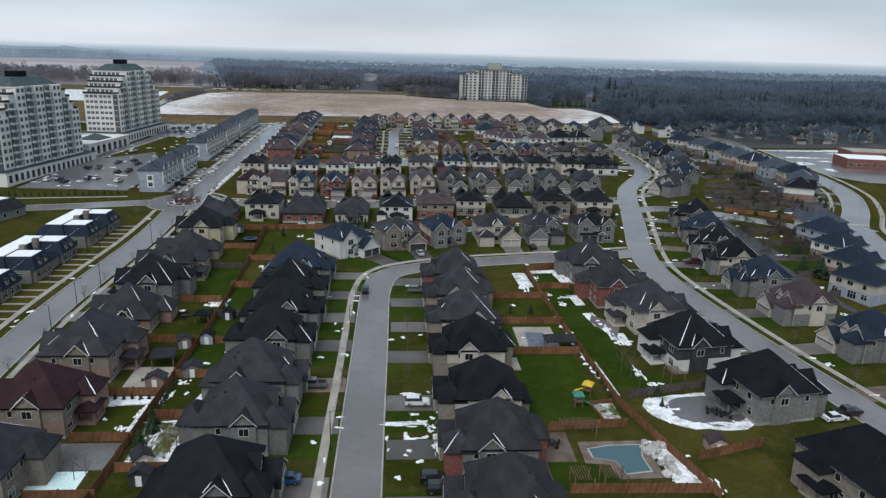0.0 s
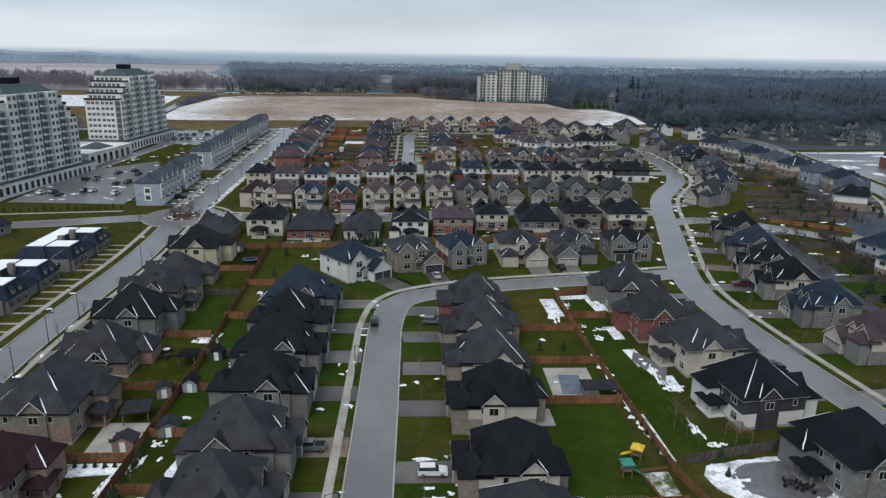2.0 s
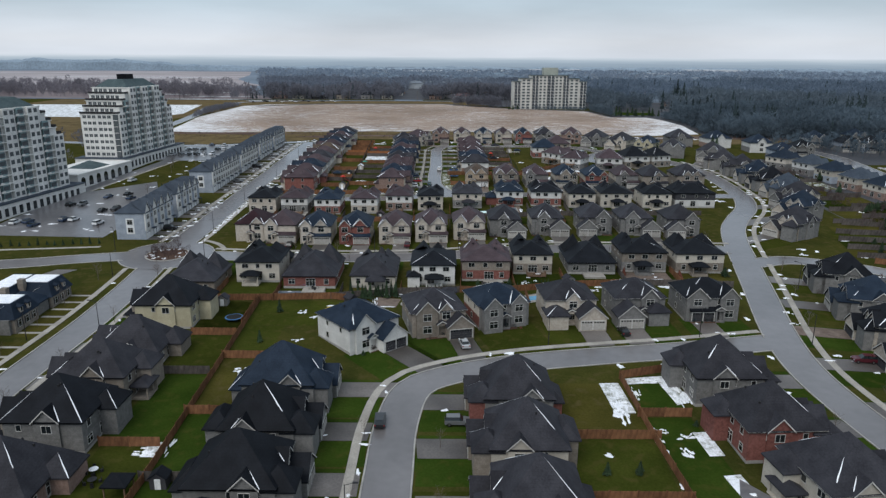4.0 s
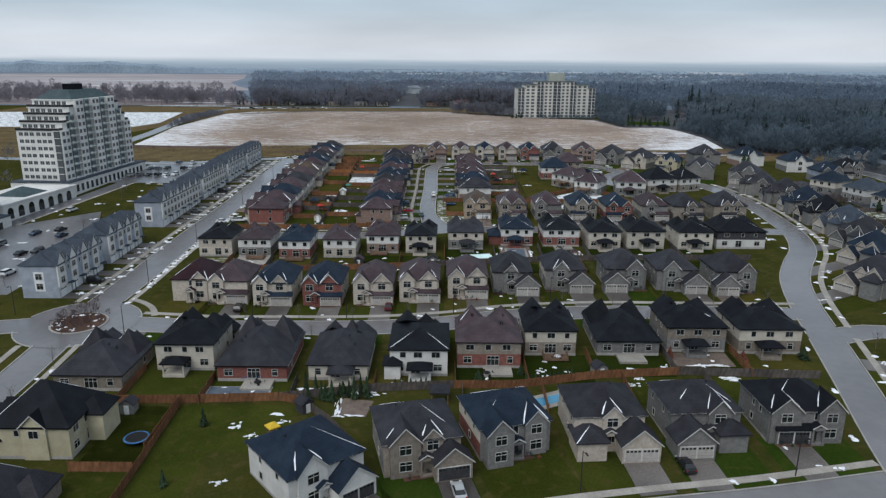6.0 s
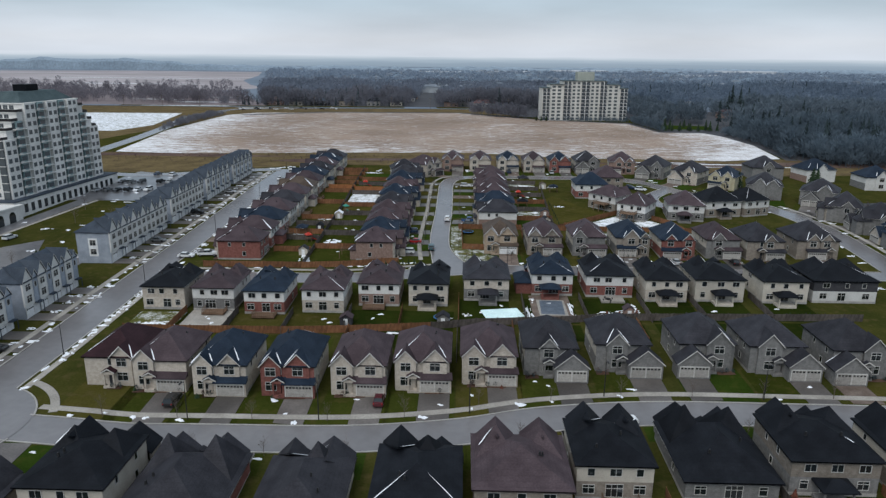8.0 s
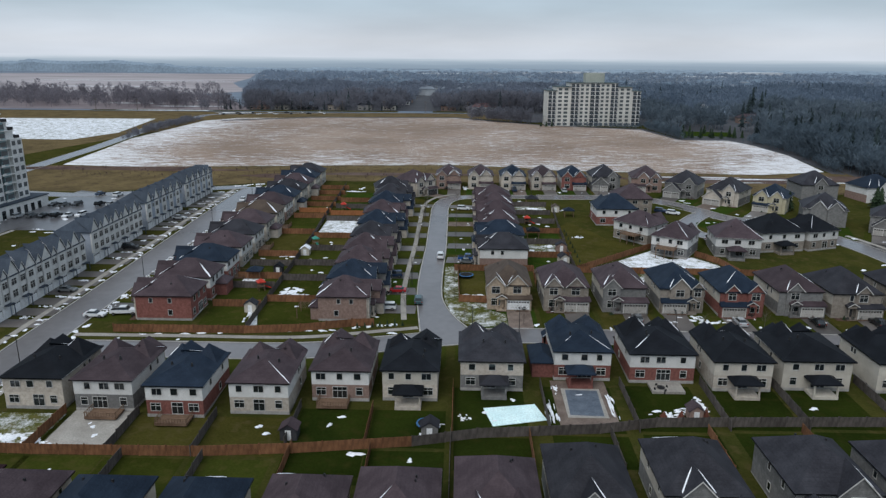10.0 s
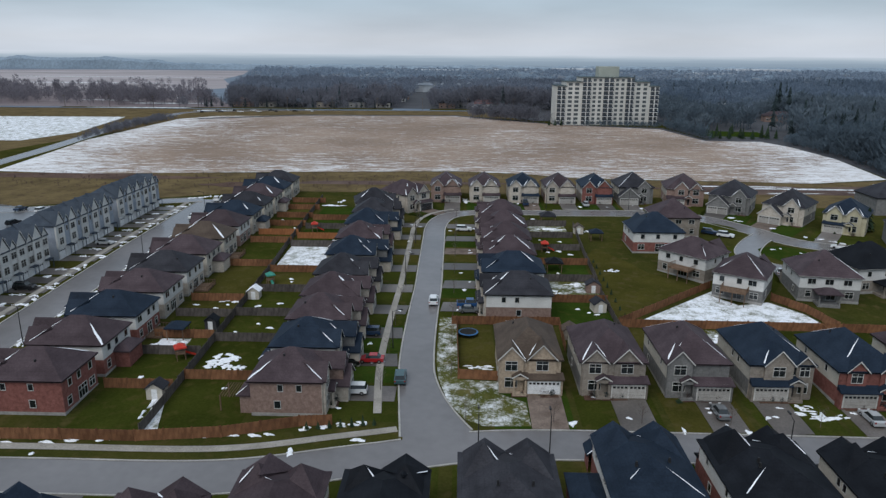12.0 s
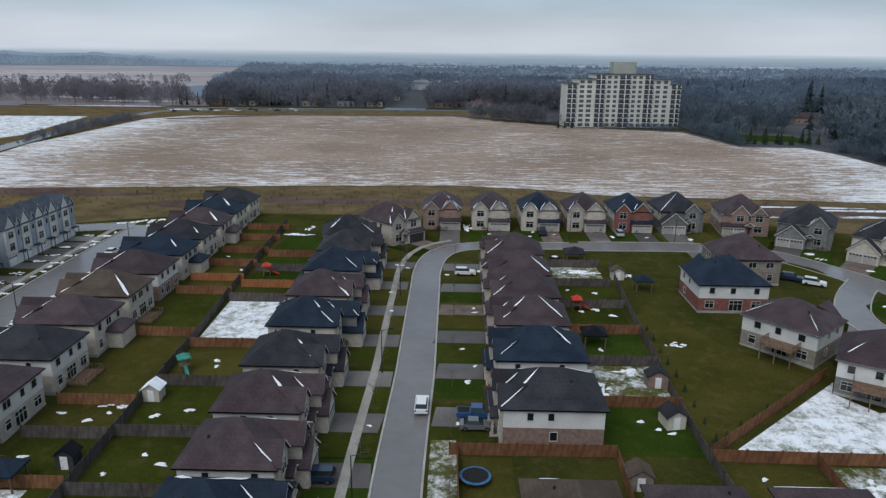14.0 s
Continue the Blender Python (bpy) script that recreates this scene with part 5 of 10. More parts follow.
house(100, 419, 190, 13.5, 12.5, "black", "stone", "stone", "white", ((-3, 2.2, 0.5),), (3, 5.4, 1.4), 2, "porch", group=R)
house(112, 421, 200, 10.5, 12, "black", "stone", "stone", "white", ((-2.6, 2, 0.5),), (2.4, 5, 1.4), 2, "", group=R)
# north of the curving street, fronts to the camera
R = "houses north of the curving street"
house(-15.3, 207.5, 40, 12.5, 13, "navy", "white", "white", "white", ((-2.6, 2.4, 0.6),), (3, 5.6, 3.6), 2, "", group=R, doors="dark", pitch=0.56)
house(1.2, 214.8, 14, 12.2, 12, "grey", "stone", "grey", "stone", ((-2.8, 2.4, 0.8), (1.6, 1.6, 0.3)), (4.3, 5.2, 3.2), 2, "", group=R, doors="dark", pitch=0.56)
house(16, 219.2, 16, 12, 11.4, "navy", "grey", "red", "cream", ((-3.4, 2.2, 2.6), (3.4, 1.9, 0.6)), None, 2, "", group=R, pitch=0.56)
house(33, 222.0, 4, 11.8, 11, "grey", "sand", "sand", "cream", ((0.4, 1.6, 0.5),), (4, 5.6, 5.0), 2, "", group=R, bays=((-6.2, -9.6, -1.4, -4.0, 3.2),), pitch=0.56)
house(49.5, 223.4, 4, 11.8, 11, "grey", "grey", "grey", "grey", ((2.2, 2.0, 0.6),), (-3.4, 5.6, 5.0), 2, "", group=R, bays=((1.2, -8.8, 6.0, -4.0, 3.2),), pitch=0.56)
house(66.8, 224.0, 2, 12.6, 11, "black", "grey", "grey", "grey", ((-3.6, 2.6, 0.6), (4, 2.2, 0.8)), (-2.2, 5.4, 1.0), 2, "", group=R, doors="dark", pitch=0.56)
# west side of the south street, fronts to the east
R = "houses west of the south street"
AW = ((72, "grey"), (87, "black"), (104.6, "grey"), (119, "grey"), (136.6, "black"), (152, "black"), (166.5, "black"), (181, "navy"))
for i, (cy, c) in enumerate(AW):
    house(-25.6, cy, 90, 11.8, 12.5 if i % 2 else 11.5, c, "grey", "grey", "grey", ((1.6, 1.5, 0.4),), (3.0, 5.4, 3.2), 2, "", group=R, snow=0.75, pitch=0.92,
          bays=((-5.6, -8.8, -0.6, -4.0, 5.0), (-2.6, 4.8, 4.4, 9.2, 3.0) if i % 2 else (-4.6, 4.6, 1.8, 8.4, 5.0)), sides=((-1, -2.2 if i % 3 else 1.8, 1.9),))
# east side of the south street, fronts to the west
R = "houses east of the south street"
AE = ((82, "grey", "red"), (97, "grey", "red"), (112, "black", "stone"), (131, "black", "stone"), (146.6, "grey", "stone"), (161.6, "grey", "stone"), (176.5, "grey", "red"))
for i, (cy, c, f) in enumerate(AE):
    house(16.6, cy, -90, 11.6, 11.5, c, "stone", f, "grey" if f == "red" else "cream", ((-1.4, 1.5, 0.4),), (-3, 5.4, 3.2), 2, "patio" if cy == 131 else "", group=R, snow=0.8, pitch=0.92,
          bays=((0.6, -8.4, 5.6, -4.0, 5.0), (-4.2, 4.6, 2.0, 8.0, 5.0 if i % 2 else 3.0)), sides=((1, -1.5 if i % 2 else 2.0, 1.8),))
# east side of the avenue, fronts to the west
R = "houses east of the avenue"
WE = ((92, "grey", "stone", 13), (110.5, "maroon", "brick", 13), (131.5, "grey", "brick", 17), (152.5, "grey", "brick", 13), (168.5, "black", "grey", 13), (183, "grey", "stone", 12), (198, "grey", "stone", 12), (217.5, "black", "yellow", 12.5))
for i, (cy, c, f, ww) in enumerate(WE):
    low = cy in (152.5, 198)
    house(-60, cy, -90, ww - 1.0, 12.5, c, "stone", f, "stone" if f == "brick" else f, ((3, 2.4, 0.8), (-0.6, 1.6, 0.4)), (-3, 5.4, 2.6), 1 if low else 2, "porch" if cy in (110.5, 131.5, 183) else "", group=R, pitch=1.0 if low else 0.88,
          bays=((1.2, -8.6, 5.6, -5.0, 3.2), (-5.4, 4.6, 0.2, 9.0, 3.0 if low else 5.0)), sides=((1, 0.8, 2.0),))
# west side of the bending street, fronts to the east
R = "houses west of the bending street"
EW = ((72, 86.2, "black", "stone", 17, 101), (70, 113.5, "black", "grey", 14, 99), (63.2, 133, "black", "white", 13.5, 98), (61.3, 152, "grey", "cream", 13, 97), (57.3, 167.3, "grey", "red", 12.5, 93), (55.6, 185, "grey", "grey", 13.5, 90))
for i, (cx, cy, c, f, ww, tn) in enumerate(EW):
    house(cx, cy, tn, ww - 0.6, 12, c, "stone", f, "dark" if f == "white" else f, ((-3, 2.4, 0.8), (0.8, 1.6, 0.4)), (3.2, 5.4, 3.0), 2, "porch" if cx > 60 else "", group=R, snow=0.8, pitch=0.88,
          bays=((-6.0, -8.8, -1.4, -4.6, 4.9), (0.6, 4.6, 5.6, 8.6, 4.9)), sides=((-1, 1.2, 2.0),))
# east side of the bending street, fronts to the west
R = "houses east of the bending street"
EE = ((110, 116, -82, "grey"), (106, 136, -82, "navy"), (102, 155.7, -86, "brown"), (101, 174, -92, "navy"), (101, 191, -96, "black"), (103, 206, -102, "black"), (106.5, 222, -105, "navy"), (110, 240, -105, "black"),
      (122, 292, -60, "grey"), (136, 316, -62, "navy"), (143, 333, -72, "grey"), (146, 349, -82, "slate"), (146, 364, -92, "black"), (147, 380, -95, "navy"), (146.5, 396, -100, "grey"), (143.5, 412, -115, "grey"))
for cx, cy, tn, c in EE:
    house(cx, cy, tn, 10.6, 11.0, c, "sand" if int(cy) % 3 else "grey", "grey", "cream" if int(cy) % 2 else "grey", ((3, 2.2, 0.8), (-0.4, 1.6, 0.4)), (-3, 5.2, 2.8), 2, "", group=R, snow=0.9, doors="dark" if c == "black" else "pale", split=False, bays=((0.9, -8.2, 5.2, -4.0, 4.8), (-4.6, 4.2, 0.6, 7.6, 3.0)), sides=((1, 0.6, 1.9),), pitch=0.84)
# estate towards the boulevard
R = "houses towards the boulevard"
rnd_e = random.Random(5)
for cx, cy, tn in ((176, 286, 62), (187, 303, 66), (192, 319, 78), (191, 334, 92), (188, 350, 98), (186, 366, 100), (184, 383, 102), (182, 400, 105), (176, 416, 118),
                   (151, 228.5, 205), (146, 218, 110), (141, 202, 112), (135, 186, 112), (128, 170, 112), (186, 440, 0), (203, 453, 0), (240, 474, 0), (252, 471, 0), (275, 490, 0), (310, 506, 0), (302, 474, 0), (322, 462, 0),
                   (230, 492, 0), (262, 505, 0), (345, 490, 0), (340, 520, 0), (288, 520, 0), (370, 470, 0), (395, 500, 0), (290, 452, 0), (270, 448, 0)):
    # Slate, navy and blue siding put distance haze into these houses' colours.
    house(cx, cy, tn, rnd_e.uniform(10.5, 12.5), 11.5, rnd_e.choice(("slate", "navy", "black", "navy", "slate")), "grey", rnd_e.choice(("grey", "blue", "brick")), rnd_e.choice(("cream", "blue", "white")),
          ((2.6, 2.2, 0.5), (-2.4, 1.8, 0.4)), (-2.6, 5.2, 1.6), 2, "", split=False, group=R, snow=0.7)

# ---------------------------------------------------------------- terraces, semi-detached bungalows, towers
TERRACES = ((282, 305.5, 4), (310, 332.5, 4), (350.5, 389, 6), (393, 423, 5), (427, 455.5, 5), (459, 486.5, 5))


def terrace(y0, y1, n):
    """A three-storey row of town houses whose fronts look east."""
    x = -92.8
    yc, long = (y0 + y1) / 2, y1 - y0
    u, d, H = long / n, 9.5, 8.4
    tt = thing("town_house_row", "three-storey pale blue-grey town house row with slate-blue gabled roof", "town houses", pose(x - d / 2, yc, land(yc), 0, 0, 90), "town house rows")
    # turned by 90 degrees: local -y is east, local x runs north
    g = Geo()
    g.box(-long / 2, -d / 2, -1.5, long / 2, d / 2, H)
    part("wall", g, WALL["blue"], tt)
    r = Geo()
    zr = H + 3.1
    e = d / 2 + 0.5
    r.face([(-long / 2 - 0.3, -e, H), (long / 2 + 0.3, -e, H), (long / 2 - 3, 0, zr), (-long / 2 + 3, 0, zr)])
    r.face([(long / 2 + 0.3, e, H), (-long / 2 - 0.3, e, H), (-long / 2 + 3, 0, zr), (long / 2 - 3, 0, zr)])
    for s in (-1, 1):
        r.face([(s * (long / 2 + 0.3), -e, H), (s * (long / 2 + 0.3), e, H), (s * (long / 2 - 3), 0, zr)])
    r.face([(-long / 2 - 0.3, -e, H - 0.2), (long / 2 + 0.3, -e, H - 0.2), (long / 2 + 0.3, -e, H), (-long / 2 - 0.3, -e, H)])
    r.face([(-long / 2 - 0.3, -e, H - 0.2), (long / 2 + 0.3, -e, H - 0.2), (long / 2 + 0.3, e, H - 0.2), (-long / 2 - 0.3, e, H - 0.2)])
    part("roof", r, ROOF["slate"], tt)
    sn = Geo()
    for i in range(n):
        cx = -long / 2 + u * (i + 0.5)
        for off, hw in ((-u * 0.2, u * 0.33), (u * 0.31, u * 0.2)):
            gx = cx + off
            k = Geo()
            rise = 1.6 if hw > 1.4 else 1.5
            zt = H + rise * hw
            ring = [(gx - hw, 2.6), (gx + hw, 2.6), (gx + hw, H), (gx, zt), (gx - hw, H)]
            yf = -d / 2 - 0.35
            k.face([(px, yf, pz) for px, pz in ring])
            for (ax, az), (bx, bz) in zip(ring, ring[1:] + ring[:1]):
                k.face([(ax, yf, az), (ax, -d / 2 + 0.02, az), (bx, -d / 2 + 0.02, bz), (bx, yf, bz)])
            part("gable_wall", k, WALL["white"] if hw > 1.2 else WALL["blue"], tt)
            k = Geo()
            k.gable(gx, hw + 0.25, yf - 0.25, -e, min(-e + rise * (hw + 0.25) / 0.59, 0.2), H, rise)
            part("gable_roof", k, (ROOF["slate"], TRIM), tt)
            if (2 * i + (off > 0)) % 5:
                sn.strip((gx - hw, -e, H + 0.1), (gx - 0.2 * hw, min(-e + 0.8 * rise * hw / 0.59, 0), H + 0.8 * rise * hw), 0.7)
            if hw > 1.2:
                window(tt, gx, yf, 3.4, 1.7, 1.6, 0, False)
                window(tt, gx, yf, 6.2, 1.7, 1.4, 0, False)
            else:
                window(tt, gx, yf, 6.3, 0.8, 1.2, 0, False)
        k = Geo()
        k.box(cx - u * 0.46, -d / 2 - 0.06, -1.2, cx + u * 0.46, -d / 2 - 0.005, 2.5)
        part("ground_floor_facing", k, GARAGE["white"], tt, "pale ground-floor facing")
        garage_door(tt, cx - u * 0.2, -d / 2 - 0.07, 2.75, "white")
        k = Geo()
        k.box(cx + u * 0.13, -d / 2 - 1.3, 2.5, cx + u * 0.46, -d / 2 - 0.06, 2.75)
        k.box(cx + u * 0.43, -d / 2 - 1.28, -0.8, cx + u * 0.46, -d / 2 - 1.15, 2.5)
        part("canopy", k, ROOF["slate"], tt)
    k = Geo()
    k.box(-long / 2 - 0.06, -1.2, 1.4, -long / 2 - 0.005, 1.4, 6.6)
    part("end_panel", k, GARAGE["white"], tt, "tall white panel round the end windows")
    for zz in (2.0, 4.6):
        window(tt, -long / 2 - 0.07, 0.1, zz, 1.6, 1.5, -90, False)
    for zz in (3.2, 6.0):
        for xx in (long / 2,):
            window(tt, xx, 0.5, zz, 1.8, 1.6, 90 if xx > 0 else -90, False)
    k = part("snow", sn, SNOW, tt, "snow left in the roof valleys")
    if k:
        tagged(k, kind="stuff")
    for i in range(n):
        yy = y0 + u * (i + 0.32)
        plot("driveway", rect(x + 0.1, yy - 2.1, x + 9.0, yy + 2.1), 0.034, DRIVE, "dark asphalt driveway before a town house", "driveway", tall=0.045)


for y0, y1, n in TERRACES:
    terrace(y0, y1, n)


def bungalow_pair(x, y, face=90, w=14.0, d=17.0):
    """A semi-detached bungalow with a steep dark mansard roof and a flat deck under snow."""
    bb = thing("bungalow", "grey stone bungalow with black mansard roof and snow-covered flat deck", "house", pose(x, y, land(y), 0, 0, face), "semi-detached bungalows")
    g = Geo()
    g.box(-w / 2, -d / 2, -1, w / 2, d / 2, 3.1)
    part("wall", g, WALL["grey"], bb)
    g = Geo()
    a, b = w / 2 + 0.4, d / 2 + 0.4
    g.prism([(-a, -b), (a, -b), (a, b), (-a, b)], 3.1, 6.6, top=[(-a + 1.9, -b + 2.8), (a - 1.9, -b + 2.8), (a - 1.9, b - 2.2), (-a + 1.9, b - 2.2)])
    part("roof", g, ROOF["grey"], bb)
    g = Geo()
    g.box(-a + 2.6, -b + 4.2, 6.604, a - 2.6, b - 3.4, 6.72)
    tagged(part("snow", g, SNOW, bb, "snow lying on the flat deck"), kind="stuff")
    for gx in (-w * 0.28, w * 0.28):
        k = Geo()
        k.box(gx - 1.5, -d / 2 - 1.2, -1, gx + 1.5, -d / 2, 3.0)
        part("bay_wall", k, WALL["grey"], bb)
        k = Geo()
        k.hip(gx - 1.9, -d / 2 - 1.6, gx + 1.9, -d / 2 + 2.2, 3.0, 1.0)
        part("bay_roof", k, ROOF["grey"], bb)
        window(bb, gx, -d / 2 - 1.2, 0.9, 1.7, 1.5, 0, False)
        for o in ((-1.1, 1.1) if face == 90 else ()):
            k = Geo()
            k.box(gx + o - 0.5, -d / 2 + 1.2, 4.0, gx + o + 0.5, -d / 2 + 3.4, 5.5)
            part("dormer", k, WALL["grey"], bb)
            window(bb, gx + o, -d / 2 + 1.2, 4.3, 0.65, 0.9, 0, False)
            k = Geo()
            k.hip(gx + o - 0.75, -d / 2 + 0.9, gx + o + 0.75, -d / 2 + 3.6, 5.5, 0.8)
            part("dormer_roof", k, ROOF["grey"], bb)
    for yy in (-d * 0.3, 0, d * 0.3):
        window(bb, -w / 2, yy, 1.0, 1.0, 1.3, -90, False)
    k = Geo()
    k.box(-0.4, d * 0.1, 3.5, 0.5, d * 0.1 + 1.2, 7.4)
    part("chimney", k, WALL["brick"], bb)


def bungalow_row(yc, x):
    """A row of attached bungalows: steep dark mansards with flat decks under snow, dormers and shuttered windows towards the avenue."""
    bb = thing("bungalow_row", "attached grey stone bungalows with blue-black mansard roofs and snowy flat decks", "house", pose(x, yc, land(yc), 0, 0, 90), "attached bungalows")
    rm = ROOF["navy"]
    g = Geo()
    g.box(-13, 0.8, -1, 13, 15.5, 3.0)
    part("wall", g, WALL["grey"], bb)
    g = Geo()
    g.prism([(-13.4, 6.5), (13.4, 6.5), (13.4, 16), (-13.4, 16)], 3.0, 6.2, top=[(-11.4, 8), (11.4, 8), (11.4, 13.4), (-11.4, 13.4)])
    part("roof", g, rm, bb)
    g = Geo()
    g.hip(-3.6, 0.4, 3.6, 9, 3.0, 0.7)
    part("porch_roof", g, rm, bb)
    sn = Geo()
    sn.box(-10.4, 8.3, 6.204, 10.4, 13.1, 6.33)
    for cx in (-7.6, 7.6):
        k = Geo()
        k.box(cx - 4.5, 0, -1, cx + 4.5, 0.85, 3.0)
        part("bay_wall", k, WALL["stone"], bb)
        k = Geo()
        k.prism([(cx - 5, -0.4), (cx + 5, -0.4), (cx + 5, 9), (cx - 5, 9)], 3.0, 6.2, top=[(cx - 3.2, 1.1), (cx + 3.2, 1.1), (cx + 3.2, 8), (cx - 3.2, 8)])
        part("mansard_roof", k, rm, bb)
        sn.box(cx - 2.9, 1.4, 6.204, cx + 2.9, 7.6, 6.33)
        sn.strip((cx + 5, 8.6, 3.1), (cx + 3.3, 8.0, 6.0), 0.5)
        sn.strip((cx - 4.9, 5.6, 3.3), (cx - 3.3, 2.0, 6.1), 0.4)
        for o in (-1.5, 1.5):
            k = Geo()
            k.box(cx + o - 0.6, -0.1, 3.7, cx + o + 0.6, 2.0, 5.2)
            part("dormer", k, WALL["stone"], bb)
            window(bb, cx + o, -0.1, 3.95, 0.75, 0.95, 0, False)
            k = Geo()
            k.hip(cx + o - 0.8, -0.35, cx + o + 0.8, 2.2, 5.2, 0.7)
            part("dormer_roof", k, rm, bb)
        for o in (-2.7, 0.2, 3.0):
            window(bb, cx + o, -0.02, 0.8, 1.1, 1.6, 0, False)
            for q in (-0.85, 0.85):
                k = Geo()
                k.box(cx + o + q - 0.2, -0.06, 0.8, cx + o + q + 0.2, -0.005, 2.4)
                part("shutter", k, GARAGE["dark"], bb)
        k = Geo()
        k.box(cx * 0.45 - 0.7, 6.2, 4.5, cx * 0.45 + 0.7, 7.6, 7.4)
        part("chimney", k, WALL["stone"], bb)
        k = Geo()
        k.box(cx * 0.45 - 0.5, 0.72, 0.1, cx * 0.45 + 0.5, 0.79, 2.3)
        part("door", k, GARAGE["dark"], bb)
    for yy in (3.5, 7.5, 11.5):
        window(bb, -13, yy, 0.9, 1.0, 1.4, -90, False)
    tagged(part("snow", sn, SNOW, bb, "snow lying on the flat decks"), kind="stuff")
    # olive lawns cut by narrow walks
    ex = min(LINES["avenue"], key=lambda p: abs(p[1] - yc))[0] - 6.4
    plot("lawn", rect(x + 0.3, yc - 14, ex, yc + 14), 0.02, LAWN["olive"], "olive lawn before attached bungalows", "lawn")
    for k in range(6):
        yy = yc - 11.6 + 4.6 * k
        plot("garden_path", rect(x + 0.2, yy - 0.45, ex, yy + 0.45), 0.03, CONCRETE, "narrow pale concrete path to a front door", "path", tall=0.04)


for yc, x in ((132, -95.6), (161, -94.4), (190, -93), (220.5, -91.8)):
    bungalow_row(yc, x)
bungalow_pair(-138, 240, 160)
bungalow_pair(-154, 233, 160)


COPPER = paint("aged_copper_roof", (0.045, 0.066, 0.072), (0.065, 0.09, 0.095), 0.3, 3, vary=0.05)
PLANT = paint("green_grey_render", (0.28, 0.30, 0.265), (0.33, 0.35, 0.31), 0.2, 2, vary=0)


def tower(x0, y0, long, turn, label):
    """A twelve-storey stepped apartment tower over a podium; x0 is its east face, y0 its south end."""
    wide, fl, base = 18.0, 2.95, land(y0 + 20)
    tt = thing("apartment_tower", label, "apartment tower", pose(x0, y0, base, 0, 0, turn), "apartment towers")
    g = Geo()
    g.box(-wide - 3, -4, -4, 4.2, long + 5, 5.0)
    part("podium", g, WALL["tower"], tt, "pale podium with arched openings")
    g = Geo()
    for i in range(int((long + 6) / 3.6)):
        g.box(4.2, -2.6 + 3.6 * i, 0.6, 4.26, -0.8 + 3.6 * i, 3.6)
    tagged(part("podium_glazing", g, GLASS, tt, "dark arched podium openings"), kind="stuff")
    g = Geo()
    g.box(-wide - 3.3, -4.3, 5.0, 4.5, long + 5.3, 5.35)
    part("podium_roof", g, ROOF["slate"], tt)
    # each storey is one slab of wall; the top storeys step back at both ends
    floors = []
    for i in range(11):
        back = 0 if i < 7 else (i - 6) * 3.2
        floors.append((back, long - back * 0.8, 5.35 + i * fl, 5.35 + (i + 1) * fl))
    for a, b, z0, z1 in floors:
        g = Geo()
        lip = 0.35 if z0 > 5.4 + 6 * fl else 0.03
        g.box(-wide, a, z0, 0, b, z1 - 0.3)
        g.box(-wide - lip, a - lip, z1 - 0.3, lip, b + lip, z1)
        part("storey", g, WALL["tower"], tt)
    # terraces where the storeys step back: dark railings, and glazed corner bays below them
    for (a0, b0, _, zt), (a1, b1, _, _) in zip(floors[6:], floors[7:]):
        for ends, run in (((-wide - 0.2, a0 - 0.25, 0.2, a0 - 0.15), (0.12, a0 - 0.15, 0.2, a1)), ((-wide - 0.2, b0 + 0.15, 0.2, b0 + 0.25), (0.12, b1, 0.2, b0 + 0.15))):
            g = Geo()
            for x1, y1, x2, y2 in (ends, run):
                g.box(x1, y1, zt, x2, y2, zt + 1.0)
            part("terrace_railing", g, METAL, tt, "dark terrace railing")
    for cy in (0.0, long):
        s = 1 if cy else -1
        g = Geo()
        g.box(-1.7, min(cy, cy + s * 0.5), 5.35, 0.5, max(cy, cy + s * 0.5), 5.35 + 7 * fl - 0.3)
        g.box(0.02, min(cy, cy - s * 1.8), 5.35, 0.5, max(cy, cy - s * 2.6), 5.35 + 7 * fl - 0.3)
        part("corner_glazing", g, TOWER_GLASS, tt, "dark glazed corner bay")
        g = Geo()
        for i in range(8):
            g.box(-1.8, min(cy, cy + s * 0.62), 5.35 + i * fl - 0.2, 0.62, max(cy, cy + s * 0.62), 5.35 + i * fl)
        part("corner_mullion", g, WALL["tower"], tt)
    # bays on the long east face: pilasters and recessed balconies between them
    n = 9
    pitch = long / n
    glass, slabs, panes = Geo(), Geo(), Geo()
    for k in range(n):
        c = pitch * (k + 0.5)
        top = max((z1 for a, b, z0, z1 in floors if a + 0.5 < c - pitch * 0.3 and b - 0.5 > c + pitch * 0.3), default=20)
        if k % 2 == 0:
            g = Geo()
            g.box(0, c - pitch * 0.46, 5.35, 1.2, c + pitch * 0.46, top)
            part("pilaster", g, WALL["tower"], tt)
            for i in range(11):
                z = 5.35 + i * fl
                if z + fl <= top + 0.1:
                    for o in (-0.2, 0.2):
                        panes.box(1.2, c + pitch * o * 1.15 - 0.85, z + 0.75, 1.26, c + pitch * o * 1.15 + 0.85, z + 2.3)
        else:
            green = Geo()
            green.box(0.0, c - 1.5, 5.35, 0.9, c + 1.5, top)
            part("glazed_panel", green, WALL["green"], tt, "green glazed bay panel")
            for i in range(11):
                z = 5.35 + i * fl
                if z + fl <= top + 0.1:
                    glass.box(0.0, c - pitch * 0.45, z + 0.3, 0.12, c + pitch * 0.45, z + 2.4)
                    slabs.box(0.0, c - pitch * 0.5, z + 0.02, 1.7, c + pitch * 0.5, z + 0.2)
                    panes.box(0.9, c - 1.35, z + 0.7, 0.94, c + 1.35, z + 2.3)
                    slabs.box(1.62, c - pitch * 0.5, z + 0.2, 1.7, c - 1.5, z + 0.85)
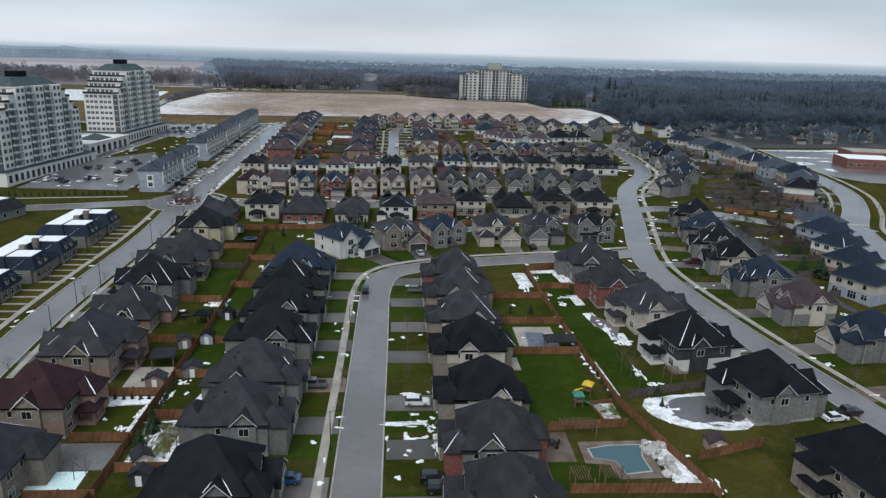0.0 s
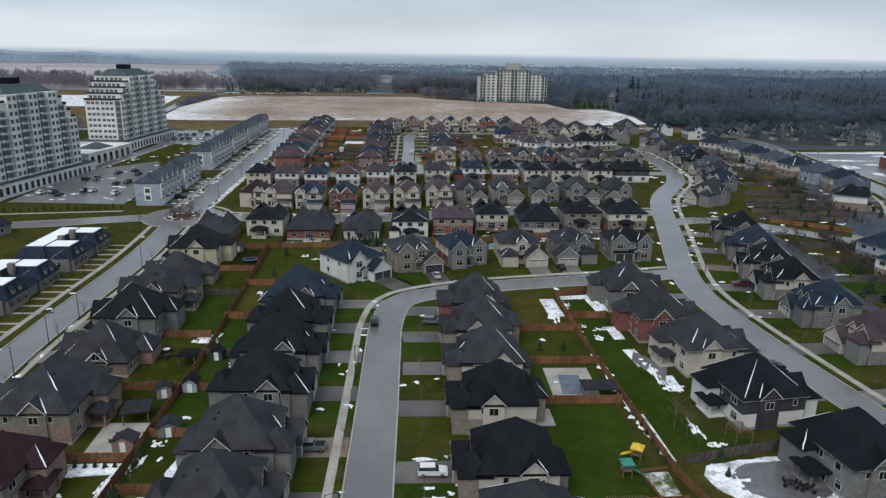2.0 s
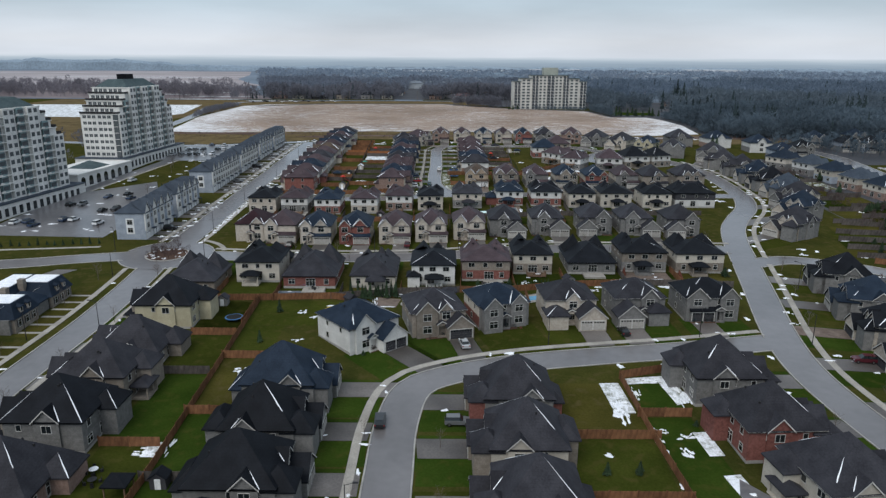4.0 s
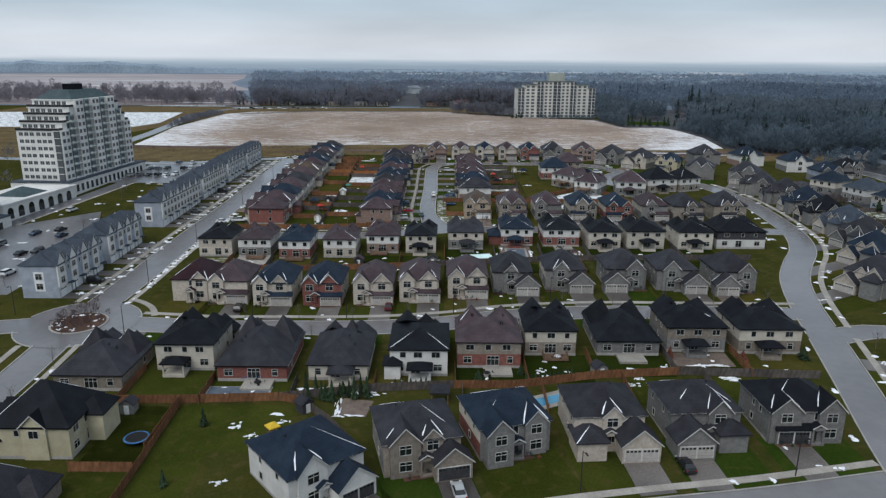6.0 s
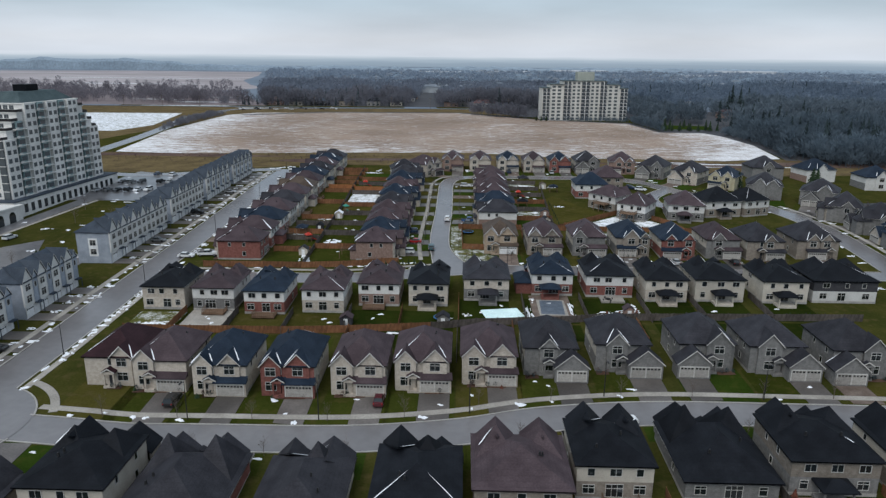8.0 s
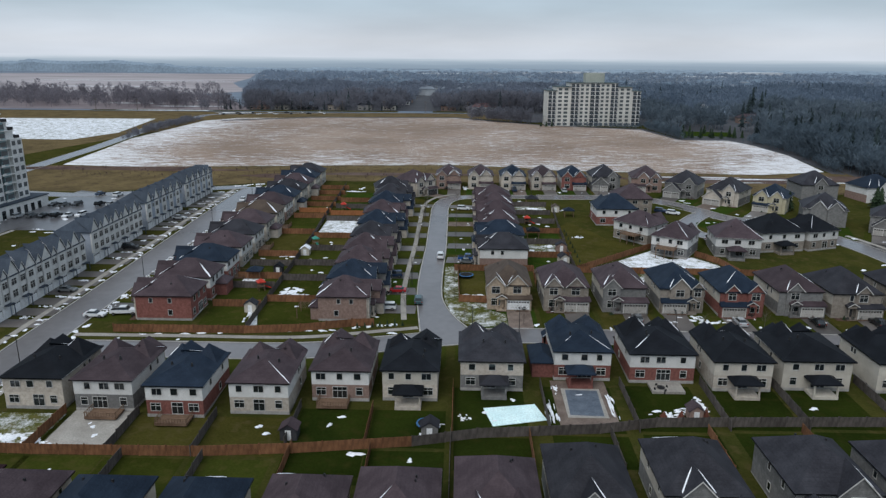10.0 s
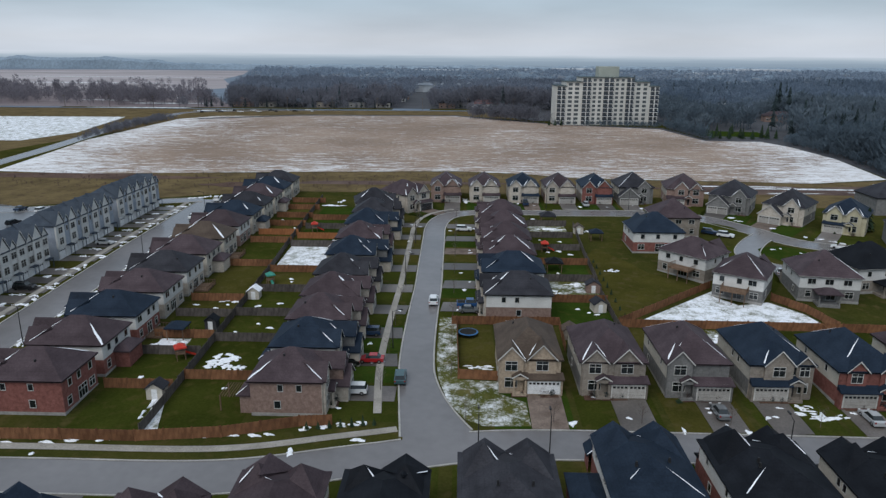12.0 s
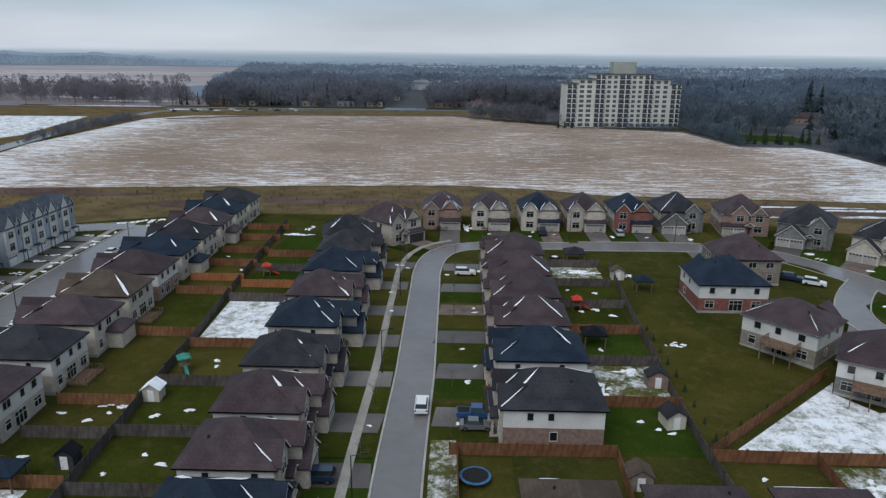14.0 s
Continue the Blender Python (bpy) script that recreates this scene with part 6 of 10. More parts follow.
    # windows of the south end
    for a, b, z0, z1 in floors:
        for k in range(6):
            xx = -wide + 1.1 + k * (wide - 4.0) / 6 + (0.5 if k > 2 else 0)
            panes.box(xx, a - 0.06, z0 + 0.8, xx + 0.8, a, z0 + 2.2)
            panes.box(xx + 0.9, a - 0.06, z0 + 0.8, xx + 1.7, a, z0 + 2.2)
    for name, gg, m, lab in (("balcony_glass", glass, TOWER_GLASS, "dark balcony glazing"), ("balcony", slabs, WALL["tower"], "stacked pale balconies"), ("window_grid", panes, TOWER_GLASS, "rows of dark windows")):
        tagged(part(name, gg, m, tt, lab), kind="stuff")
    a, b, _, z = floors[-1]
    g = Geo()
    g.prism([(-wide + 1, a + 1), (-1, a + 1), (-1, b - 1), (-wide + 1, b - 1)], z, z + 3.6, top=[(-wide + 5, a + 6), (-5, a + 6), (-5, b - 6), (-wide + 5, b - 6)])
    part("mansard_roof", g, COPPER, tt, "green-grey mansard roof")
    g = Geo()
    g.box(-wide + 6.5, (a + b) / 2 - 4, z + 3.6, -6.5, (a + b) / 2 + 3, z + 6.0)
    part("plant_room", g, ROOF["black"], tt, "dark rooftop plant room")


tower(-152.4, 399.4, 56, -4, "stepped pale concrete apartment tower with green bays on a podium")
tower(-159.1, 291.2, 56, -8, "stepped pale concrete apartment tower with green bays on a podium")
def link_building():
    """The low entrance wing between the towers, with tall dark arches and a hipped pavilion roof."""
    t = thing("entrance_wing", "low pale entrance wing with dark arches between the apartment towers", "building", pose(-149.5, 366, land(380), 0, 0, -6))
    g = Geo()
    g.box(-20, -12, -3, 0, 30, 5.2)
    g.box(-20.4, -12.4, 5.2, 0.4, 30.4, 5.8)
    part("wall", g, WALL["tower"], t)
    for k in range(7):
        y, r = -8.5 + 5.6 * k, 1.5
        g = Geo()
        ring = [(y - r, 0), (y + r, 0)] + [(y + r * math.cos(q), 2.6 + r * math.sin(q)) for q in np.linspace(0, 3.1416, 9)]
        g.face([(0.06, a, b) for a, b in ring])
        for (a, b), (c, d) in zip(ring, ring[1:] + ring[:1]):
            g.face([(0.06, a, b), (0.0, a, b), (0.0, c, d), (0.06, c, d)])
        part("arch", g, GLASS, t, "dark glazed arch")
    g = Geo()
    g.hip(-14, 2, -2, 16, 5.8, 0.45)
    part("roof", g, COPPER, t, "green-grey hipped roof")


link_building()


def slab_block():
    """The wide eleven-storey block beyond the field."""
    x0, x1, y, base, fl = 71, 141.5, 747, land(747), 2.85
    tt = thing("apartment_block", "wide cream apartment block with stacked balconies beyond the field", "apartment block", pose(x0, y, base, 0, 0, 4))
    long = x1 - x0
    spans = ((0, 6.5, 9), (6.5, 17, 10), (17, 52.5, 11), (52.5, 63.5, 10), (63.5, long, 9))
    panes, dark = Geo(), Geo()
    for a, b, n in spans:
        g = Geo()
        g.box(a, 0, -3, b, 17, n * fl)
        g.box(a - 0.2, -0.3, n * fl, b + 0.2, 17.3, n * fl + 0.3)
        part("wall", g, WALL["pier"], tt)
        g = Geo()
        g.box(a - 0.6, -0.9, n * fl + 0.3, b + 0.6, 17.5, n * fl + 0.62)
        part("cornice", g, COPPER, tt, "dark projecting roof edge")
    for c, wide, n, kind in ((3.2, 5.5, 9, 1), (9.3, 3.2, 10, 0), (13.8, 3.4, 10, 0), (20.4, 5.6, 11, 1), (25.8, 2.6, 11, 0), (29.6, 2.6, 11, 0), (35.4, 6.6, 11, 1), (41.2, 2.6, 11, 0), (45.0, 2.6, 11, 0),
                             (50.2, 5.2, 11, 1), (56, 3, 10, 0), (60.6, 3, 10, 0), (67.2, 5.6, 9, 1)):
        for i in range(n):
            z = i * fl
            if kind:
                dark.box(c - wide / 2 + 0.1, -0.05, z + 0.2, c + wide / 2 - 0.1, 0, z + fl - 0.1)
                slab = Geo()
                slab.box(c - wide / 2, -1.6, z - 0.06, c + wide / 2, 0, z + 0.2)
                slab.box(c - 0.2, -1.6, z + 0.2, c + 0.2, 0, z + fl - 0.06)
                balcony = part("balcony", slab, WALL["tower"], tt)
                rail = Geo()
                rail.box(c - wide / 2, -1.6, z + 0.3, c - 0.25, -1.54, z + 1.1)
                rail.box(c + 0.25, -1.6, z + 0.3, c + wide / 2, -1.54, z + 1.1)
                part("railing", rail, ROOF["slate"], balcony, "slate-grey railing")
            else:
                panes.box(c - wide / 2 + 0.25, -0.05, z + 0.55, c + wide / 2 - 0.25, 0, z + 2.3)
    for name, gg, m, lab in (("balcony_glass", dark, TOWER_GLASS, "dark balcony doors"), ("window_grid", panes, TOWER_GLASS, "rows of dark windows")):
        tagged(part(name, gg, m, tt, lab), kind="stuff")
    g = Geo()
    g.box(29, 4, 11 * fl, 43, 13, 11 * fl + 7.5)
    part("plant_room", g, PLANT, tt, "green-grey rooftop plant room")


slab_block()


def school():
    tt = thing("school", "low red brick school with snow on its flat roofs", "school", pose(262, 372, land(372), 0, 0, -12))
    for a, b, c, d, h in ((-14, -18, 12, 2, 5), (-4, 2, 26, 22, 6.5), (14, -24, 40, -6, 4.5)):
        g = Geo()
        g.box(a, b, -2, c, d, h)
        part("wall", g, WALL["red"], tt)
        g = Geo()
        g.box(a + 0.4, b + 0.4, h, c - 0.4, d - 0.4, h + 0.15)
        part("roof", g, CONCRETE if a == -4 else SNOW, tt, "pale grey flat roof" if a == -4 else "flat roof under snow")
        for i in range(int((c - a) / 4)):
            window(tt, a + 2 + 4 * i, b, 1.2, 2.4, 1.6, 0, False)


school()
plot("parking", [(224, 334), (233, 321), (256, 317), (330, 345), (330, 426), (228, 417), (223.5, 380)], 0.05, LOT, "wet school parking lot", "parking lot")
plot("lawn", [(210, 290), (219, 312), (226, 318), (258, 313), (330, 340), (330, 250), (230, 240), (188, 250)], 0.04, LAWN["olive"], "olive lawn across the boulevard from the houses", "lawn")
for i, a in enumerate(((262, 414, 30, 2.6), (240, 390, 13, 2.4), (229, 371, 4, 6), (292, 404, 24, 4), (246, 378, 6, 2), (300, 418, 28, 3), (233, 352, 3, 4), (268, 336, 12, 2.4))):
    plot("snow_bank", blob(*a, 80 + i), 0.062 + 0.004 * i, LAWN["white"], "snow ploughed to the side of the school lot", "snow")
walk_path([p for p in LINES["boulevard"] if 225 < p[1] < 420], -9.2, 1.8, "pale concrete pavement along the boulevard")
walk_path([p for p in LINES["boulevard"] if 225 < p[1] < 420], 8.6, 1.5, "pale concrete pavement along the boulevard")
g = Geo()
for k in range(9):
    g.box(168.6 + 1.15 * k, 243.9 - 0.42 * k, land(243) + 0.075, 169.2 + 1.15 * k, 246.4 - 0.42 * k, land(243) + 0.09)
tagged(part("crosswalk", g, TRIM), "worn white crosswalk bars on the boulevard", "crosswalk", kind="stuff")
# the ground between the towers and the terraces
plot("parking", [(-152, 286), (-108, 284), (-107, 330), (-125, 372), (-150, 346)], 0.05, LOT, "wet asphalt parking lot beside the towers", "parking lot")
plot("parking", [(-150, 425), (-112, 425), (-107, 472), (-146, 486)], 0.05, LOT, "wet asphalt parking lot behind the town houses", "parking lot")
plot("access_road", [(-152, 346), (-146, 346), (-136, 430), (-142, 430)], 0.054, LOT, "asphalt access road along the towers", "road")
plot("access_road", [(-107, 330), (-101.5, 330), (-101.5, 480), (-107, 480)], 0.058, LOT, "asphalt lane behind the town houses", "road")
plot("pavement", [(-146, 350), (-144.6, 350), (-134, 428), (-135.6, 428)], 0.05, CONCRETE, "pale path across the grass", "pavement")
plot("pavement", [(-104, 274.5), (-175, 265), (-175, 263.6), (-104, 273)], 0.05, CONCRETE, "pale concrete pavement beside the road", "pavement")
plot("access_road", [(-111, 120), (-114, 120), (-112, 240), (-106, 252), (-100, 252), (-110, 236)], 0.05, DRIVE, "asphalt lane between the bungalows", "road")

# ---------------------------------------------------------------- back gardens: fences and lawns
# between the avenue and the south street
fence("wood", (-43.5, 84), (-42.8, 112), (-42.3, 128), (-41.4, 156), (-41.9, 191), (-42.6, 229))
for y, k in ((95, "wood"), (110.5, "wood"), (125.5, "wood"), (141, "wood"), (155.6, "grey"), (175, "wood"), (197, "wood")):
    fence(k, (-42.2, y), (-33.4, y))
for y, k in ((88.5, "wood"), (103.5, "wood"), (118.5, "wood"), (141.5, "wood"), (164.8, "wood"), (190, "grey"), (208.5, "wood")):
    fence(k, (-52.6, y), (-42.6, y))
for y0, y1, k in ((80, 95, "green"), (95.2, 110.3, "snowy"), (110.7, 125.3, "green"), (125.7, 140.8, "vivid"), (141.2, 155.4, "vivid"), (155.8, 174.8, "vivid"), (175.2, 196.8, "olive"), (197.2, 213.7, "green")):
    yard(-42, y0, -33, y1, k)
for y0, y1, k in ((103.7, 118.3, "green"), (118.7, 141.3, "green"), (141.7, 164.6, "green"), (165, 189.8, "vivid"), (190.2, 208.3, "green"), (208.7, 228.5, "green")):
    yard(-52.4, y0, -42.8, y1, k)
# between the south street and the bending street
fence("wood", (49.3, 86), (42.5, 113), (41.2, 131.5), (40, 149), (39, 167.6), (38.4, 189))
for y, k in ((135.3, "wood"), (151.5, "wood"), (167.8, "wood")):
    fence(k, (23.6, y), (40.3, y))
fence("wood", (38.1, 107.2), (36.8, 114.3), (41.6, 115.0), tall=0.35)
plot("planting_bed", [(38.3, 107.4), (41.4, 107.4), (41.4, 114.4), (37.2, 114.0)], 0.05, LAWN["snowy"], "low timber-edged garden bed with thin snow", "bed")
fence("wood", (27.3, 105.3), (41.6, 106.2))
fence("wood", (50.1, 95.9), (63.1, 99.7))
fence("grey", (44.8, 116.2), (67.4, 121.5))
fence("wood", (38.3, 175), (47.8, 175))
fence("wood", (38.4, 189), (47.8, 192))
fence("wood", (27, 88), (49, 87.5))
for y0, y1, k in ((106, 135.1, "vivid"), (135.5, 151.3, "vivid"), (151.7, 167.6, "green"), (168, 187, "olive")):
    yard(23.4, y0, 38.9, y1, k)
plot("lawn", [(42, 118), (60, 122), (50, 128), (51, 142), (49, 157), (47.5, 174.5), (39.4, 174.5), (40.4, 149), (41.6, 131.5)], 0.012, LAWN["vivid"], "long bright green back lawn", "lawn")
plot("lawn", [(39, 175.6), (47.6, 175.6), (47.6, 189), (39, 188.6)], 0.012, LAWN["vivid"], "bright green back lawn", "lawn")
plot("lawn", [(49, 97), (63, 101), (66, 106), (57, 107), (49, 112), (44, 114.5)], 0.012, LAWN["olive"], "olive back lawn with traces of snow", "lawn")
plot("lawn", [(50, 78), (62, 78), (62.6, 98), (50.6, 95)], 0.012, LAWN["olive"], "mown back lawn with pale stripes", "lawn")
plot("lawn", [(25, 96), (32, 96), (36, 90.5), (36, 88.5), (25, 88.5)], 0.02, LAWN["vivid"], "small bright green lawn beside a pool", "lawn")
# behind the curving street
fence("wood", (-67.5, 229), (-42.7, 229.6), (-24.9, 230.8), (-20.5, 229.5))
fence("grey", (-20.5, 229.5), (-14, 222.5), (-9.5, 216))
fence("grey", (-24.9, 230.8), (-7, 234.5), (8, 236))
fence("wood", (8, 236), (20, 236.2), (36.2, 240.4), (53.7, 242.3))
fence("grey", (53.7, 242.3), (81.5, 241))
for x, a, b, k in ((-54.6, 229.3, 243, "wood"), (-39.5, 229.6, 240, "wood"), (-23, 231, 239, "grey"), (-7.6, 234.6, 241, "wood"), (8.2, 236, 245, "wood"), (22.6, 237, 251, "wood"), (36.4, 240.5, 252, "wood"), (53.2, 242.2, 254, "grey"), (68.2, 241.6, 254, "wood")):
    fence(k, (x, a), (x, b))
for x, a, b, k in ((-43, 214, 229.4, "wood"), (9.5, 226, 235.8, "grey"), (25, 227, 237, "wood"), (41.5, 229, 240.8, "wood"), (58.3, 230, 242, "grey")):
    fence(k, (x, a), (x, b))
for x0, y0, x1, y1, k in ((-54.3, 229.8, -39.8, 243, "green"), (-39.2, 230.4, -23.3, 238, "green"), (-22.7, 232, -7.9, 239, "olive"), (-7.3, 235.5, 7.9, 241, "olive"), (8.5, 236.6, 22.3, 245, "deep"), (22.9, 238.6, 36.1, 251, "deep"),
                          (36.7, 241.2, 52.9, 251, "deep"), (53.5, 242.8, 67.9, 253, "deep"), (68.5, 242.2, 82, 252, "olive"), (-42.7, 214, -21, 229, "green"), (26, 228, 41, 237, "green"), (41.8, 230, 58, 241, "green"), (58.6, 231, 80, 241, "green"), (-53, 208.8, -43.3, 228.6, "green")):
    yard(x0, y0, x1, y1, k)
# between the middle street and the north street
plot("patio", rect(-57, 306.5, -46.6, 317.4), 0.03, CONCRETE, "pale concrete patio behind a house", "patio", tall=0.05)
fence("wood", (-68, 305.2), (-57, 304.9), (-32.5, 305.2), (-18, 306.5), (0, 309))
fence("grey", (0, 309), (10, 311.6), (29.6, 313.6), (39, 315.8), (68.6, 317), (100, 318))
for x, k in ((-58.3, "wood"), (-46, "grey"), (-33, "grey"), (-19.6, "grey"), (-7.4, "wood"), (6, "wood"), (21.6, "grey"), (36, "grey"), (50.7, "grey"), (63.6, "grey"), (79.2, "grey")):
    top = 305 if x < -20 else (308 if x < 5 else 313 + (x - 20) * 0.06)
    fence(k, (x, top + 0.2), (x, top + (12 if x < 5 else 16)))
for x in (-43.2, -31, -18.4, -6.3, 5.8, 18.2, 31.2, 46.8, 62, 76.2):
    top = 305 if x < -20 else (308 if x < 5 else 313 + (x - 20) * 0.06)
    fence("grey" if int(x) % 2 else "wood", (x, 293 if x < 15 else 303), (x, top - 0.2))
yk = ("snowy", "green", "olive", "olive", "deep", "deep", "deep", "deep", "deep", "deep", "deep", "deep")
for x, k in zip((-69, -58, -45.7, -32.7, -19.3, -7.1, 6.3, 21.9, 36.3, 51, 63.9, 79.5), yk):
    top = 305.4 if x < -20 else (308.5 if x < 5 else 313.5 + (x - 20) * 0.06)
    yard(x, top, x + 12, top + (11 if x < 5 else 15), k)
    yard(x, top - 9.5, x + 12, top - 0.9, "deep" if x > -30 else "green")
# west of the close
fence("grey", (-38.4, 351), (-38.4, 384), (-38.6, 425), (-40, 465), (-41, 500))
fence("wood", (-66, 349.2), (-49, 349.4), (-38.3, 349.4), (-26.7, 350.8), (-16.2, 354), (-11.5, 354.5))
for i, (y, k) in enumerate(((367.6, "wood"), (382.3, "grey"), (394.4, "grey"), (408, "grey"), (421, "wood"), (441.6, "grey"), (449.5, "new"), (460, "grey"), (470.5, "wood"))):
    fence(k, (-38.2, y), (-25, y))
for i, (y, k) in enumerate(((364.2, "wood"), (376.5, "grey"), (383.4, "wood"), (393.6, "grey"), (402, "wood"), (425, "wood"), (445, "wood"), (453, "new"), (463, "wood"), (473, "wood"), (484, "wood"), (494, "wood"))):
    fence(k, (-50, y), (-38.8, y))
pk = ("green", "green", "green", "green", "olive", "white", "green", "vivid", "vivid", "vivid")
ys = (351.5, 367.8, 382.5, 394.6, 408.2, 421.2, 441.8, 449.7, 460.2, 470.7)
for a, b, k in zip(ys, ys[1:] + (488,), pk):
    yard(-38.1, a, -25, b - 0.4, k)
nk = ("green", "green", "green", "green", "olive", "olive", "green", "olive", "olive", "green", "olive", "green")
ys = (350.5, 364.4, 376.7, 383.6, 393.8, 402.2, 425.2, 445.2, 453.2, 463.2, 473.2, 484.2)
for a, b, k in zip(ys, ys[1:] + (496,), nk):
    yard(-50, a, -38.8, b - 0.4, k)
# east of the close
fence("wood", (5.5, 391.8), (26.5, 392))
fence("wood", (6.4, 391.8), (6.9, 369.4), (13.4, 368.9))
yard(7.1, 369.6, 13.3, 391.4, "olive")
fence("wood", (26.4, 391), (26, 379.5))
fence("grey", (26.6, 379), (38.5, 379), (37.9, 391))
fence("grey", (37.8, 391), (37.8, 408), (38.5, 420), (38.8, 437), (40.3, 466))
for y, k in ((404.3, "wood"), (417.2, "grey"), (429.3, "wood"), (441.2, "grey"), (453.5, "grey"), (466.5, "grey")):
    fence(k, (25.7, y), (38.4, y))
for (a, b), k in zip(((392.3, 404), (404.5, 417), (417.5, 429), (429.5, 441), (441.5, 453.2), (453.8, 466.2)), ("vivid", "snowy", "vivid", "green", "green", "snowy")):
    yard(25.8, a, 37.7, b, k)
fence("wood", (38, 391.6), (51, 391.4), (66.8, 391.3), (95, 390.5))
fence("wood", (38.3, 392.4), (51, 403.5), (63.6, 414.6))
fence("wood", (74, 407), (78.5, 400), (80.5, 391.3))
for x in (51, 64, 77, 89.6):
    fence("wood", (x, 379.5), (x, 391.2))
for x0, x1, k in ((38.3, 50.7, "olive"), (51.3, 63.7, "snowy"), (64.3, 76.7, "green"), (77.3, 89.3, "green")):
    yard(x0, 379.5, x1, 390.9, k)
plot("lawn", [(38.4, 393), (62.6, 414), (52, 424), (49, 432), (43, 443.5), (39.4, 437), (38.3, 408)], 0.012, LAWN["olive"], "wide olive back lawn without trees", "lawn")
plot("lawn", [(40, 392.2), (79.6, 392), (77.8, 399.6), (73, 406), (66, 404), (62, 409.5), (64, 413)], 0.014, LAWN["white"], "back lawn mostly under snow", "lawn")
plot("lawn", [(3.0, 395), (3.0, 376), (3.6, 369), (5.2, 362), (7.9, 356.8), (10.6, 355.0), (17.6, 355.2), (17.4, 362), (13.4, 364.6), (13.4, 368.6), (6.8, 369.1), (6.3, 395)], 0.02, LAWN["snowy"], "corner plot with thin patchy snow", "lawn")
plot("lawn", blob(92, 440.5, 6.0, 7.6, 8, 22, 0.1), 0.06, LAWN["vivid"], "rounded green island of grass in the court", "lawn")
plot("lawn", blob(83, 465.5, 5.2, 6.6, 9, 22, 0.1), 0.06, LAWN["green"], "small green island of grass", "lawn")

# ragged snow left along beds, fences and patios
for i, pts in enumerate((blob(58.2, 111.5, 10.6, 7.2, 8, 28, 0.16), rect(41.9, 117, 43.4, 131.4, 3), rect(40.5, 133, 41.6, 150, 2), [(-1.2, 107.3), (5.8, 107.7), (6.4, 109.0), (-1.2, 108.5)], [(6.6, 97.4), (8.8, 97.2), (9, 104.6), (7, 104.6)], [(46.6, 179), (49.2, 180), (49, 189.4), (45.4, 189)], [(38.6, 186.6), (48, 188), (48, 190.4), (38.6, 189)],
                       [(-52.4, 114.6), (-43, 115.4), (-42.9, 118.2), (-52.4, 118.2)], [(-45, 104), (-43, 104), (-42.9, 115.6), (-44.4, 115.4)], [(-36, 97), (-33.4, 97), (-33.2, 118), (-35.4, 118)], [(-41.8, 95.4), (-33.2, 95.4), (-33.2, 97), (-41.8, 98)], rect(34.2, 176, 38, 187.2, 3),
                       [(44, 90), (50.2, 88.4), (48.6, 95), (46, 101), (43.2, 102)], rect(51.4, 139.6, 53.6, 146), rect(47.4, 150, 50.2, 158, 8), rect(46.4, 163, 49, 170, 4), rect(-44.8, 161.8, -42.2, 166), [(-38.6, 352), (-36.4, 352), (-40.2, 366), (-41.6, 366)], rect(-48.6, 377, -43, 383))):
    plot("lawn", pts, 0.022 + 0.0004 * i, LAWN["white"], "strip of lawn still under ragged old snow", "lawn")

# ---------------------------------------------------------------- vehicles
PAINTS = {"white": (0.62, 0.63, 0.64), "black": (0.012, 0.012, 0.014), "grey": (0.12, 0.125, 0.13), "silver": (0.36, 0.37, 0.38), "red": (0.30, 0.015, 0.02), "blue": (0.02, 0.07, 0.19),
          "navy": (0.015, 0.03, 0.065), "maroon": (0.07, 0.012, 0.018), "teal": (0.035, 0.075, 0.085)}
CAR_PAINT = {k: shiny("car_paint_" + k, c, 0.22, 0.0, 0.6) for k, c in PAINTS.items()}
CAR_SHAPES = {
    "saloon": (((-2.3, 0.32), (2.3, 0.3), (2.28, 0.62), (1.9, 0.78), (0.95, 0.92), (-1.7, 0.97), (-2.26, 0.88)), ((0.95, 0.9), (0.2, 1.42), (-1.1, 1.44), (-1.75, 0.95)), 0.9),
    "estate_car": (((-2.3, 0.38), (2.3, 0.36), (2.3, 0.8), (2.0, 0.98), (0.95, 1.08), (-2.2, 1.12), (-2.3, 0.9)), ((0.95, 1.06), (0.3, 1.66), (-1.95, 1.66), (-2.24, 1.1)), 0.93),
    "pickup_truck": (((-2.9, 0.5), (2.8, 0.48), (2.8, 0.95), (2.55, 1.15), (1.2, 1.2), (-2.88, 1.2)), ((1.2, 1.18), (0.6, 1.82), (-0.85, 1.85), (-1.0, 1.18)), 0.98),
}
CARS = {}


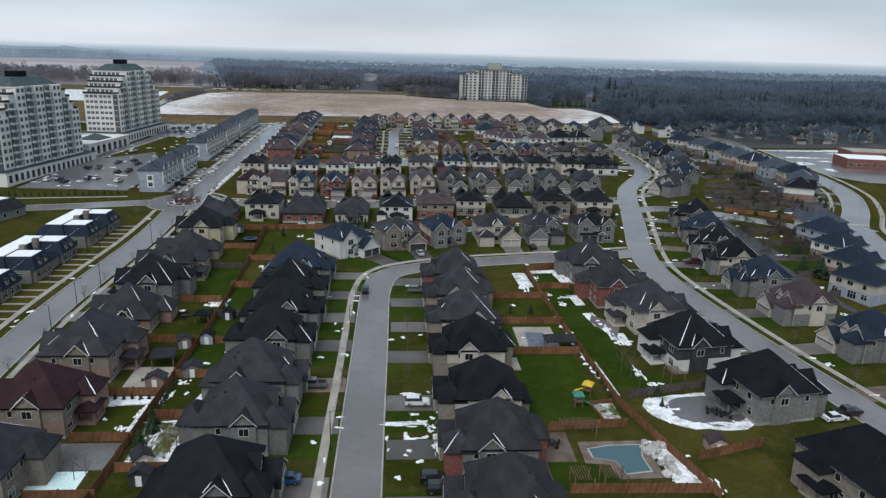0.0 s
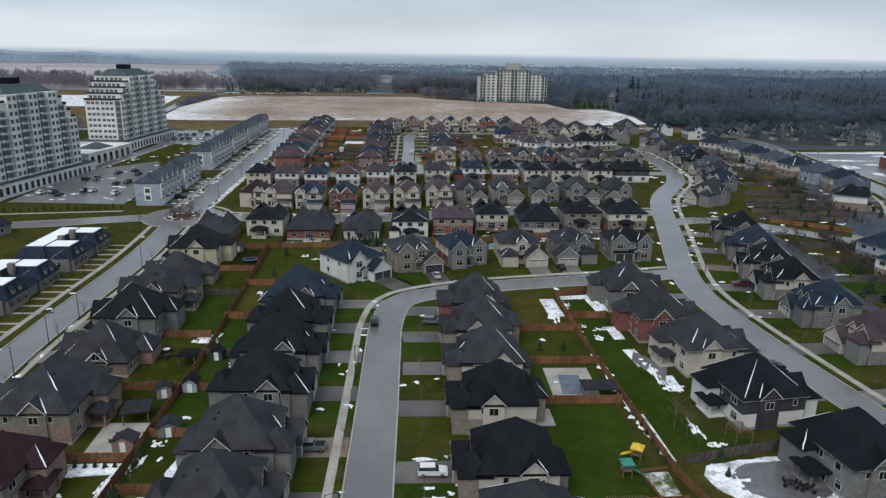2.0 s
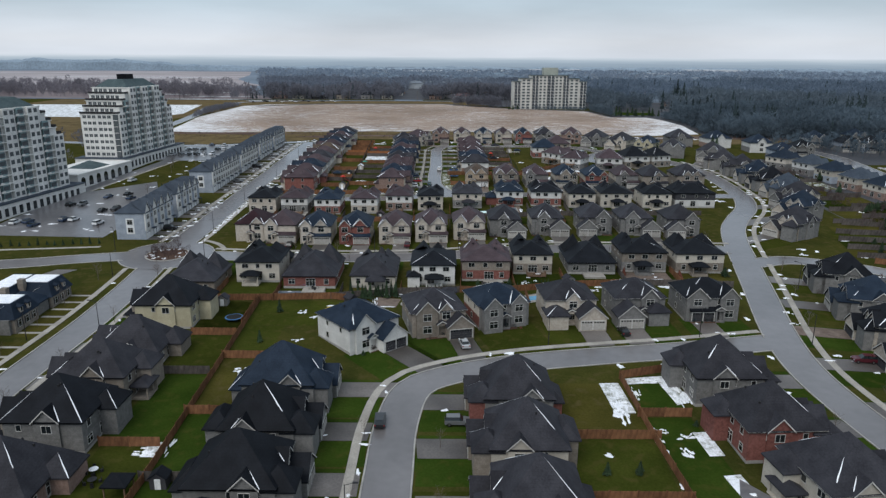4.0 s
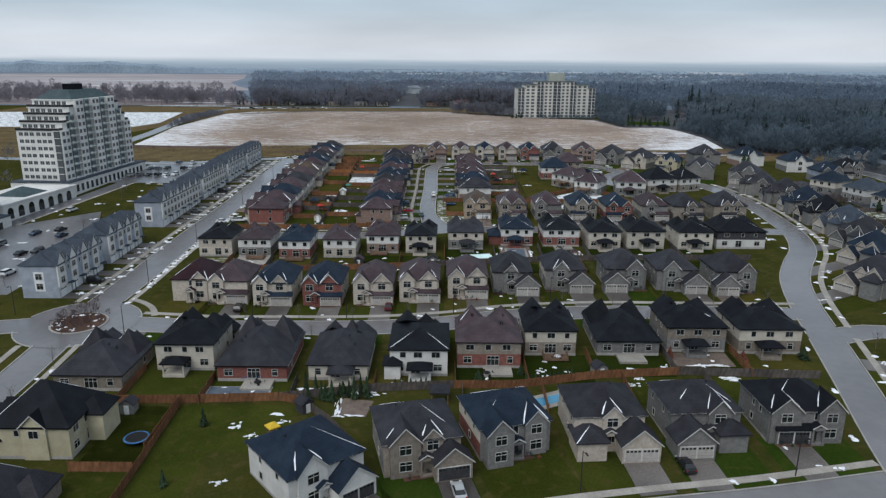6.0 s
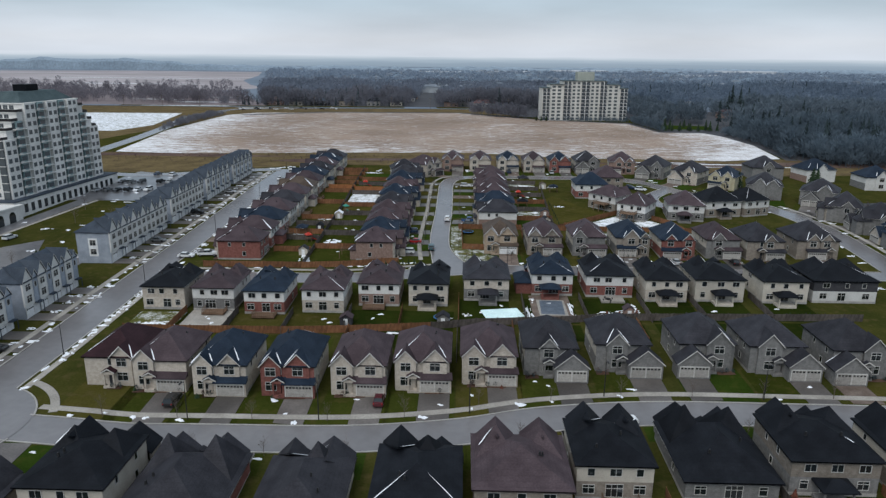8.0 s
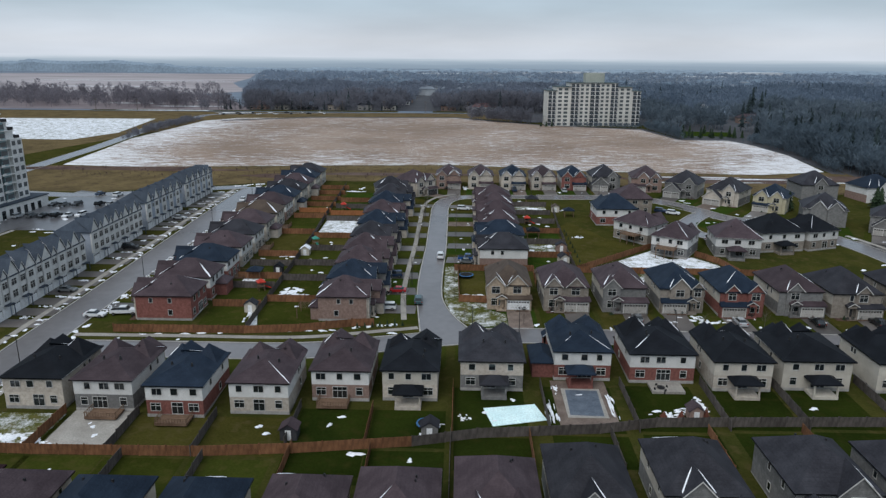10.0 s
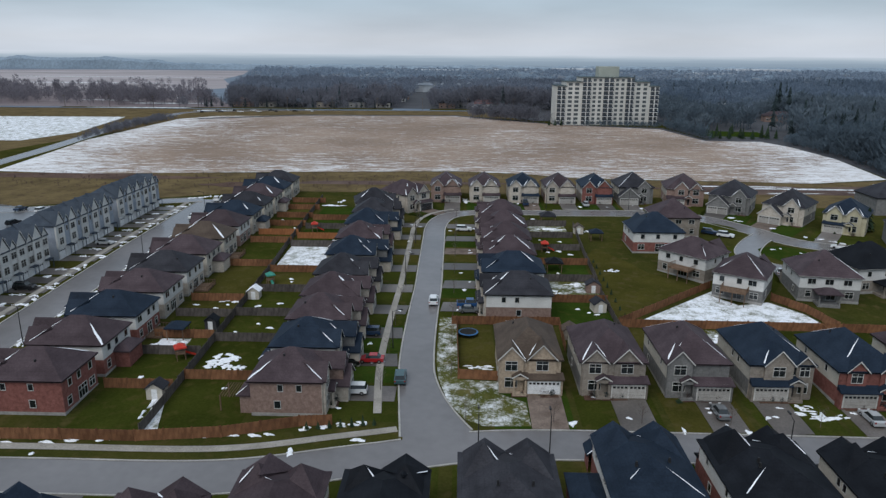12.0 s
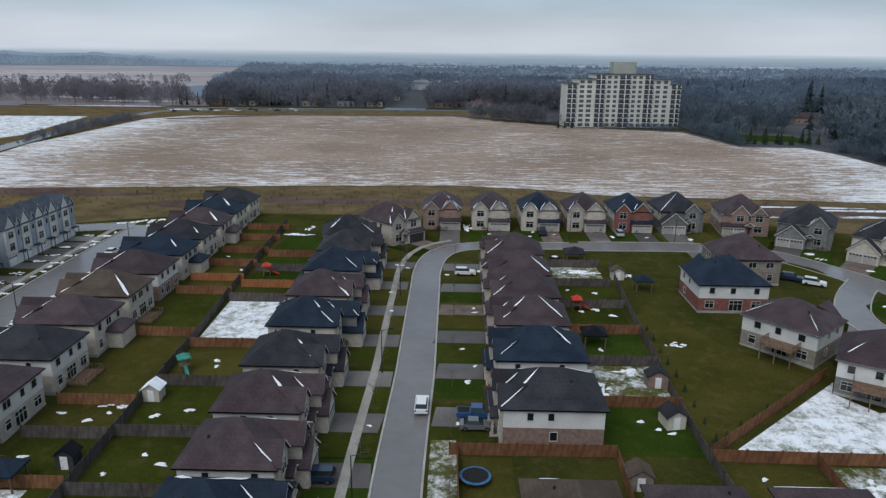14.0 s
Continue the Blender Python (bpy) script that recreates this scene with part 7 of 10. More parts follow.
def car(x, y, turn, shape="estate_car", colour="grey", far=False):
    key = (shape, colour, far)
    words = {"saloon": "four-door saloon car", "estate_car": "tall estate car", "pickup_truck": "pickup truck"}[shape]
    at = pose(x, y, land(y) + 0.085, 0, 0, turn)
    if key in CARS:
        return copy_thing(CARS[key], at)
    low, cab, hw = CAR_SHAPES[shape]
    cc = thing("car" if shape != "pickup_truck" else "pickup_truck", f"{colour} {words} parked by a house", "car" if shape != "pickup_truck" else "truck", at, "parked cars")
    g = Geo()
    n = len(low)
    for s in (-1, 1):
        g.face([(px, s * hw, pz) for px, pz in low][::s])
    for (ax, az), (bx, bz) in zip(low, low[1:] + low[:1]):
        g.face([(ax, -hw, az), (bx, -hw, bz), (bx, hw, bz), (ax, hw, az)])
    if shape == "pickup_truck":
        g.box(-2.75, -hw + 0.12, 1.2, -1.1, hw - 0.12, 1.204, 1)
    part("body", g, (CAR_PAINT[colour], TYRE), cc)
    g = Geo()
    a, b = hw - 0.08, hw - 0.28
    (x0, z0), (x1, z1), (x2, z2), (x3, z3) = cab
    base = [(x0, -a, z0), (x0, a, z0), (x3, a, z3), (x3, -a, z3)]
    top = [(x1, -b, z1), (x1, b, z1), (x2, b, z2), (x2, -b, z2)]
    for i in range(4):
        g.face([base[i], base[(i + 1) % 4], top[(i + 1) % 4], top[i]])
    part("cabin_glass", g, GLASS, cc)
    g = Geo()
    g.prism([(x1 + 0.05, -b - 0.03), (x1 + 0.05, b + 0.03), (x2 - 0.05, b + 0.03), (x2 - 0.05, -b - 0.03)], z1 - 0.01, z1 + 0.05)
    part("car_roof", g, CAR_PAINT[colour], cc)
    front, back = low[2][0], low[0][0]
    for s in (-1, 1):
        if far:
            w = Geo()
            for wx in (front - 0.85, back + 0.8):
                w.tube((wx, s * (hw - 0.2), 0.33), (wx, s * (hw + 0.02), 0.33), 0.34, 0.34, 8)
            tagged(part("wheel_pair", w, TYRE, cc), kind="stuff")
            continue
        g = Geo()
        g.box(front - 0.08, s * (hw - 0.2) - 0.18, 0.62, front + 0.02, s * (hw - 0.2) + 0.18, 0.78)
        part("headlight", g, LAMP_GLASS, cc)
        g = Geo()
        g.box(back - 0.02, s * (hw - 0.15) - 0.12, 0.7, back + 0.1, s * (hw - 0.15) + 0.12, 0.92)
        part("tail_light", g, TAIL, cc)
        for wx in (front - 0.85, back + 0.8):
            w = Geo()
            w.tube((wx, s * (hw - 0.2), 0.33), (wx, s * (hw + 0.02), 0.33), 0.34, 0.34, 12)
            wh = part("wheel", w, TYRE, cc)
            w = Geo()
            w.tube((wx, s * (hw - 0.1), 0.33), (wx, s * (hw + 0.03), 0.33), 0.2, 0.18, 8)
            part("rim", w, RIM, wh)
    CARS[key] = cc
    return cc


for row in ((-9.9, 363.9, 180, "estate_car", "white"), (-8.4, 374.9, 180, "saloon", "red"), (-12.6, 377.0, 180, "estate_car", "black"), (-12.4, 373.7, 180, "saloon", "black"), (-10.2, 386.0, 180, "estate_car", "navy"),
            (-2.7, 368.5, 92, "estate_car", "teal"), (1.4, 402.8, 90, "estate_car", "white"), (9.2, 400.6, 0, "pickup_truck", "blue"), (9.0, 397.9, 0, "saloon", "grey"), (46.4, 359.5, 90, "saloon", "grey"), (7.9, 459.5, 0, "estate_car", "white"),
            (68.5, 358.5, 90, "saloon", "silver"), (85.5, 359, 90, "saloon", "black"), (98.6, 359, 90, "estate_car", "black"), (78.6, 459.5, -30, "estate_car", "navy"), (82, 456.4, -30, "estate_car", "white"), (108.8, 446.2, 150, "saloon", "white"),
            (83.6, 424.5, 70, "saloon", "silver"), (48.8, 493.8, 90, "estate_car", "silver"), (28.6, 494.3, 90, "pickup_truck", "navy"), (-44.8, 275, 90, "estate_car", "black"), (-7.9, 276.6, 90, "saloon", "maroon"), (34.7, 271.4, 8, "estate_car", "white"),
            (-89.5, 294, 0, "estate_car", "black"), (-74.0, 357, 0, "saloon", "white"), (-88.6, 372, 0, "saloon", "grey"), (-89.2, 407, 0, "estate_car", "black"), (-88.2, 441, 0, "saloon", "silver"),
            (-7.3, 172.2, 92, "estate_car", "black"), (4.6, 114.3, 0, "estate_car", "white"), (-15.4, 121.2, 180, "pickup_truck", "grey"), (6.2, 172.0, 0, "estate_car", "grey"), (75.6, 148.6, 6, "estate_car", "black"), (74.6, 138.6, 6, "saloon", "silver"), (91, 196.8, 172, "estate_car", "maroon"),
            (8.2, 203.6, 100, "saloon", "silver"), (-16, 91.8, 180, "saloon", "blue"), (6.6, 91.4, 0, "estate_car", "black"), (7.4, 88.9, 0, "estate_car", "black"), (84.2, 109.3, 8, "pickup_truck", "black"), (80.9, 107.6, 8, "saloon", "white"),
            (-76.4, 495, 100, "estate_car", "white"), (-75.4, 470.6, 92, "saloon", "white"), (-68.2, 358.7, 8, "pickup_truck", "white"), (-69, 181.6, 0, "saloon", "white"), (-68.5, 196.4, 0, "estate_car", "white"), (44.5, 210.6, 94, "saloon", "black"),
            (-136, 372, 80, "estate_car", "white")):
    car(*row, far=row[1] > 430 or row[0] < -80)
lot = random.Random(11)
for i, (x, y) in enumerate(((-146, 300), (-142, 301), (-138, 297), (-131, 304), (-128, 305), (-124, 318), (-120, 320), (-117, 300), (-140, 326), (-136, 327), (-132, 340), (-126, 345), (-122, 338), (-143, 440), (-139, 441), (-135, 441), (-131, 442), (-127, 442), (-123, 443),
                            (-141, 458), (-137, 458), (-133, 459), (-125, 460), (-121, 460), (-117, 461), (-113, 452), (-118, 474), (-126, 476), (-134, 478))):
    car(x, y, lot.choice((80, 84, 262)), lot.choice(("saloon", "estate_car", "estate_car")), lot.choice(("black", "grey", "silver", "white", "navy", "black")), True)
for i in range(14):
    car(-205 + i * 7 + lot.uniform(-1, 1), 828 + i * 1.4 - (12 if i % 2 else 0), lot.choice((8, 95)), "saloon", lot.choice(("black", "white", "silver")), True)


# ---------------------------------------------------------------- street lamps
LAMP = []


def street_lamp(x, y, turn):
    while on_road(x, y, "", 0.7) and x < -60:
        x += 0.5
    at = pose(x, y, land(y), 0, 0, turn)
    if LAMP:
        return copy_thing(LAMP[0], at)
    t = thing("street_lamp", "dark slender street lamp beside the road", "street lamp", at, "street lamps")
    g = Geo()
    g.tube((0, 0, -0.5), (0, 0, 7.2), 0.1, 0.06, 8)
    part("pole", g, METAL, t)
    g = Geo()
    g.tube((0, 0, 7.1), (1.3, 0, 7.5), 0.045, 0.035, 6)
    part("arm", g, METAL, t)
    g = Geo()
    g.prism([(1.1, -0.14), (1.9, -0.1), (1.9, 0.1), (1.1, 0.14)], 7.44, 7.6)
    part("lamp_head", g, METAL, t)
    LAMP.append(t)
    return t


for x, y, t in ((9.6, 346, 90), (19.1, 346, 90), (50.5, 346, 90), (-5.1, 380.5, 0), (-5.3, 413, 0), (-5.2, 446, 0), (-66.4, 259.4, 90), (-75.4, 292.6, 180), (-17.6, 270.4, -90), (8.3, 273.6, -90), (33, 280.4, -90), (62, 280.4, -90), (-40, 269.5, -90),
                (-74.2, 145, 180), (-76.2, 175.2, 180), (-76.4, 209.9, 180), (-84.6, 160.9, 0), (-87.6, 205, 0), (86.4, 165, 170), (84.4, 205, 160), (98.4, 240, 160), (-10, 100, 0), (-9.6, 145, 0), (26.5, 204, -80), (61, 208.6, -80), (-75, 330, 180), (-74.6, 380, 180),
                (-74.4, 430, 180), (-74.2, 475, 180), (35, 488.4, -90), (62, 488.6, -90), (-87.4, 246, 0), (-98, 271, -80)):
    street_lamp(x, y, t)

# ---------------------------------------------------------------- trees and shrubs
TREES = {}


def bare_tree(x, y, tall=5.0, seed=0):
    """A leafless young tree: trunk, limbs and a crown of fine twigs."""
    spots = [(x + a, y + b) for a, b in ((0, 0), (1.5, 0), (3, 0), (0, 1.5), (0, 3), (4.5, 0), (0, -3)) if not on_road(x + a, y + b, "", 0.9)]
    if not spots:
        return
    x, y = spots[0]
    key = seed % 4
    at = pose(x, y, land(y), 0, 0, (x * 37 + y * 11) % 360)
    if key not in TREES:
        rnd = random.Random(key + 40)
        t = thing("bare_tree", "small leafless tree with thin branches on a lawn", "tree", at, "bare trees")
        trunk, crown = Geo(), Geo()
        trunk.tube((0, 0, -0.3), (0.05, 0.02, 2.0), 0.075, 0.055, 6)
        trunk.tube((0.05, 0.02, 2.0), (0.02, 0.05, 4.0), 0.055, 0.02, 5)
        for i in range(11):
            z = 1.5 + 2.3 * i / 11
            a = i * 2.4 + rnd.uniform(-0.4, 0.4)
            r = (1.5 - 0.3 * abs(z - 2.4)) * rnd.uniform(0.7, 1.1)
            tip = Vector((r * math.cos(a), r * math.sin(a), z + r * rnd.uniform(0.8, 1.3)))
            root = Vector((0.04, 0.03, z))
            crown.tube(root, tip, 0.03, 0.008, 3)
            for j in range(7):
                p = root.lerp(tip, rnd.uniform(0.3, 0.95))
                q = p + Vector((rnd.uniform(-0.5, 0.5), rnd.uniform(-0.5, 0.5), rnd.uniform(0.2, 0.7)))
                crown.tube(p, q, 0.012, 0.004, 3)
        part("trunk", trunk, BARK, t)
        tagged(part("crown", crown, BARK, t, "open crown of fine bare twigs"), kind="stuff")
        TREES[key] = t
        t.scale = (tall / 5,) * 3
        return t
    c = copy_thing(TREES[key], at)
    c.scale = (tall / 5,) * 3
    return c


def evergreen(x, y, tall=3.0, wide=0.9, mat=None, name="evergreen_shrub"):
    """A conifer or clipped shrub of ragged drooping tiers."""
    if on_road(x, y, "", 0.4):
        return
    kind = (name, mat.name if mat else "", int(x * 3 + y) % 3)
    at = pose(x, y, land(y), 0, 0, (x * 53 + y * 29) % 360)
    if kind not in TREES:
        rnd = random.Random(kind[2] + 7)
        g = Geo()
        g.tube((0, 0, -0.1), (0, 0, 0.2), 0.05, 0.04, 5, 1)
        for i in range(7):
            z, r = 0.08 + 0.13 * i, 0.5 * (1 - i / 7.6)
            n = 11
            for k in range(n):
                a = 6.2832 * (k + rnd.random() * 0.6) / n
                rr = r * rnd.uniform(0.75, 1.25)
                b, c = a - 0.33, a + 0.33
                g.face([(0, 0, z + 0.2), (rr * math.cos(b) * 0.8, rr * math.sin(b) * 0.8, z + 0.05), (rr * math.cos(a), rr * math.sin(a), z - rnd.uniform(0.0, 0.06)), (rr * math.cos(c) * 0.8, rr * math.sin(c) * 0.8, z + 0.05)])
        t = tagged(part(name, g, (mat or NEEDLE, BARK), None, "", at), "dark green conical evergreen in a garden" if mat is None else "russet winter shrub in a garden bed", "shrub", "garden shrubs")
        TREES[kind] = t
        t.scale = (wide * 2, wide * 2, tall)
        return t
    c = copy_thing(TREES[kind], at)
    c.scale = (wide * 2, wide * 2, tall)
    return c


tr = random.Random(21)
for k in range(22):
    a, r = k * 2.4, 1.0 + 0.19 * k
    evergreen(RING[0] + r * math.cos(a), RING[1] + r * math.sin(a), 0.5 + 0.07 * (k % 7), 0.45, RUST if k % 2 else None, "russet_shrub" if k % 2 else "evergreen_shrub")
for i, (x, y) in enumerate(((-81, 267), (-79, 264.5), (-82, 263.5), (-78.5, 268), (-83, 268.5), (-80, 269.5), (-77.8, 265.2))):
    bare_tree(x, y, tr.uniform(4, 5), i)
for y in range(110, 250, 17):
    bare_tree(-74.5 - (y - 110) * 0.03, y + tr.uniform(-4, 4), tr.uniform(3.5, 5.5), y)
    bare_tree(-86.2 - (y - 110) * 0.03, y + tr.uniform(-4, 4), tr.uniform(3.5, 5.5), y + 1)
for y in range(95, 178, 14):
    bare_tree(-9.6, y + tr.uniform(-3, 3), tr.uniform(3, 5), y)
    bare_tree(3.2, y + tr.uniform(-3, 3), tr.uniform(3, 4.5), y + 2)
for x in range(-55, 90, 13):
    bare_tree(x, (270 if x < 5 else 276 + x * 0.03), tr.uniform(3.2, 4.6), x + 60)
    bare_tree(x + 5, (259.5 if x < 5 else 265 + x * 0.05), tr.uniform(3.2, 4.6), x + 61)
for x in range(8, 110, 13):
    bare_tree(x, 356.5, tr.uniform(3, 4.5), x)
for y in range(365, 470, 13):
    bare_tree(-5.6, y, tr.uniform(3, 4.5), y)
    bare_tree(5.6, y + 5, tr.uniform(3, 4.2), y + 3)
for y, x in ((120, 93), (140, 91.5), (160, 88), (180, 85.5), (215, 88.5), (150, 73.5), (170, 70.5), (120, 80.5), (235, 95), (255, 101)):
    bare_tree(x, y, tr.uniform(3.5, 5), y)
for x, y in ((-47.5, 93), (-45.5, 92.6), (-35.6, 100), (-34, 99), (48.5, 120), (47.8, 123.5), (47, 127), (-112, 290), (-118, 345), (-112, 372), (-126, 392), (-132, 410), (-116, 398)):
    bare_tree(x, y, tr.uniform(4, 6.5), int(x * 7) % 9)
# evergreens: garden rows and single shrubs
for i in range(12):
    evergreen(-20.2 + i * 1.05 + tr.uniform(-0.3, 0.3), 231.6 + tr.uniform(-1, 2), tr.uniform(2.6, 5.0), tr.uniform(0.7, 1.1))
for i in range(9):
    evergreen(-3.5 + i * 1.0, 236.6, tr.uniform(1.5, 2.2), 0.5)
for i in range(10):
    evergreen(83.4 + i * 0.9, 318.4, tr.uniform(1.5, 1.9), 0.45)
for i in range(11):
    evergreen(22.4 + i * 0.95, 239.4 + i * 0.25, tr.uniform(1.5, 2.0), 0.42)
for i in range(7):
    evergreen(-15 + i * 1.6, 353.2 + i * 0.25, tr.uniform(1.0, 1.8), 0.4)
for i in range(8):
    evergreen(41.6 - i * 0.05, 117 + i * 2.6, tr.uniform(0.9, 1.4), 0.45)
for i in range(9):
    evergreen(39 + i * 2.75, 394.3 + i * 2.35, tr.uniform(1.0, 1.5), 0.4)
    evergreen(40.2, 396 + i * 4.4, tr.uniform(0.9, 1.4), 0.35)
for i in range(9):
    evergreen(-53.5 + i * 1.5, 117.2, tr.uniform(0.9, 1.5), 0.45)
    evergreen(-41.6, 112 + i * 1.5, tr.uniform(1.0, 1.8), 0.45)
for x, y, h, w in ((-41, 102, 3.6, 1.3), (-40.4, 106, 4.2, 1.4), (-41, 108.6, 3.2, 1.2), (-34, 186, 2, 0.7), (-36, 222, 3.4, 0.9), (-36.5, 205, 2.8, 0.8), (29, 158, 2.2, 0.8), (34, 158, 2.4, 0.8), (51, 117, 2.4, 0.9), (50.4, 113, 1.8, 0.6), (47.6, 172, 1.2, 0.6), (84, 240, 2.8, 1.5),
                   (82.6, 250, 2.6, 1.5), (12.8, 239.6, 2.2, 1.0), (21.4, 242, 2, 0.9), (-112, 412, 4.5, 1.2), (-109, 406, 4, 1.1), (-111, 344, 4.5, 1.3), (-114, 350, 4, 1.2), (126, 465, 7, 2.6), (160, 470, 8, 3), (164, 474, 7, 2.6), (150, 275, 4, 2)):
    evergreen(x, y, h, w)
for i in range(26):
    evergreen(-106 - i * 2.6, 277.2 - i * 0.35 + tr.uniform(-0.6, 0.6), tr.uniform(1.4, 2.6), 0.6)
for x, y in ((-8.4, 233.2), (-9.4, 232.6), (54.4, 250), (54.8, 252), (55.2, 254), (69.4, 247), (69.8, 249), (70.2, 251), (37, 243), (48, 319), (44, 319), (41, 318.8)):
    evergreen(x, y, tr.uniform(1.2, 1.9), 0.7, RUST, "russet_shrub")
# low beds along the house fronts
for ob in [o for o in scene.objects if o.name.split(".")[0] == "house"]:
    m = ob.matrix_basis
    if m.translation.x > 130 or m.translation.y > 470:
        continue
    base = [c for c in ob.children if c.name.startswith("foundation")]
    if not base:
        continue
    half, deep = base[0].dimensions.x / 2, base[0].dimensions.y / 2
    for k in range(1):
        p = m @ Vector((tr.uniform(-half, half), -deep - tr.uniform(0.7, 1.8), 0))
        if not on_road(p.x, p.y, "", 1.5):
            evergreen(p.x, p.y, tr.uniform(0.5, 1.1), tr.uniform(0.35, 0.6), RUST if tr.random() < 0.2 else None, "russet_shrub" if tr.random() < 0.0 else "evergreen_shrub")


# ---------------------------------------------------------------- garden things
def shed(x, y, turn=0, w=2.6, d=2.4, wall="stone", roof="grey"):
    t = thing("garden_shed", "small gable-roofed garden shed on the grass", "shed", pose(x, y, land(y), 0, 0, turn), "garden sheds")
    g = Geo()
    ring = [(-w / 2, -0.3), (w / 2, -0.3), (w / 2, 1.9), (0, 2.7), (-w / 2, 1.9)]
    for yy in (-d / 2, d / 2):
        g.face([(a, yy, b) for a, b in ring])
    for (a, b), (c, e) in zip(ring, ring[1:] + ring[:1]):
        g.face([(a, -d / 2, b), (c, -d / 2, e), (c, d / 2, e), (a, d / 2, b)])
    part("wall", g, WALL[wall], t)
    g = Geo()
    for s in (-1, 1):
        q = [(s * (w / 2 + 0.25), -d / 2 - 0.2, 1.72), (0, -d / 2 - 0.2, 2.74), (0, d / 2 + 0.2, 2.74), (s * (w / 2 + 0.25), d / 2 + 0.2, 1.72)]
        g.face(q)
        g.face([(a, b, c + 0.1) for a, b, c in q])
        for i in range(4):
            a, b = q[i], q[(i + 1) % 4]
            g.face([a, b, (b[0], b[1], b[2] + 0.1), (a[0], a[1], a[2] + 0.1)])
    part("roof", g, ROOF[roof] if roof != "snow" else SNOW, t)
    g = Geo()
    g.box(-0.45, -d / 2 - 0.05, 0, 0.45, -d / 2 - 0.005, 1.75)
    part("door", g, GARAGE["white"], t)


for a in ((-44.4, 139.5, 20), (-40, 141.6, 0, 2.6, 2.4, "blue", "black"), (-44.8, 122.5, 0, 3.4, 2.6, "brick", "grey"), (-39.2, 126.8, 10, 3.4, 2.8, "grey", "grey"), (-38.8, 96.8, 30, 2.8, 2.8, "cream", "grey"), (-37.5, 92.4, 0, 3, 2, "dark", "grey"), (-38.6, 154.6, 0, 2.4, 2, "dark", "black"),
          (37.4, 242.4, 20, 2.6, 2.4, "grey", "grey"), (-40.4, 361.8, 0, 2.6, 2.2, "cream", "grey"), (27.8, 386.6, 0, 2.8, 2.6, "stone", "tan"), (35.6, 400, 10, 2.6, 2.8, "cream", "grey"), (36.4, 411, 0, 3, 2.2, "brick", "grey"), (-37.2, 404.2, 0, 2.4, 2.2, "cream", "snow"), (54.4, 99, 0, 3.2, 2.6, "tan", "brown"),
          (40.8, 459, 0, 2.6, 2.4, "cream", "tan"), (-19.4, 311, 0, 2.6, 2.4, "dark", "brown"), (2.5, 312.4, 0, 2.6, 2.4, "grey", "grey"), (46, 318.8, 0, 2.2, 2.2, "brick", "brown"), (-51, 226.6, 0, 2.4, 2.2, "grey", "grey"), (-19.4, 227.4, 45, 2.4, 2.4, "dark", "grey"), (-40.8, 388, 0, 2.2, 2, "dark", "black")):
    shed(*a)


def gazebo(x, y, w=3.6, d=3.6, roof="black", turn=0):
    t = thing("gazebo", "open timber gazebo with hipped roof in a garden", "gazebo", pose(x, y, land(y), 0, 0, turn), "gazebos")
    for sx in (-1, 1):
        for sy in (-1, 1):
            g = Geo()
            g.box(sx * w / 2 - 0.09, sy * d / 2 - 0.09, -0.3, sx * w / 2 + 0.09, sy * d / 2 + 0.09, 2.4)
            part("post", g, TIMBER, t)
    g = Geo()
    g.hip(-w / 2 - 0.4, -d / 2 - 0.4, w / 2 + 0.4, d / 2 + 0.4, 2.4, 0.5)
    part("roof", g, ROOF[roof], t)


for a in ((-46.2, 131.5, 4, 4, "grey", 10), (5.2, 231.4, 3, 3, "grey"), (33.4, 471, 4, 4, "grey"), (-45.8, 383.8, 3, 3, "navy"), (29.5, 425, 3.4, 3.4, "black"), (44.5, 452, 3, 3, "navy"), (36.6, 138.2, 6, 3.4, "grey", 0), (-43.8, 152.5, 3, 3, "black")):
    gazebo(*a)


for i, (x, y) in enumerate(((153, 676), (157, 680), (163, 676), (170, 678), (176, 675), (182, 677), (160, 704), (174, 702))):
    evergreen(x, y, 5.0 + (i * 7 % 4), 1.8)
for i in range(26):
    x, y = 138 + (i * 37 % 61), 246 + (i * 23 % 71) * 0.6
    if not on_road(x, y, "", 3.0) and x < 186:
        evergreen(x, y, 1.8 + (i % 3), 1.1)
for i in range(16):
    if not on_road(136.5 + 0.35 * i, 190 + 3.4 * i, "", 1.5):
        evergreen(136.5 + 0.35 * i, 190 + 3.4 * i, 2.4, 1.0)


def pool(pts, filled=True, deck=None, label="", mat=None):
    if deck:
        plot("pool_deck", deck, 0.02, PAVER if mat is TEAL else CONCRETE, "brown paved deck round a garden pool" if mat is TEAL else "pale paved deck round a garden pool", "deck", "", tall=0.05)
    cx, cy = sum(p[0] for p in pts) / len(pts), sum(p[1] for p in pts) / len(pts)
    rim = [(cx + (x - cx) * 1.07, cy + (y - cy) * 1.07) for x, y in pts]
    p = plot("swimming_pool", rim, 0.03, KERB, label or "sunken garden swimming pool with pale coping", "pool", "", tall=0.08)
    w = plot("water", pts, 0.115, mat or (WATER if filled else COVER), "", "", "")
    w.parent = p
    for key in ("category", "kind"):
        if key in w:
            del w[key]


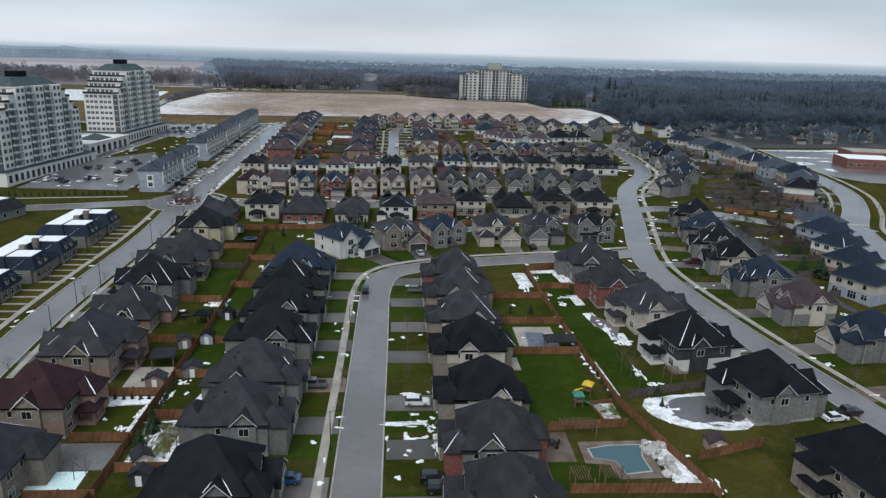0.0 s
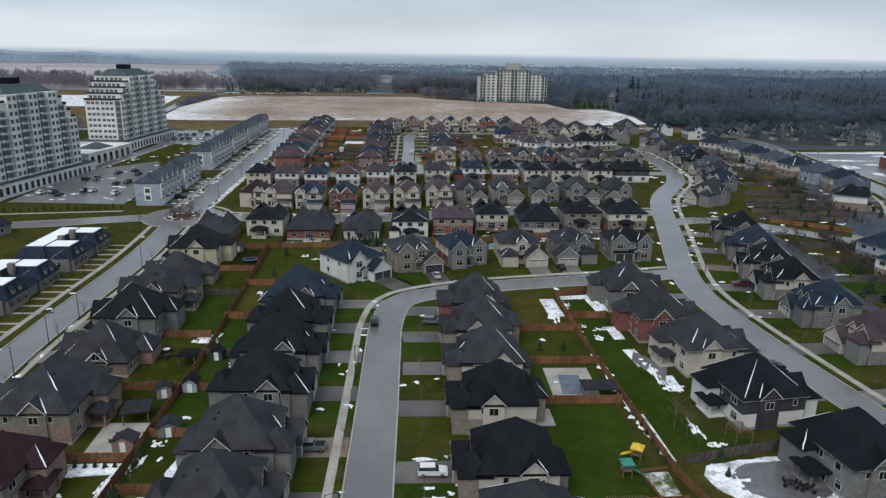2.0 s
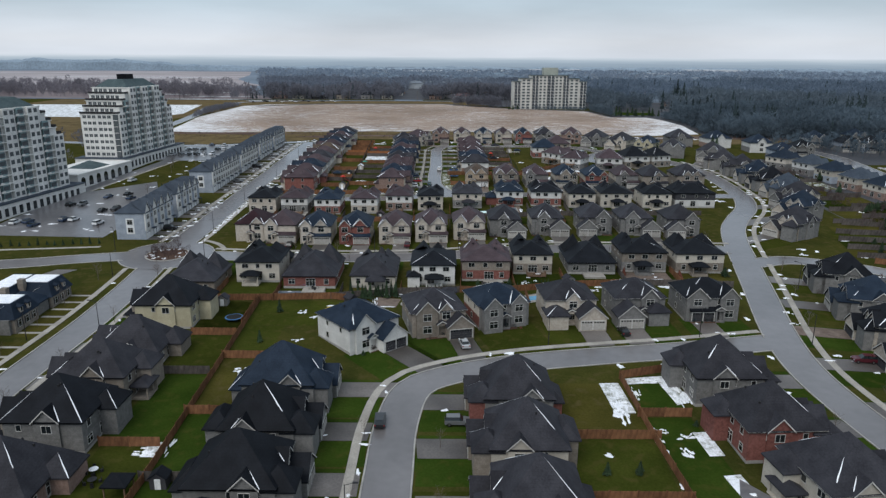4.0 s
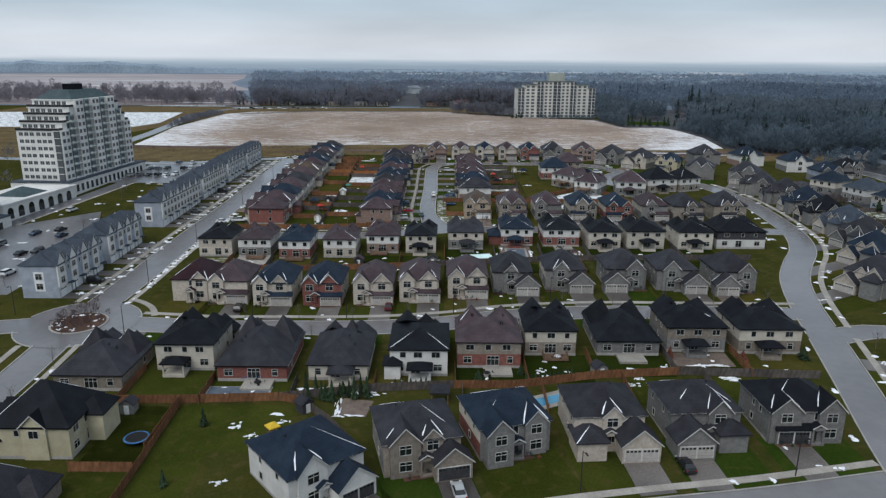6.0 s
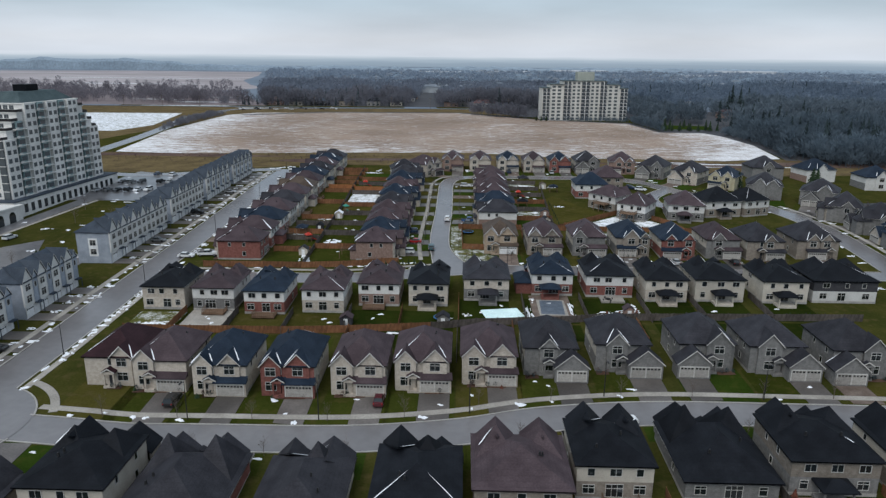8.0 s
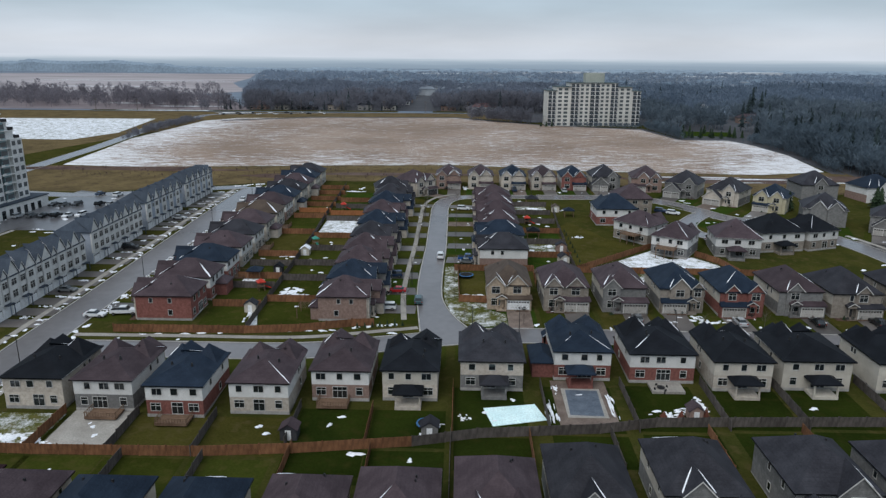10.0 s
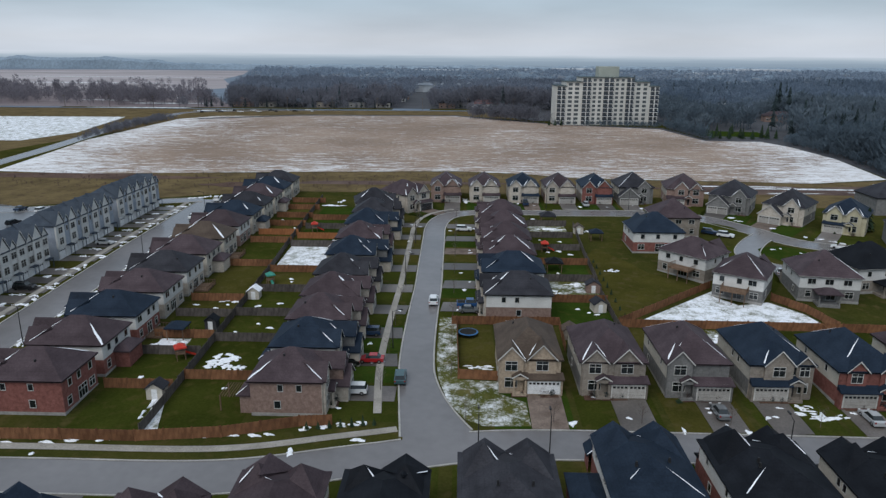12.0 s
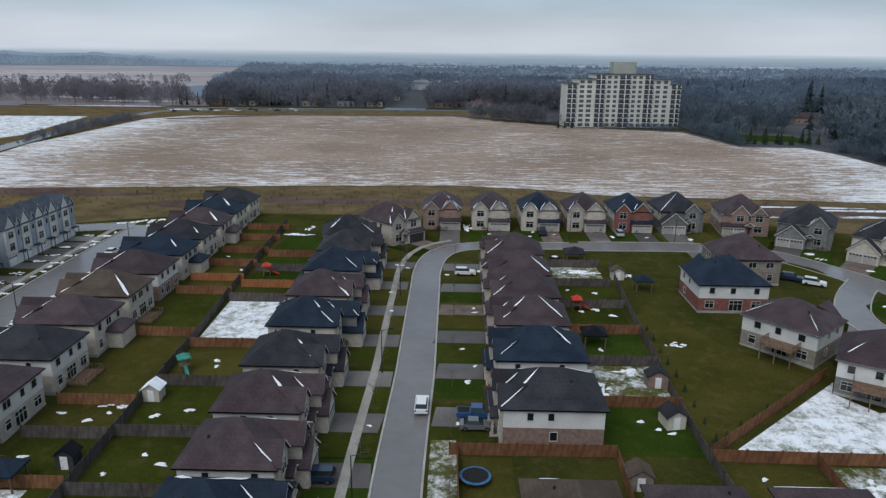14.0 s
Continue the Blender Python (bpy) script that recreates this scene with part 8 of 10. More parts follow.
pool([(32.8, 99.4), (36.5, 100.3), (42, 100.4), (41, 97), (41.2, 93.2), (37, 92.6), (36.4, 96), (33, 97)], True, [(31.4, 101.6), (42.6, 101.8), (43, 91.4), (35.6, 91.2), (35, 95), (31.2, 95.6)], "L-shaped garden pool with rocks beside it", TEAL)
pool(rect(30.2, 138.6, 34.4, 146.4, -4), True, rect(28, 136, 37, 149.5), "rectangular garden pool on a pale deck", COVER)
pool([(22.2, 231.6), (29.6, 234.6), (30.6, 232.4), (24.2, 229.4)], True, [(20.6, 232), (31, 236.8), (34.6, 233.4), (24, 228)], "bright blue garden pool beside a fence")
pool(rect(25.8, 318.8, 31.4, 327.4, -2), False, rect(25.2, 318.2, 32.0, 328.0), "covered garden pool with a paved rim")
pool(rect(-39.2, 231.8, -27.6, 235.8), False, None, "garden pool under a grey winter cover")
pool(blob(-2.6, 227.6, 4.2, 2.3, 4, 20, 0.05), True, None, "round garden pool behind a house", COVER)
plot("ice_rink", rect(-54, 90, -46.4, 95.2, 0), 0.03, ICE, "pale blue home ice rink behind a house", "ice rink", "", tall=0.1)
plot("ice_rink", [(11.2, 320.6), (20, 322.2), (21.6, 317.2), (12.6, 315)], 0.03, ICE, "pale turquoise home ice rink behind a house", "ice rink", "", tall=0.1)
plot("court", rect(-55.6, 95.6, -43.8, 103, 0), 0.02, LOT, "dark paved sports court behind a house", "court", "")
plot("patio", blob(58.4, 111.6, 8, 5, 6, 24, 0.12), 0.03, LOT, "rounded grey stone patio edged with snow", "patio", "", tall=0.05)
plot("patio", rect(-51, 120.5, -43.6, 130, 0), 0.025, CONCRETE, "pale paved patio behind a brick house", "patio", "")
plot("patio", [(50.8, 142), (54, 150), (49, 157), (47.5, 153)], 0.03, LOT, "dark paved patio beside a house", "patio", "")
plot("patio", rect(-13.4, 225.6, -7.6, 231.4, -10), 0.03, PAVER, "square paved court with a low white rim", "patio", "")
plot("patio", rect(54.4, 246, 66.8, 252.6), 0.03, PAVER, "brown paved terrace behind a house", "patio", "")
plot("patio", rect(23.6, 314.4, 33.4, 331), 0.016, PAVER, "brown paved garden round a covered pool", "patio", "")
plot("patio", [(24, 88.4), (30, 88.4), (30, 104.6), (27.6, 104.8), (24, 100)], 0.018, PAVER, "brown paved patio beside a pool", "patio", "")


def trampoline(x, y, r=1.9):
    t = thing("trampoline", "round garden trampoline with blue rim", "trampoline", pose(x, y, land(y)), "trampolines")
    g = Geo()
    ring = [(math.cos(a), math.sin(a)) for a in np.linspace(0, 6.2832, 19)[:-1]]
    n = len(ring)
    for i in range(n):
        (a, b), (c, e) = ring[i], ring[(i + 1) % n]
        g.face([(a * r, b * r, 0.8), (c * r, e * r, 0.8), (c * r * 0.84, e * r * 0.84, 0.84), (a * r * 0.84, b * r * 0.84, 0.84)])
        g.face([(a * r, b * r, 0.8), (c * r, e * r, 0.8), (c * r, e * r, 0.7), (a * r, b * r, 0.7)])
    part("rim_pad", g, shiny_blue, t, "blue padded rim")
    g = Geo()
    g.face([(a * r * 0.85, b * r * 0.85, 0.8) for a, b in ring])
    part("mat", g, TYRE, t)
    for i in range(0, n, 3):
        g = Geo()
        g.tube((ring[i][0] * r * 0.95, ring[i][1] * r * 0.95, -0.1), (ring[i][0] * r * 0.95, ring[i][1] * r * 0.95, 0.8), 0.03, 0.03, 6)
        part("leg", g, METAL, t)


shiny_blue = paint("blue_vinyl", (0.03, 0.09, 0.20), (0.05, 0.14, 0.28), 1, 8, rough=0.5)
for a in ((8.6, 386.6), (-45.6, 217, 2.1), (2.0, 314.5, 1.8)):
    trampoline(*a)

PLAY = {"yellow": paint("yellow_plastic", (0.55, 0.36, 0.03), (0.65, 0.45, 0.05), 1, 8, rough=0.5), "green": paint("green_plastic", (0.03, 0.16, 0.12), (0.05, 0.22, 0.17), 1, 8, rough=0.5), "red": paint("red_plastic", (0.35, 0.03, 0.02), (0.45, 0.05, 0.03), 1, 8, rough=0.5)}


def play_set(x, y, colour, turn=0):
    t = thing("play_set", f"{colour} plastic and timber climbing frame with slide", "play set", pose(x, y, land(y), 0, 0, turn), "play sets")
    for sx in (-0.7, 0.7):
        for sy in (-0.7, 0.7):
            g = Geo()
            g.box(sx - 0.06, sy - 0.06, -0.2, sx + 0.06, sy + 0.06, 2.4)
            part("post", g, TIMBER, t)
    g = Geo()
    g.box(-0.75, -0.75, 1.1, 0.75, 0.75, 1.2)
    part("platform", g, TIMBER, t)
    g = Geo()
    g.hip(-1, -1, 1, 1, 2.4, 0.7)
    part("canopy", g, PLAY[colour], t)
    g = Geo()
    g.face([(0.75, -0.3, 1.2), (0.75, 0.3, 1.2), (2.6, 0.3, 0.2), (2.6, -0.3, 0.2)])
    for s in (-0.3, 0.3):
        g.face([(0.75, s, 1.2), (2.6, s, 0.2), (2.6, s, 0.4), (0.75, s, 1.4)])
    part("slide", g, PLAY[colour], t)


for a in ((37.4, 117.6, "yellow", 150), (-36, 412.6, "green", -60), (-41.8, 374.8, "red", 30), (-23, 218.3, "yellow", 40), (34.5, 113.6, "green", 0), (-35, 457, "red", 10), (29, 440, "red", 0)):
    play_set(*a)


def rocks():
    rnd = random.Random(3)
    for i in range(26):
        x, y, r = 43.6 + rnd.uniform(-1.6, 2.4), 97 + rnd.uniform(-5.4, 4.2), rnd.uniform(0.35, 0.95)
        bm = bmesh.new()
        bmesh.ops.create_icosphere(bm, subdivisions=2, radius=r)
        for v in bm.verts:
            v.co *= 1 + 0.35 * noise.noise(v.co * 1.3 + Vector((i * 3.1, 0, 0)))
            v.co.z *= 0.75
        me = bpy.data.meshes.new("rock")
        bm.to_mesh(me)
        bm.free()
        me.materials.append(ROCK)
        tagged(part("rock", me, None, None, "", pose(x, y, land(y) + r * 0.3)), "rounded pale landscaping rock beside the pool", "rock", "pool rocks")


rocks()


def pergola(x, y, w, d, turn=0):
    t = thing("pergola", "brown timber pergola with open slats", "pergola", pose(x, y, land(y), 0, 0, turn), "pergolas")
    for sx in (-1, 1):
        for sy in (-1, 1):
            g = Geo()
            g.box(sx * w / 2 - 0.08, sy * d / 2 - 0.08, -0.3, sx * w / 2 + 0.08, sy * d / 2 + 0.08, 2.4)
            part("post", g, TIMBER, t)
    for i in range(int(w / 0.4)):
        g = Geo()
        xx = -w / 2 + 0.4 * i
        g.box(xx, -d / 2 - 0.3, 2.4, xx + 0.06, d / 2 + 0.3, 2.55)
        part("slat", g, TIMBER, t)


for a in ((32, 104, 6, 2.2), (34.0, 89.9, 3.6, 2.8), (29, 89.6, 3, 3), (-27.4, 360, 3.4, 4), (56.6, 123, 3, 3, 8)):
    pergola(*a)


def bin_or_table(x, y, colour):
    t = thing("garden_table", "round garden table with chairs under snow", "table", pose(x, y, land(y)), "garden tables")
    g = Geo()
    g.tube((0, 0, -0.1), (0, 0, 0.7), 0.06, 0.06, 6)
    part("stem", g, METAL, t)
    g = Geo()
    g.prism([(0.7 * math.cos(a), 0.7 * math.sin(a)) for a in np.linspace(0, 6.2832, 15)[:-1]], 0.7, 0.76)
    part("tabletop", g, SNOW if colour == "white" else METAL, t)
    for k in range(4):
        a = k * 1.571 + 0.4
        g = Geo()
        g.box(-0.22, -0.22, -0.1, 0.22, 0.22, 0.42)
        g.box(-0.22, 0.16, 0.42, 0.22, 0.22, 0.85)
        part("chair", g, METAL, t, at=pose(1.1 * math.cos(a), 1.1 * math.sin(a), 0, 0, 0, math.degrees(a) - 90))


for a in ((59, 110.6, "dark"), (61, 109.4, "dark"), (-47, 124.6, "dark"), (14.6, 241.4, "dark"), (30, 249, "white"), (27, 100.8, "dark"), (-11, 232.6, "white"), (-30.4, 236.8, "dark"), (43, 328, "dark"), (-49, 155, "dark"), (-50, 157.6, "white"), (29, 472, "white")):
    bin_or_table(*a)
g = Geo()
for i in range(9):
    g.face([(-34 + i * 0.45, 238.2, 0.6 + 0.5 * math.sin(i)), (-33.55 + i * 0.45, 238.2, 0.6 + 0.5 * math.sin(i + 1)), (-33.55 + i * 0.45, 240, 1.3), (-34 + i * 0.45, 240, 1.3)])
for k, v in enumerate(g.v):
    g.v[k] = (v[0], v[1], v[2] + land(239))
tagged(part("tarpaulin", g, paint("blue_tarpaulin", (0.02, 0.10, 0.30), (0.03, 0.16, 0.42), 1, 6, rough=0.4)), "crumpled bright blue tarpaulin behind a brick house", "tarpaulin")

# ---------------------------------------------------------------- patches of snow
def snow_patches():
    g, rnd = Geo(), random.Random(77)

    def lay(x, y, rx, ry, up=0.085):
        if rx * ry > 0.9:
            for k in range(9 + int(2.2 * rx * ry)):
                a, q = rnd.uniform(0, 6.28), rnd.uniform(0.0, 1.15)
                one(x + q * rx * math.cos(a), y + q * ry * math.sin(a), rx * rnd.uniform(0.08, 0.34), ry * rnd.uniform(0.08, 0.34), up + 0.0012 * k)
        else:
            one(x, y, rx, ry, up)

    def one(x, y, rx, ry, up):
        ring = blob(x, y, rx, ry, rnd.random(), 11, 0.6)
        inner = [(x + (a - x) * 0.62, y + (b - y) * 0.62) for a, b in ring]
        n = len(ring)
        lo = [(a, b, land(b) + up - 0.07) for a, b in ring]
        hi = [(a, b, land(b) + up + 0.05) for a, b in inner]
        for i in range(n):
            g.face([lo[i], lo[(i + 1) % n], hi[(i + 1) % n], hi[i]])
        g.face(hi)

    def trail(x0, y0, x1, y1, n, wide, gap=0.3):
        for i in range(n):
            if rnd.random() < gap:
                continue
            u = (i + rnd.random()) / n
            step = math.hypot(x1 - x0, y1 - y0) / n
            dx, dy = abs(x1 - x0) / n, abs(y1 - y0) / n
            lay(x0 + (x1 - x0) * u + rnd.uniform(-0.3, 0.3), y0 + (y1 - y0) * u + rnd.uniform(-0.3, 0.3), max(wide, dx * 0.6) * rnd.uniform(0.6, 1.2), max(wide, dy * 0.6) * rnd.uniform(0.6, 1.2))

    # larger patches in the gardens
    for x, y, rx, ry in ((-28.6, 206, 1.2, 0.8), (-36, 191, 2.2, 1.6), (-34.6, 186, 1.8, 2.4), (-30, 222, 1.4, 1.0), (-22.6, 223, 1.5, 0.9), (-24, 226, 1.0, 0.6), (-27, 219, 1.2, 0.8), (43.5, 238, 1.6, 0.7), (61, 243.5, 2.6, 1.2), (64, 240.6, 2.8, 1.2), (45, 240, 1.4, 0.8), (25.6, 243.4, 1.3, 1.1), (26.4, 241.2, 1.0, 0.7),
                          (45, 168.6, 2.0, 0.9), (40.4, 170, 1.5, 1.0), (43, 163.5, 1.2, 1.6), (48.6, 181, 1.4, 4.0), (44, 188, 3.5, 0.8), (40, 183, 1, 3), (35.6, 178, 1.4, 4.6), (50.4, 147, 1.0, 4.4), (52.6, 141, 2.4, 1.6), (52, 121.4, 1.8, 1.0), (50.6, 127, 0.9, 4.0),
                          (2.6, 107.4, 3.6, 0.6), (6.4, 106.2, 1.2, 1.4), (2.4, 104.2, 0.5, 0.9), (3.6, 103.2, 1.5, 0.35), (5.6, 103.6, 0.6, 0.5), (7.6, 100, 1.0, 2.6), (2.2, 98.4, 0.4, 0.4), (-0.6, 100, 0.25, 0.5), (10.5, 373.5, 2.4, 0.8), (3, 118.5, 2.6, 0.7), (8.6, 118.8, 2, 0.6), (50.4, 112.6, 2.6, 3.0), (55, 106.9, 4, 0.6), (61, 106.8, 4.4, 0.7), (51, 109, 1.2, 2.6), (66, 108.6, 1.2, 1.4), (46.6, 92.6, 2.2, 2.6),
                          (44.4, 90, 1.6, 1.0), (50.4, 89, 0.8, 2.4), (-47.6, 116.6, 4.4, 1.2), (-44.4, 112, 1.0, 3.0), (-51.6, 115.4, 2, 1.2), (-45.6, 107, 1.4, 1.6), (-41.4, 116.6, 0.9, 3.4), (-35, 116.2, 1.4, 4.2), (-38, 109.4, 4, 0.7), (-39.8, 103, 1.2, 3), (-34.2, 101, 1.2, 3), (-37, 97.6, 2.6, 1.4), (-41, 99, 0.8, 2.4),
                          (-44.6, 163.2, 2.6, 1.0), (-41.2, 165, 0.8, 2.6), (-35, 151, 0.8, 2.6), (-38.2, 131.5, 0.9, 0.7), (-40, 123.6, 1.4, 1.0), (-46.6, 380, 2.4, 2.2), (-33.6, 374, 3.0, 2.8), (-40.4, 361, 0.8, 5.2), (-42, 402.6, 3.0, 1.2), (-31, 371, 2, 2), (27.6, 408, 1.4, 3.2), (33, 415.4, 2, 1.2), (36.6, 412.8, 1, 2), (31, 430.4, 2.2, 0.6),
                          (32.8, 440.2, 0.8, 0.6), (41.8, 319.6, 2.4, 1.4), (46, 321, 3.0, 1.6), (48.4, 324, 1.2, 2.0), (22.6, 320, 0.8, 4.6), (33.2, 322, 0.7, 4.4), (24.2, 327.6, 0.8, 1.6), (7.6, 317.6, 1.2, 0.9), (3.4, 315.4, 1.4, 1.0), (-8.6, 306.6, 1.2, 0.7), (-63, 309, 3.4, 2.0), (-58, 308, 2.0, 1.4), (51.6, 384, 2.8, 2.4), (57, 386.4, 2.6, 1.8),
                          (61.8, 359.4, 3.2, 1.6), (59.8, 362, 1.4, 1.0), (44, 460.5, 2.0, 1.0), (-36, 490, 3.4, 1.2), (-34, 496, 1.2, 2.4), (-26.8, 496.4, 1.8, 1.4), (9, 499.6, 1.5, 3.0), (33, 462.4, 4, 1.4), (29, 456, 1.2, 2.4), (43.6, 425, 1.6, 1.0), (52, 245.8, 1.2, 0.8), (60.2, 246.4, 4.6, 0.6), (-8, 233, 3, 1), (-13.6, 228, 0.7, 3.4), (-10, 225.6, 3.4, 0.6)):
        lay(x, y, rx, ry)
    # along fences and hedges
    trail(40.6, 131, 43, 116.6, 12, 0.55, 0.1)
    trail(39.6, 168, 40.6, 133, 16, 0.6, 0.35)
    trail(-16, 353.2, -6, 355.4, 10, 0.4, 0.1)
    trail(-62, 348, -20, 351.6, 26, 0.35, 0.35)
    trail(-22, 235.4, 6, 236.8, 14, 0.5, 0.4)
    trail(56, 99, 63, 101, 4, 0.4, 0.3)
    # verges, kerbs and driveway ends
    for key in ("avenue", "north_avenue", "middle_street", "south_street", "north_street"):
        line, w = LINES[key], ROADS[key][0] / 2
        nor = sideways(line)
        for (x, y), (nx, ny) in zip(line, nor):
            if y < 70:
                continue
            for s in (1, -1):
                if rnd.random() < (0.42 if key == "north_avenue" else 0.17):
                    o = s * (w + rnd.uniform(0.5, 2.2))
                    if not on_road(x + nx * o, y + ny * o, key):
                        lay(x + nx * o, y + ny * o, rnd.uniform(0.3, 0.9), rnd.uniform(0.3, 1.0), 0.10)
    line = [p for p in LINES["east_street"]]
    for (x, y), (nx, ny) in zip(line, sideways(line)):
        if y < 70:
            continue
        for s in (1, -1):
            if rnd.random() < (0.5 if x > 80 and s < 0 else 0.12):
                o = s * (3.8 + rnd.uniform(0.5, 5.5 if s < 0 else 2))
                if not on_road(x + nx * o, y + ny * o):
                    lay(x + nx * o, y + ny * o, rnd.uniform(0.5, 1.5), rnd.uniform(0.4, 1.0), 0.10)
    # snow cleared to the ends of the terraces' driveways
    for y0, y1, n in TERRACES:
        y = y0 + 4.5
        while y < y1:
            x = -92.8
            for o in (rnd.uniform(3.6, 4.6), rnd.uniform(7.8, 8.4)):
                if rnd.random() < 0.9:
                    lay(x + o, y + rnd.uniform(-1, 1), rnd.uniform(1.0, 1.9), rnd.uniform(0.6, 1.0), 0.12)
            y += (y1 - y0) / n
    trail(-73.9, 290, -74.2, 335, 24, 1.0, 0.1)
    trail(-73.4, 360, -73.2, 500, 60, 1.0, 0.12)
    trail(-88, 498, -58, 513, 22, 0.9, 0.1)
    for y in range(300, 470, 14):
        lay(-121 + rnd.uniform(-14, 12), y, rnd.uniform(0.8, 2.6), rnd.uniform(0.4, 1.0))
    # thin remains among the eastern gardens
    for k in range(170):
        x, y = rnd.uniform(112, 205), rnd.uniform(110, 430)
        if not on_road(x, y, "", 0.5) and x < np.interp(y, *zip(*[(b, a) for a, b in LINES["boulevard"] if b < 440])):
            lay(x, y, rnd.uniform(0.4, 2.2), rnd.uniform(0.3, 1.3), 0.10)
    for k in range(60):
        x, y = rnd.uniform(-150, -104), rnd.uniform(284, 480)
        lay(x, y, rnd.uniform(0.4, 1.8), rnd.uniform(0.3, 0.9), 0.16)
    # rings of snow round young lawn trees
    for ob in [o for o in scene.objects if o.name.split(".")[0] == "lawn" and o.dimensions.x < 18 and o.dimensions.y < 18]:
        c = sum((Vector(v) for v in ob.bound_box), Vector()) / 8
        if c.y < 75 or c.x > 120:
            continue
        for k in range(rnd.choice((0, 1, 1, 2, 3))):
            x, y = c.x + rnd.uniform(-0.35, 0.35) * ob.dimensions.x, c.y + rnd.uniform(-0.35, 0.35) * ob.dimensions.y
            if not on_road(x, y):
                lay(x, y, rnd.uniform(0.3, 0.75), rnd.uniform(0.25, 0.6))
    # rocks and snow on the island
    for k in range(30):
        a, r = rnd.uniform(0, 6.28), rnd.uniform(3.4, 6)
        lay(RING[0] + r * math.cos(a), RING[1] + r * math.sin(a), rnd.uniform(0.2, 0.5), rnd.uniform(0.2, 0.5), 0.40)
    tagged(part("snow_patches", g, SNOW), "scattered patches of old snow on lawns and verges", "snow", kind="stuff")


snow_patches()


# ---------------------------------------------------------------- gardens among the eastern houses
LITTER = paint("leaf_litter", (0.040, 0.042, 0.048), (0.062, 0.062, 0.068), 0.05, 0.8, bump=0.2, vary=0)
rnd_g = random.Random(41)
plot("garden_ground", [(150, 256), (166, 246), (182, 268), (196, 300), (200, 330), (190, 400), (176, 440), (156, 436), (152, 340)], 0.006, LITTER, "bare brown beds and leaf litter between gardens", "garden")
plot("garden_ground", [(119, 150), (136, 160), (146, 196), (150, 228), (136, 246), (122, 254), (116, 240), (114, 190)], 0.006, LITTER, "bare brown beds and leaf litter between gardens", "garden")
for i in range(9):
    y = 108 + 15.5 * i
    x = 122 - 0.06 * i + (6 if i > 5 else 0)
    yard(x - 2, y, x + 13, y + 14.6, rnd_g.choice(("green", "olive", "vivid", "olive")))
    fence("grey", (x - 3, y), (x + 13.4, y))
fence("grey", (135.5, 106), (135, 190), (141, 246))
for x, y, k in ((150, 262, "deep"), (158, 276, "olive"), (150, 285, "deep"), (164, 292, "snowy"), (152, 300, "olive"), (167, 308, "deep"), (160, 318, "olive"), (172, 324, "deep"), (162, 336, "deep"), (172, 342, "olive"), (163, 354, "olive"), (171, 372, "snowy"), (161, 372, "deep"), (168, 390, "deep")):
    yard(x - 8, y - 7.5, x + 6, y + 7.5, k)
    fence("grey", (x - 8, y + 7.7), (x + 6, y + 7.7))
for i, (a, b, c, d, k) in enumerate(((130, 268, 158, 264, "olive"), (132, 277, 166, 272, "deep"), (134, 286, 168, 280, "green"), (138, 295, 170, 289, "olive"), (146, 306, 172, 300, "deep"))):
    plot("lawn", [(a, b), (c, d), (c + 1.5, d + 7.6), (a + 1.5, b + 7.8)], 0.075 + 0.003 * i, LAWN[k], "narrow fenced back lawn with traces of snow", "lawn")
    fence("grey", (a, b - 0.4), (c, d - 0.4))
fence("wood", (132, 262), (146, 254), (160, 245))
plot("garden_ground", [(224, 424), (330, 432), (480, 440), (480, 512), (330, 512), (240, 508), (205, 498), (222, 466)], 0.03, LITTER, "bare brown gardens and hedges between far houses", "garden")
plot("lawn", [(151, 688), (190, 684), (194, 712), (154, 718)], 0.07, LAWN["vivid"], "green lawn in a clearing by the wood", "lawn")
plot("woodland_edge", [(181, 543), (187, 541), (195, 620), (190, 666), (184, 672), (148, 672), (140, 732), (72, 752), (4, 812), (-120, 806), (-186, 770), (-181, 763), (-116, 798.6), (1, 805.6), (71, 747.6), (136, 723.6), (145, 663.6), (176, 661.6), (182, 640), (186, 600)], 0.065, LITTER, "dark weedy rim round the stubble field", "verge")


# ---------------------------------------------------------------- woods and distance
def twigs(name, dark, light, through=0.5):
    """A crown of thin twigs or needles: part of the light passes through it."""
    m = paint(name, dark, light, 0.02, 0.25, bump=0, vary=0, spec=0.0, grit=0.12)
    n, l = m.node_tree.nodes, m.node_tree.links
    b, o = n["Principled BSDF"], n["Material Output"]
    tr, mx = n.new("ShaderNodeBsdfTranslucent"), n.new("ShaderNodeMixShader")
    l.new(b.inputs["Base Color"].links[0].from_socket, tr.inputs["Color"])
    mx.inputs[0].default_value = through
    l.new(b.outputs[0], mx.inputs[1])
    l.new(tr.outputs[0], mx.inputs[2])
    l.new(mx.outputs[0], o.inputs["Surface"])
    return m


# Farther woods get paler, bluer twigs: haze is put into the colours.
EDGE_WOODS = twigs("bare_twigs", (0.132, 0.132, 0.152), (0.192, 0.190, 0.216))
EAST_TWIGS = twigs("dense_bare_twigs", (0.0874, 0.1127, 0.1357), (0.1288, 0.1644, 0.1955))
EAST_FAR = twigs("far_hazed_twigs", (0.1296, 0.1632, 0.2076), (0.1764, 0.2172, 0.2712))
EAST_MID = twigs("mid_hazed_twigs", (0.108, 0.134, 0.158), (0.148, 0.180, 0.210))
MID_WOODS = twigs("hazed_blue_twigs", (0.1564, 0.1771, 0.2173), (0.2139, 0.2369, 0.2863))
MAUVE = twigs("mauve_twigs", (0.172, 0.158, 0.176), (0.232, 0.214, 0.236))
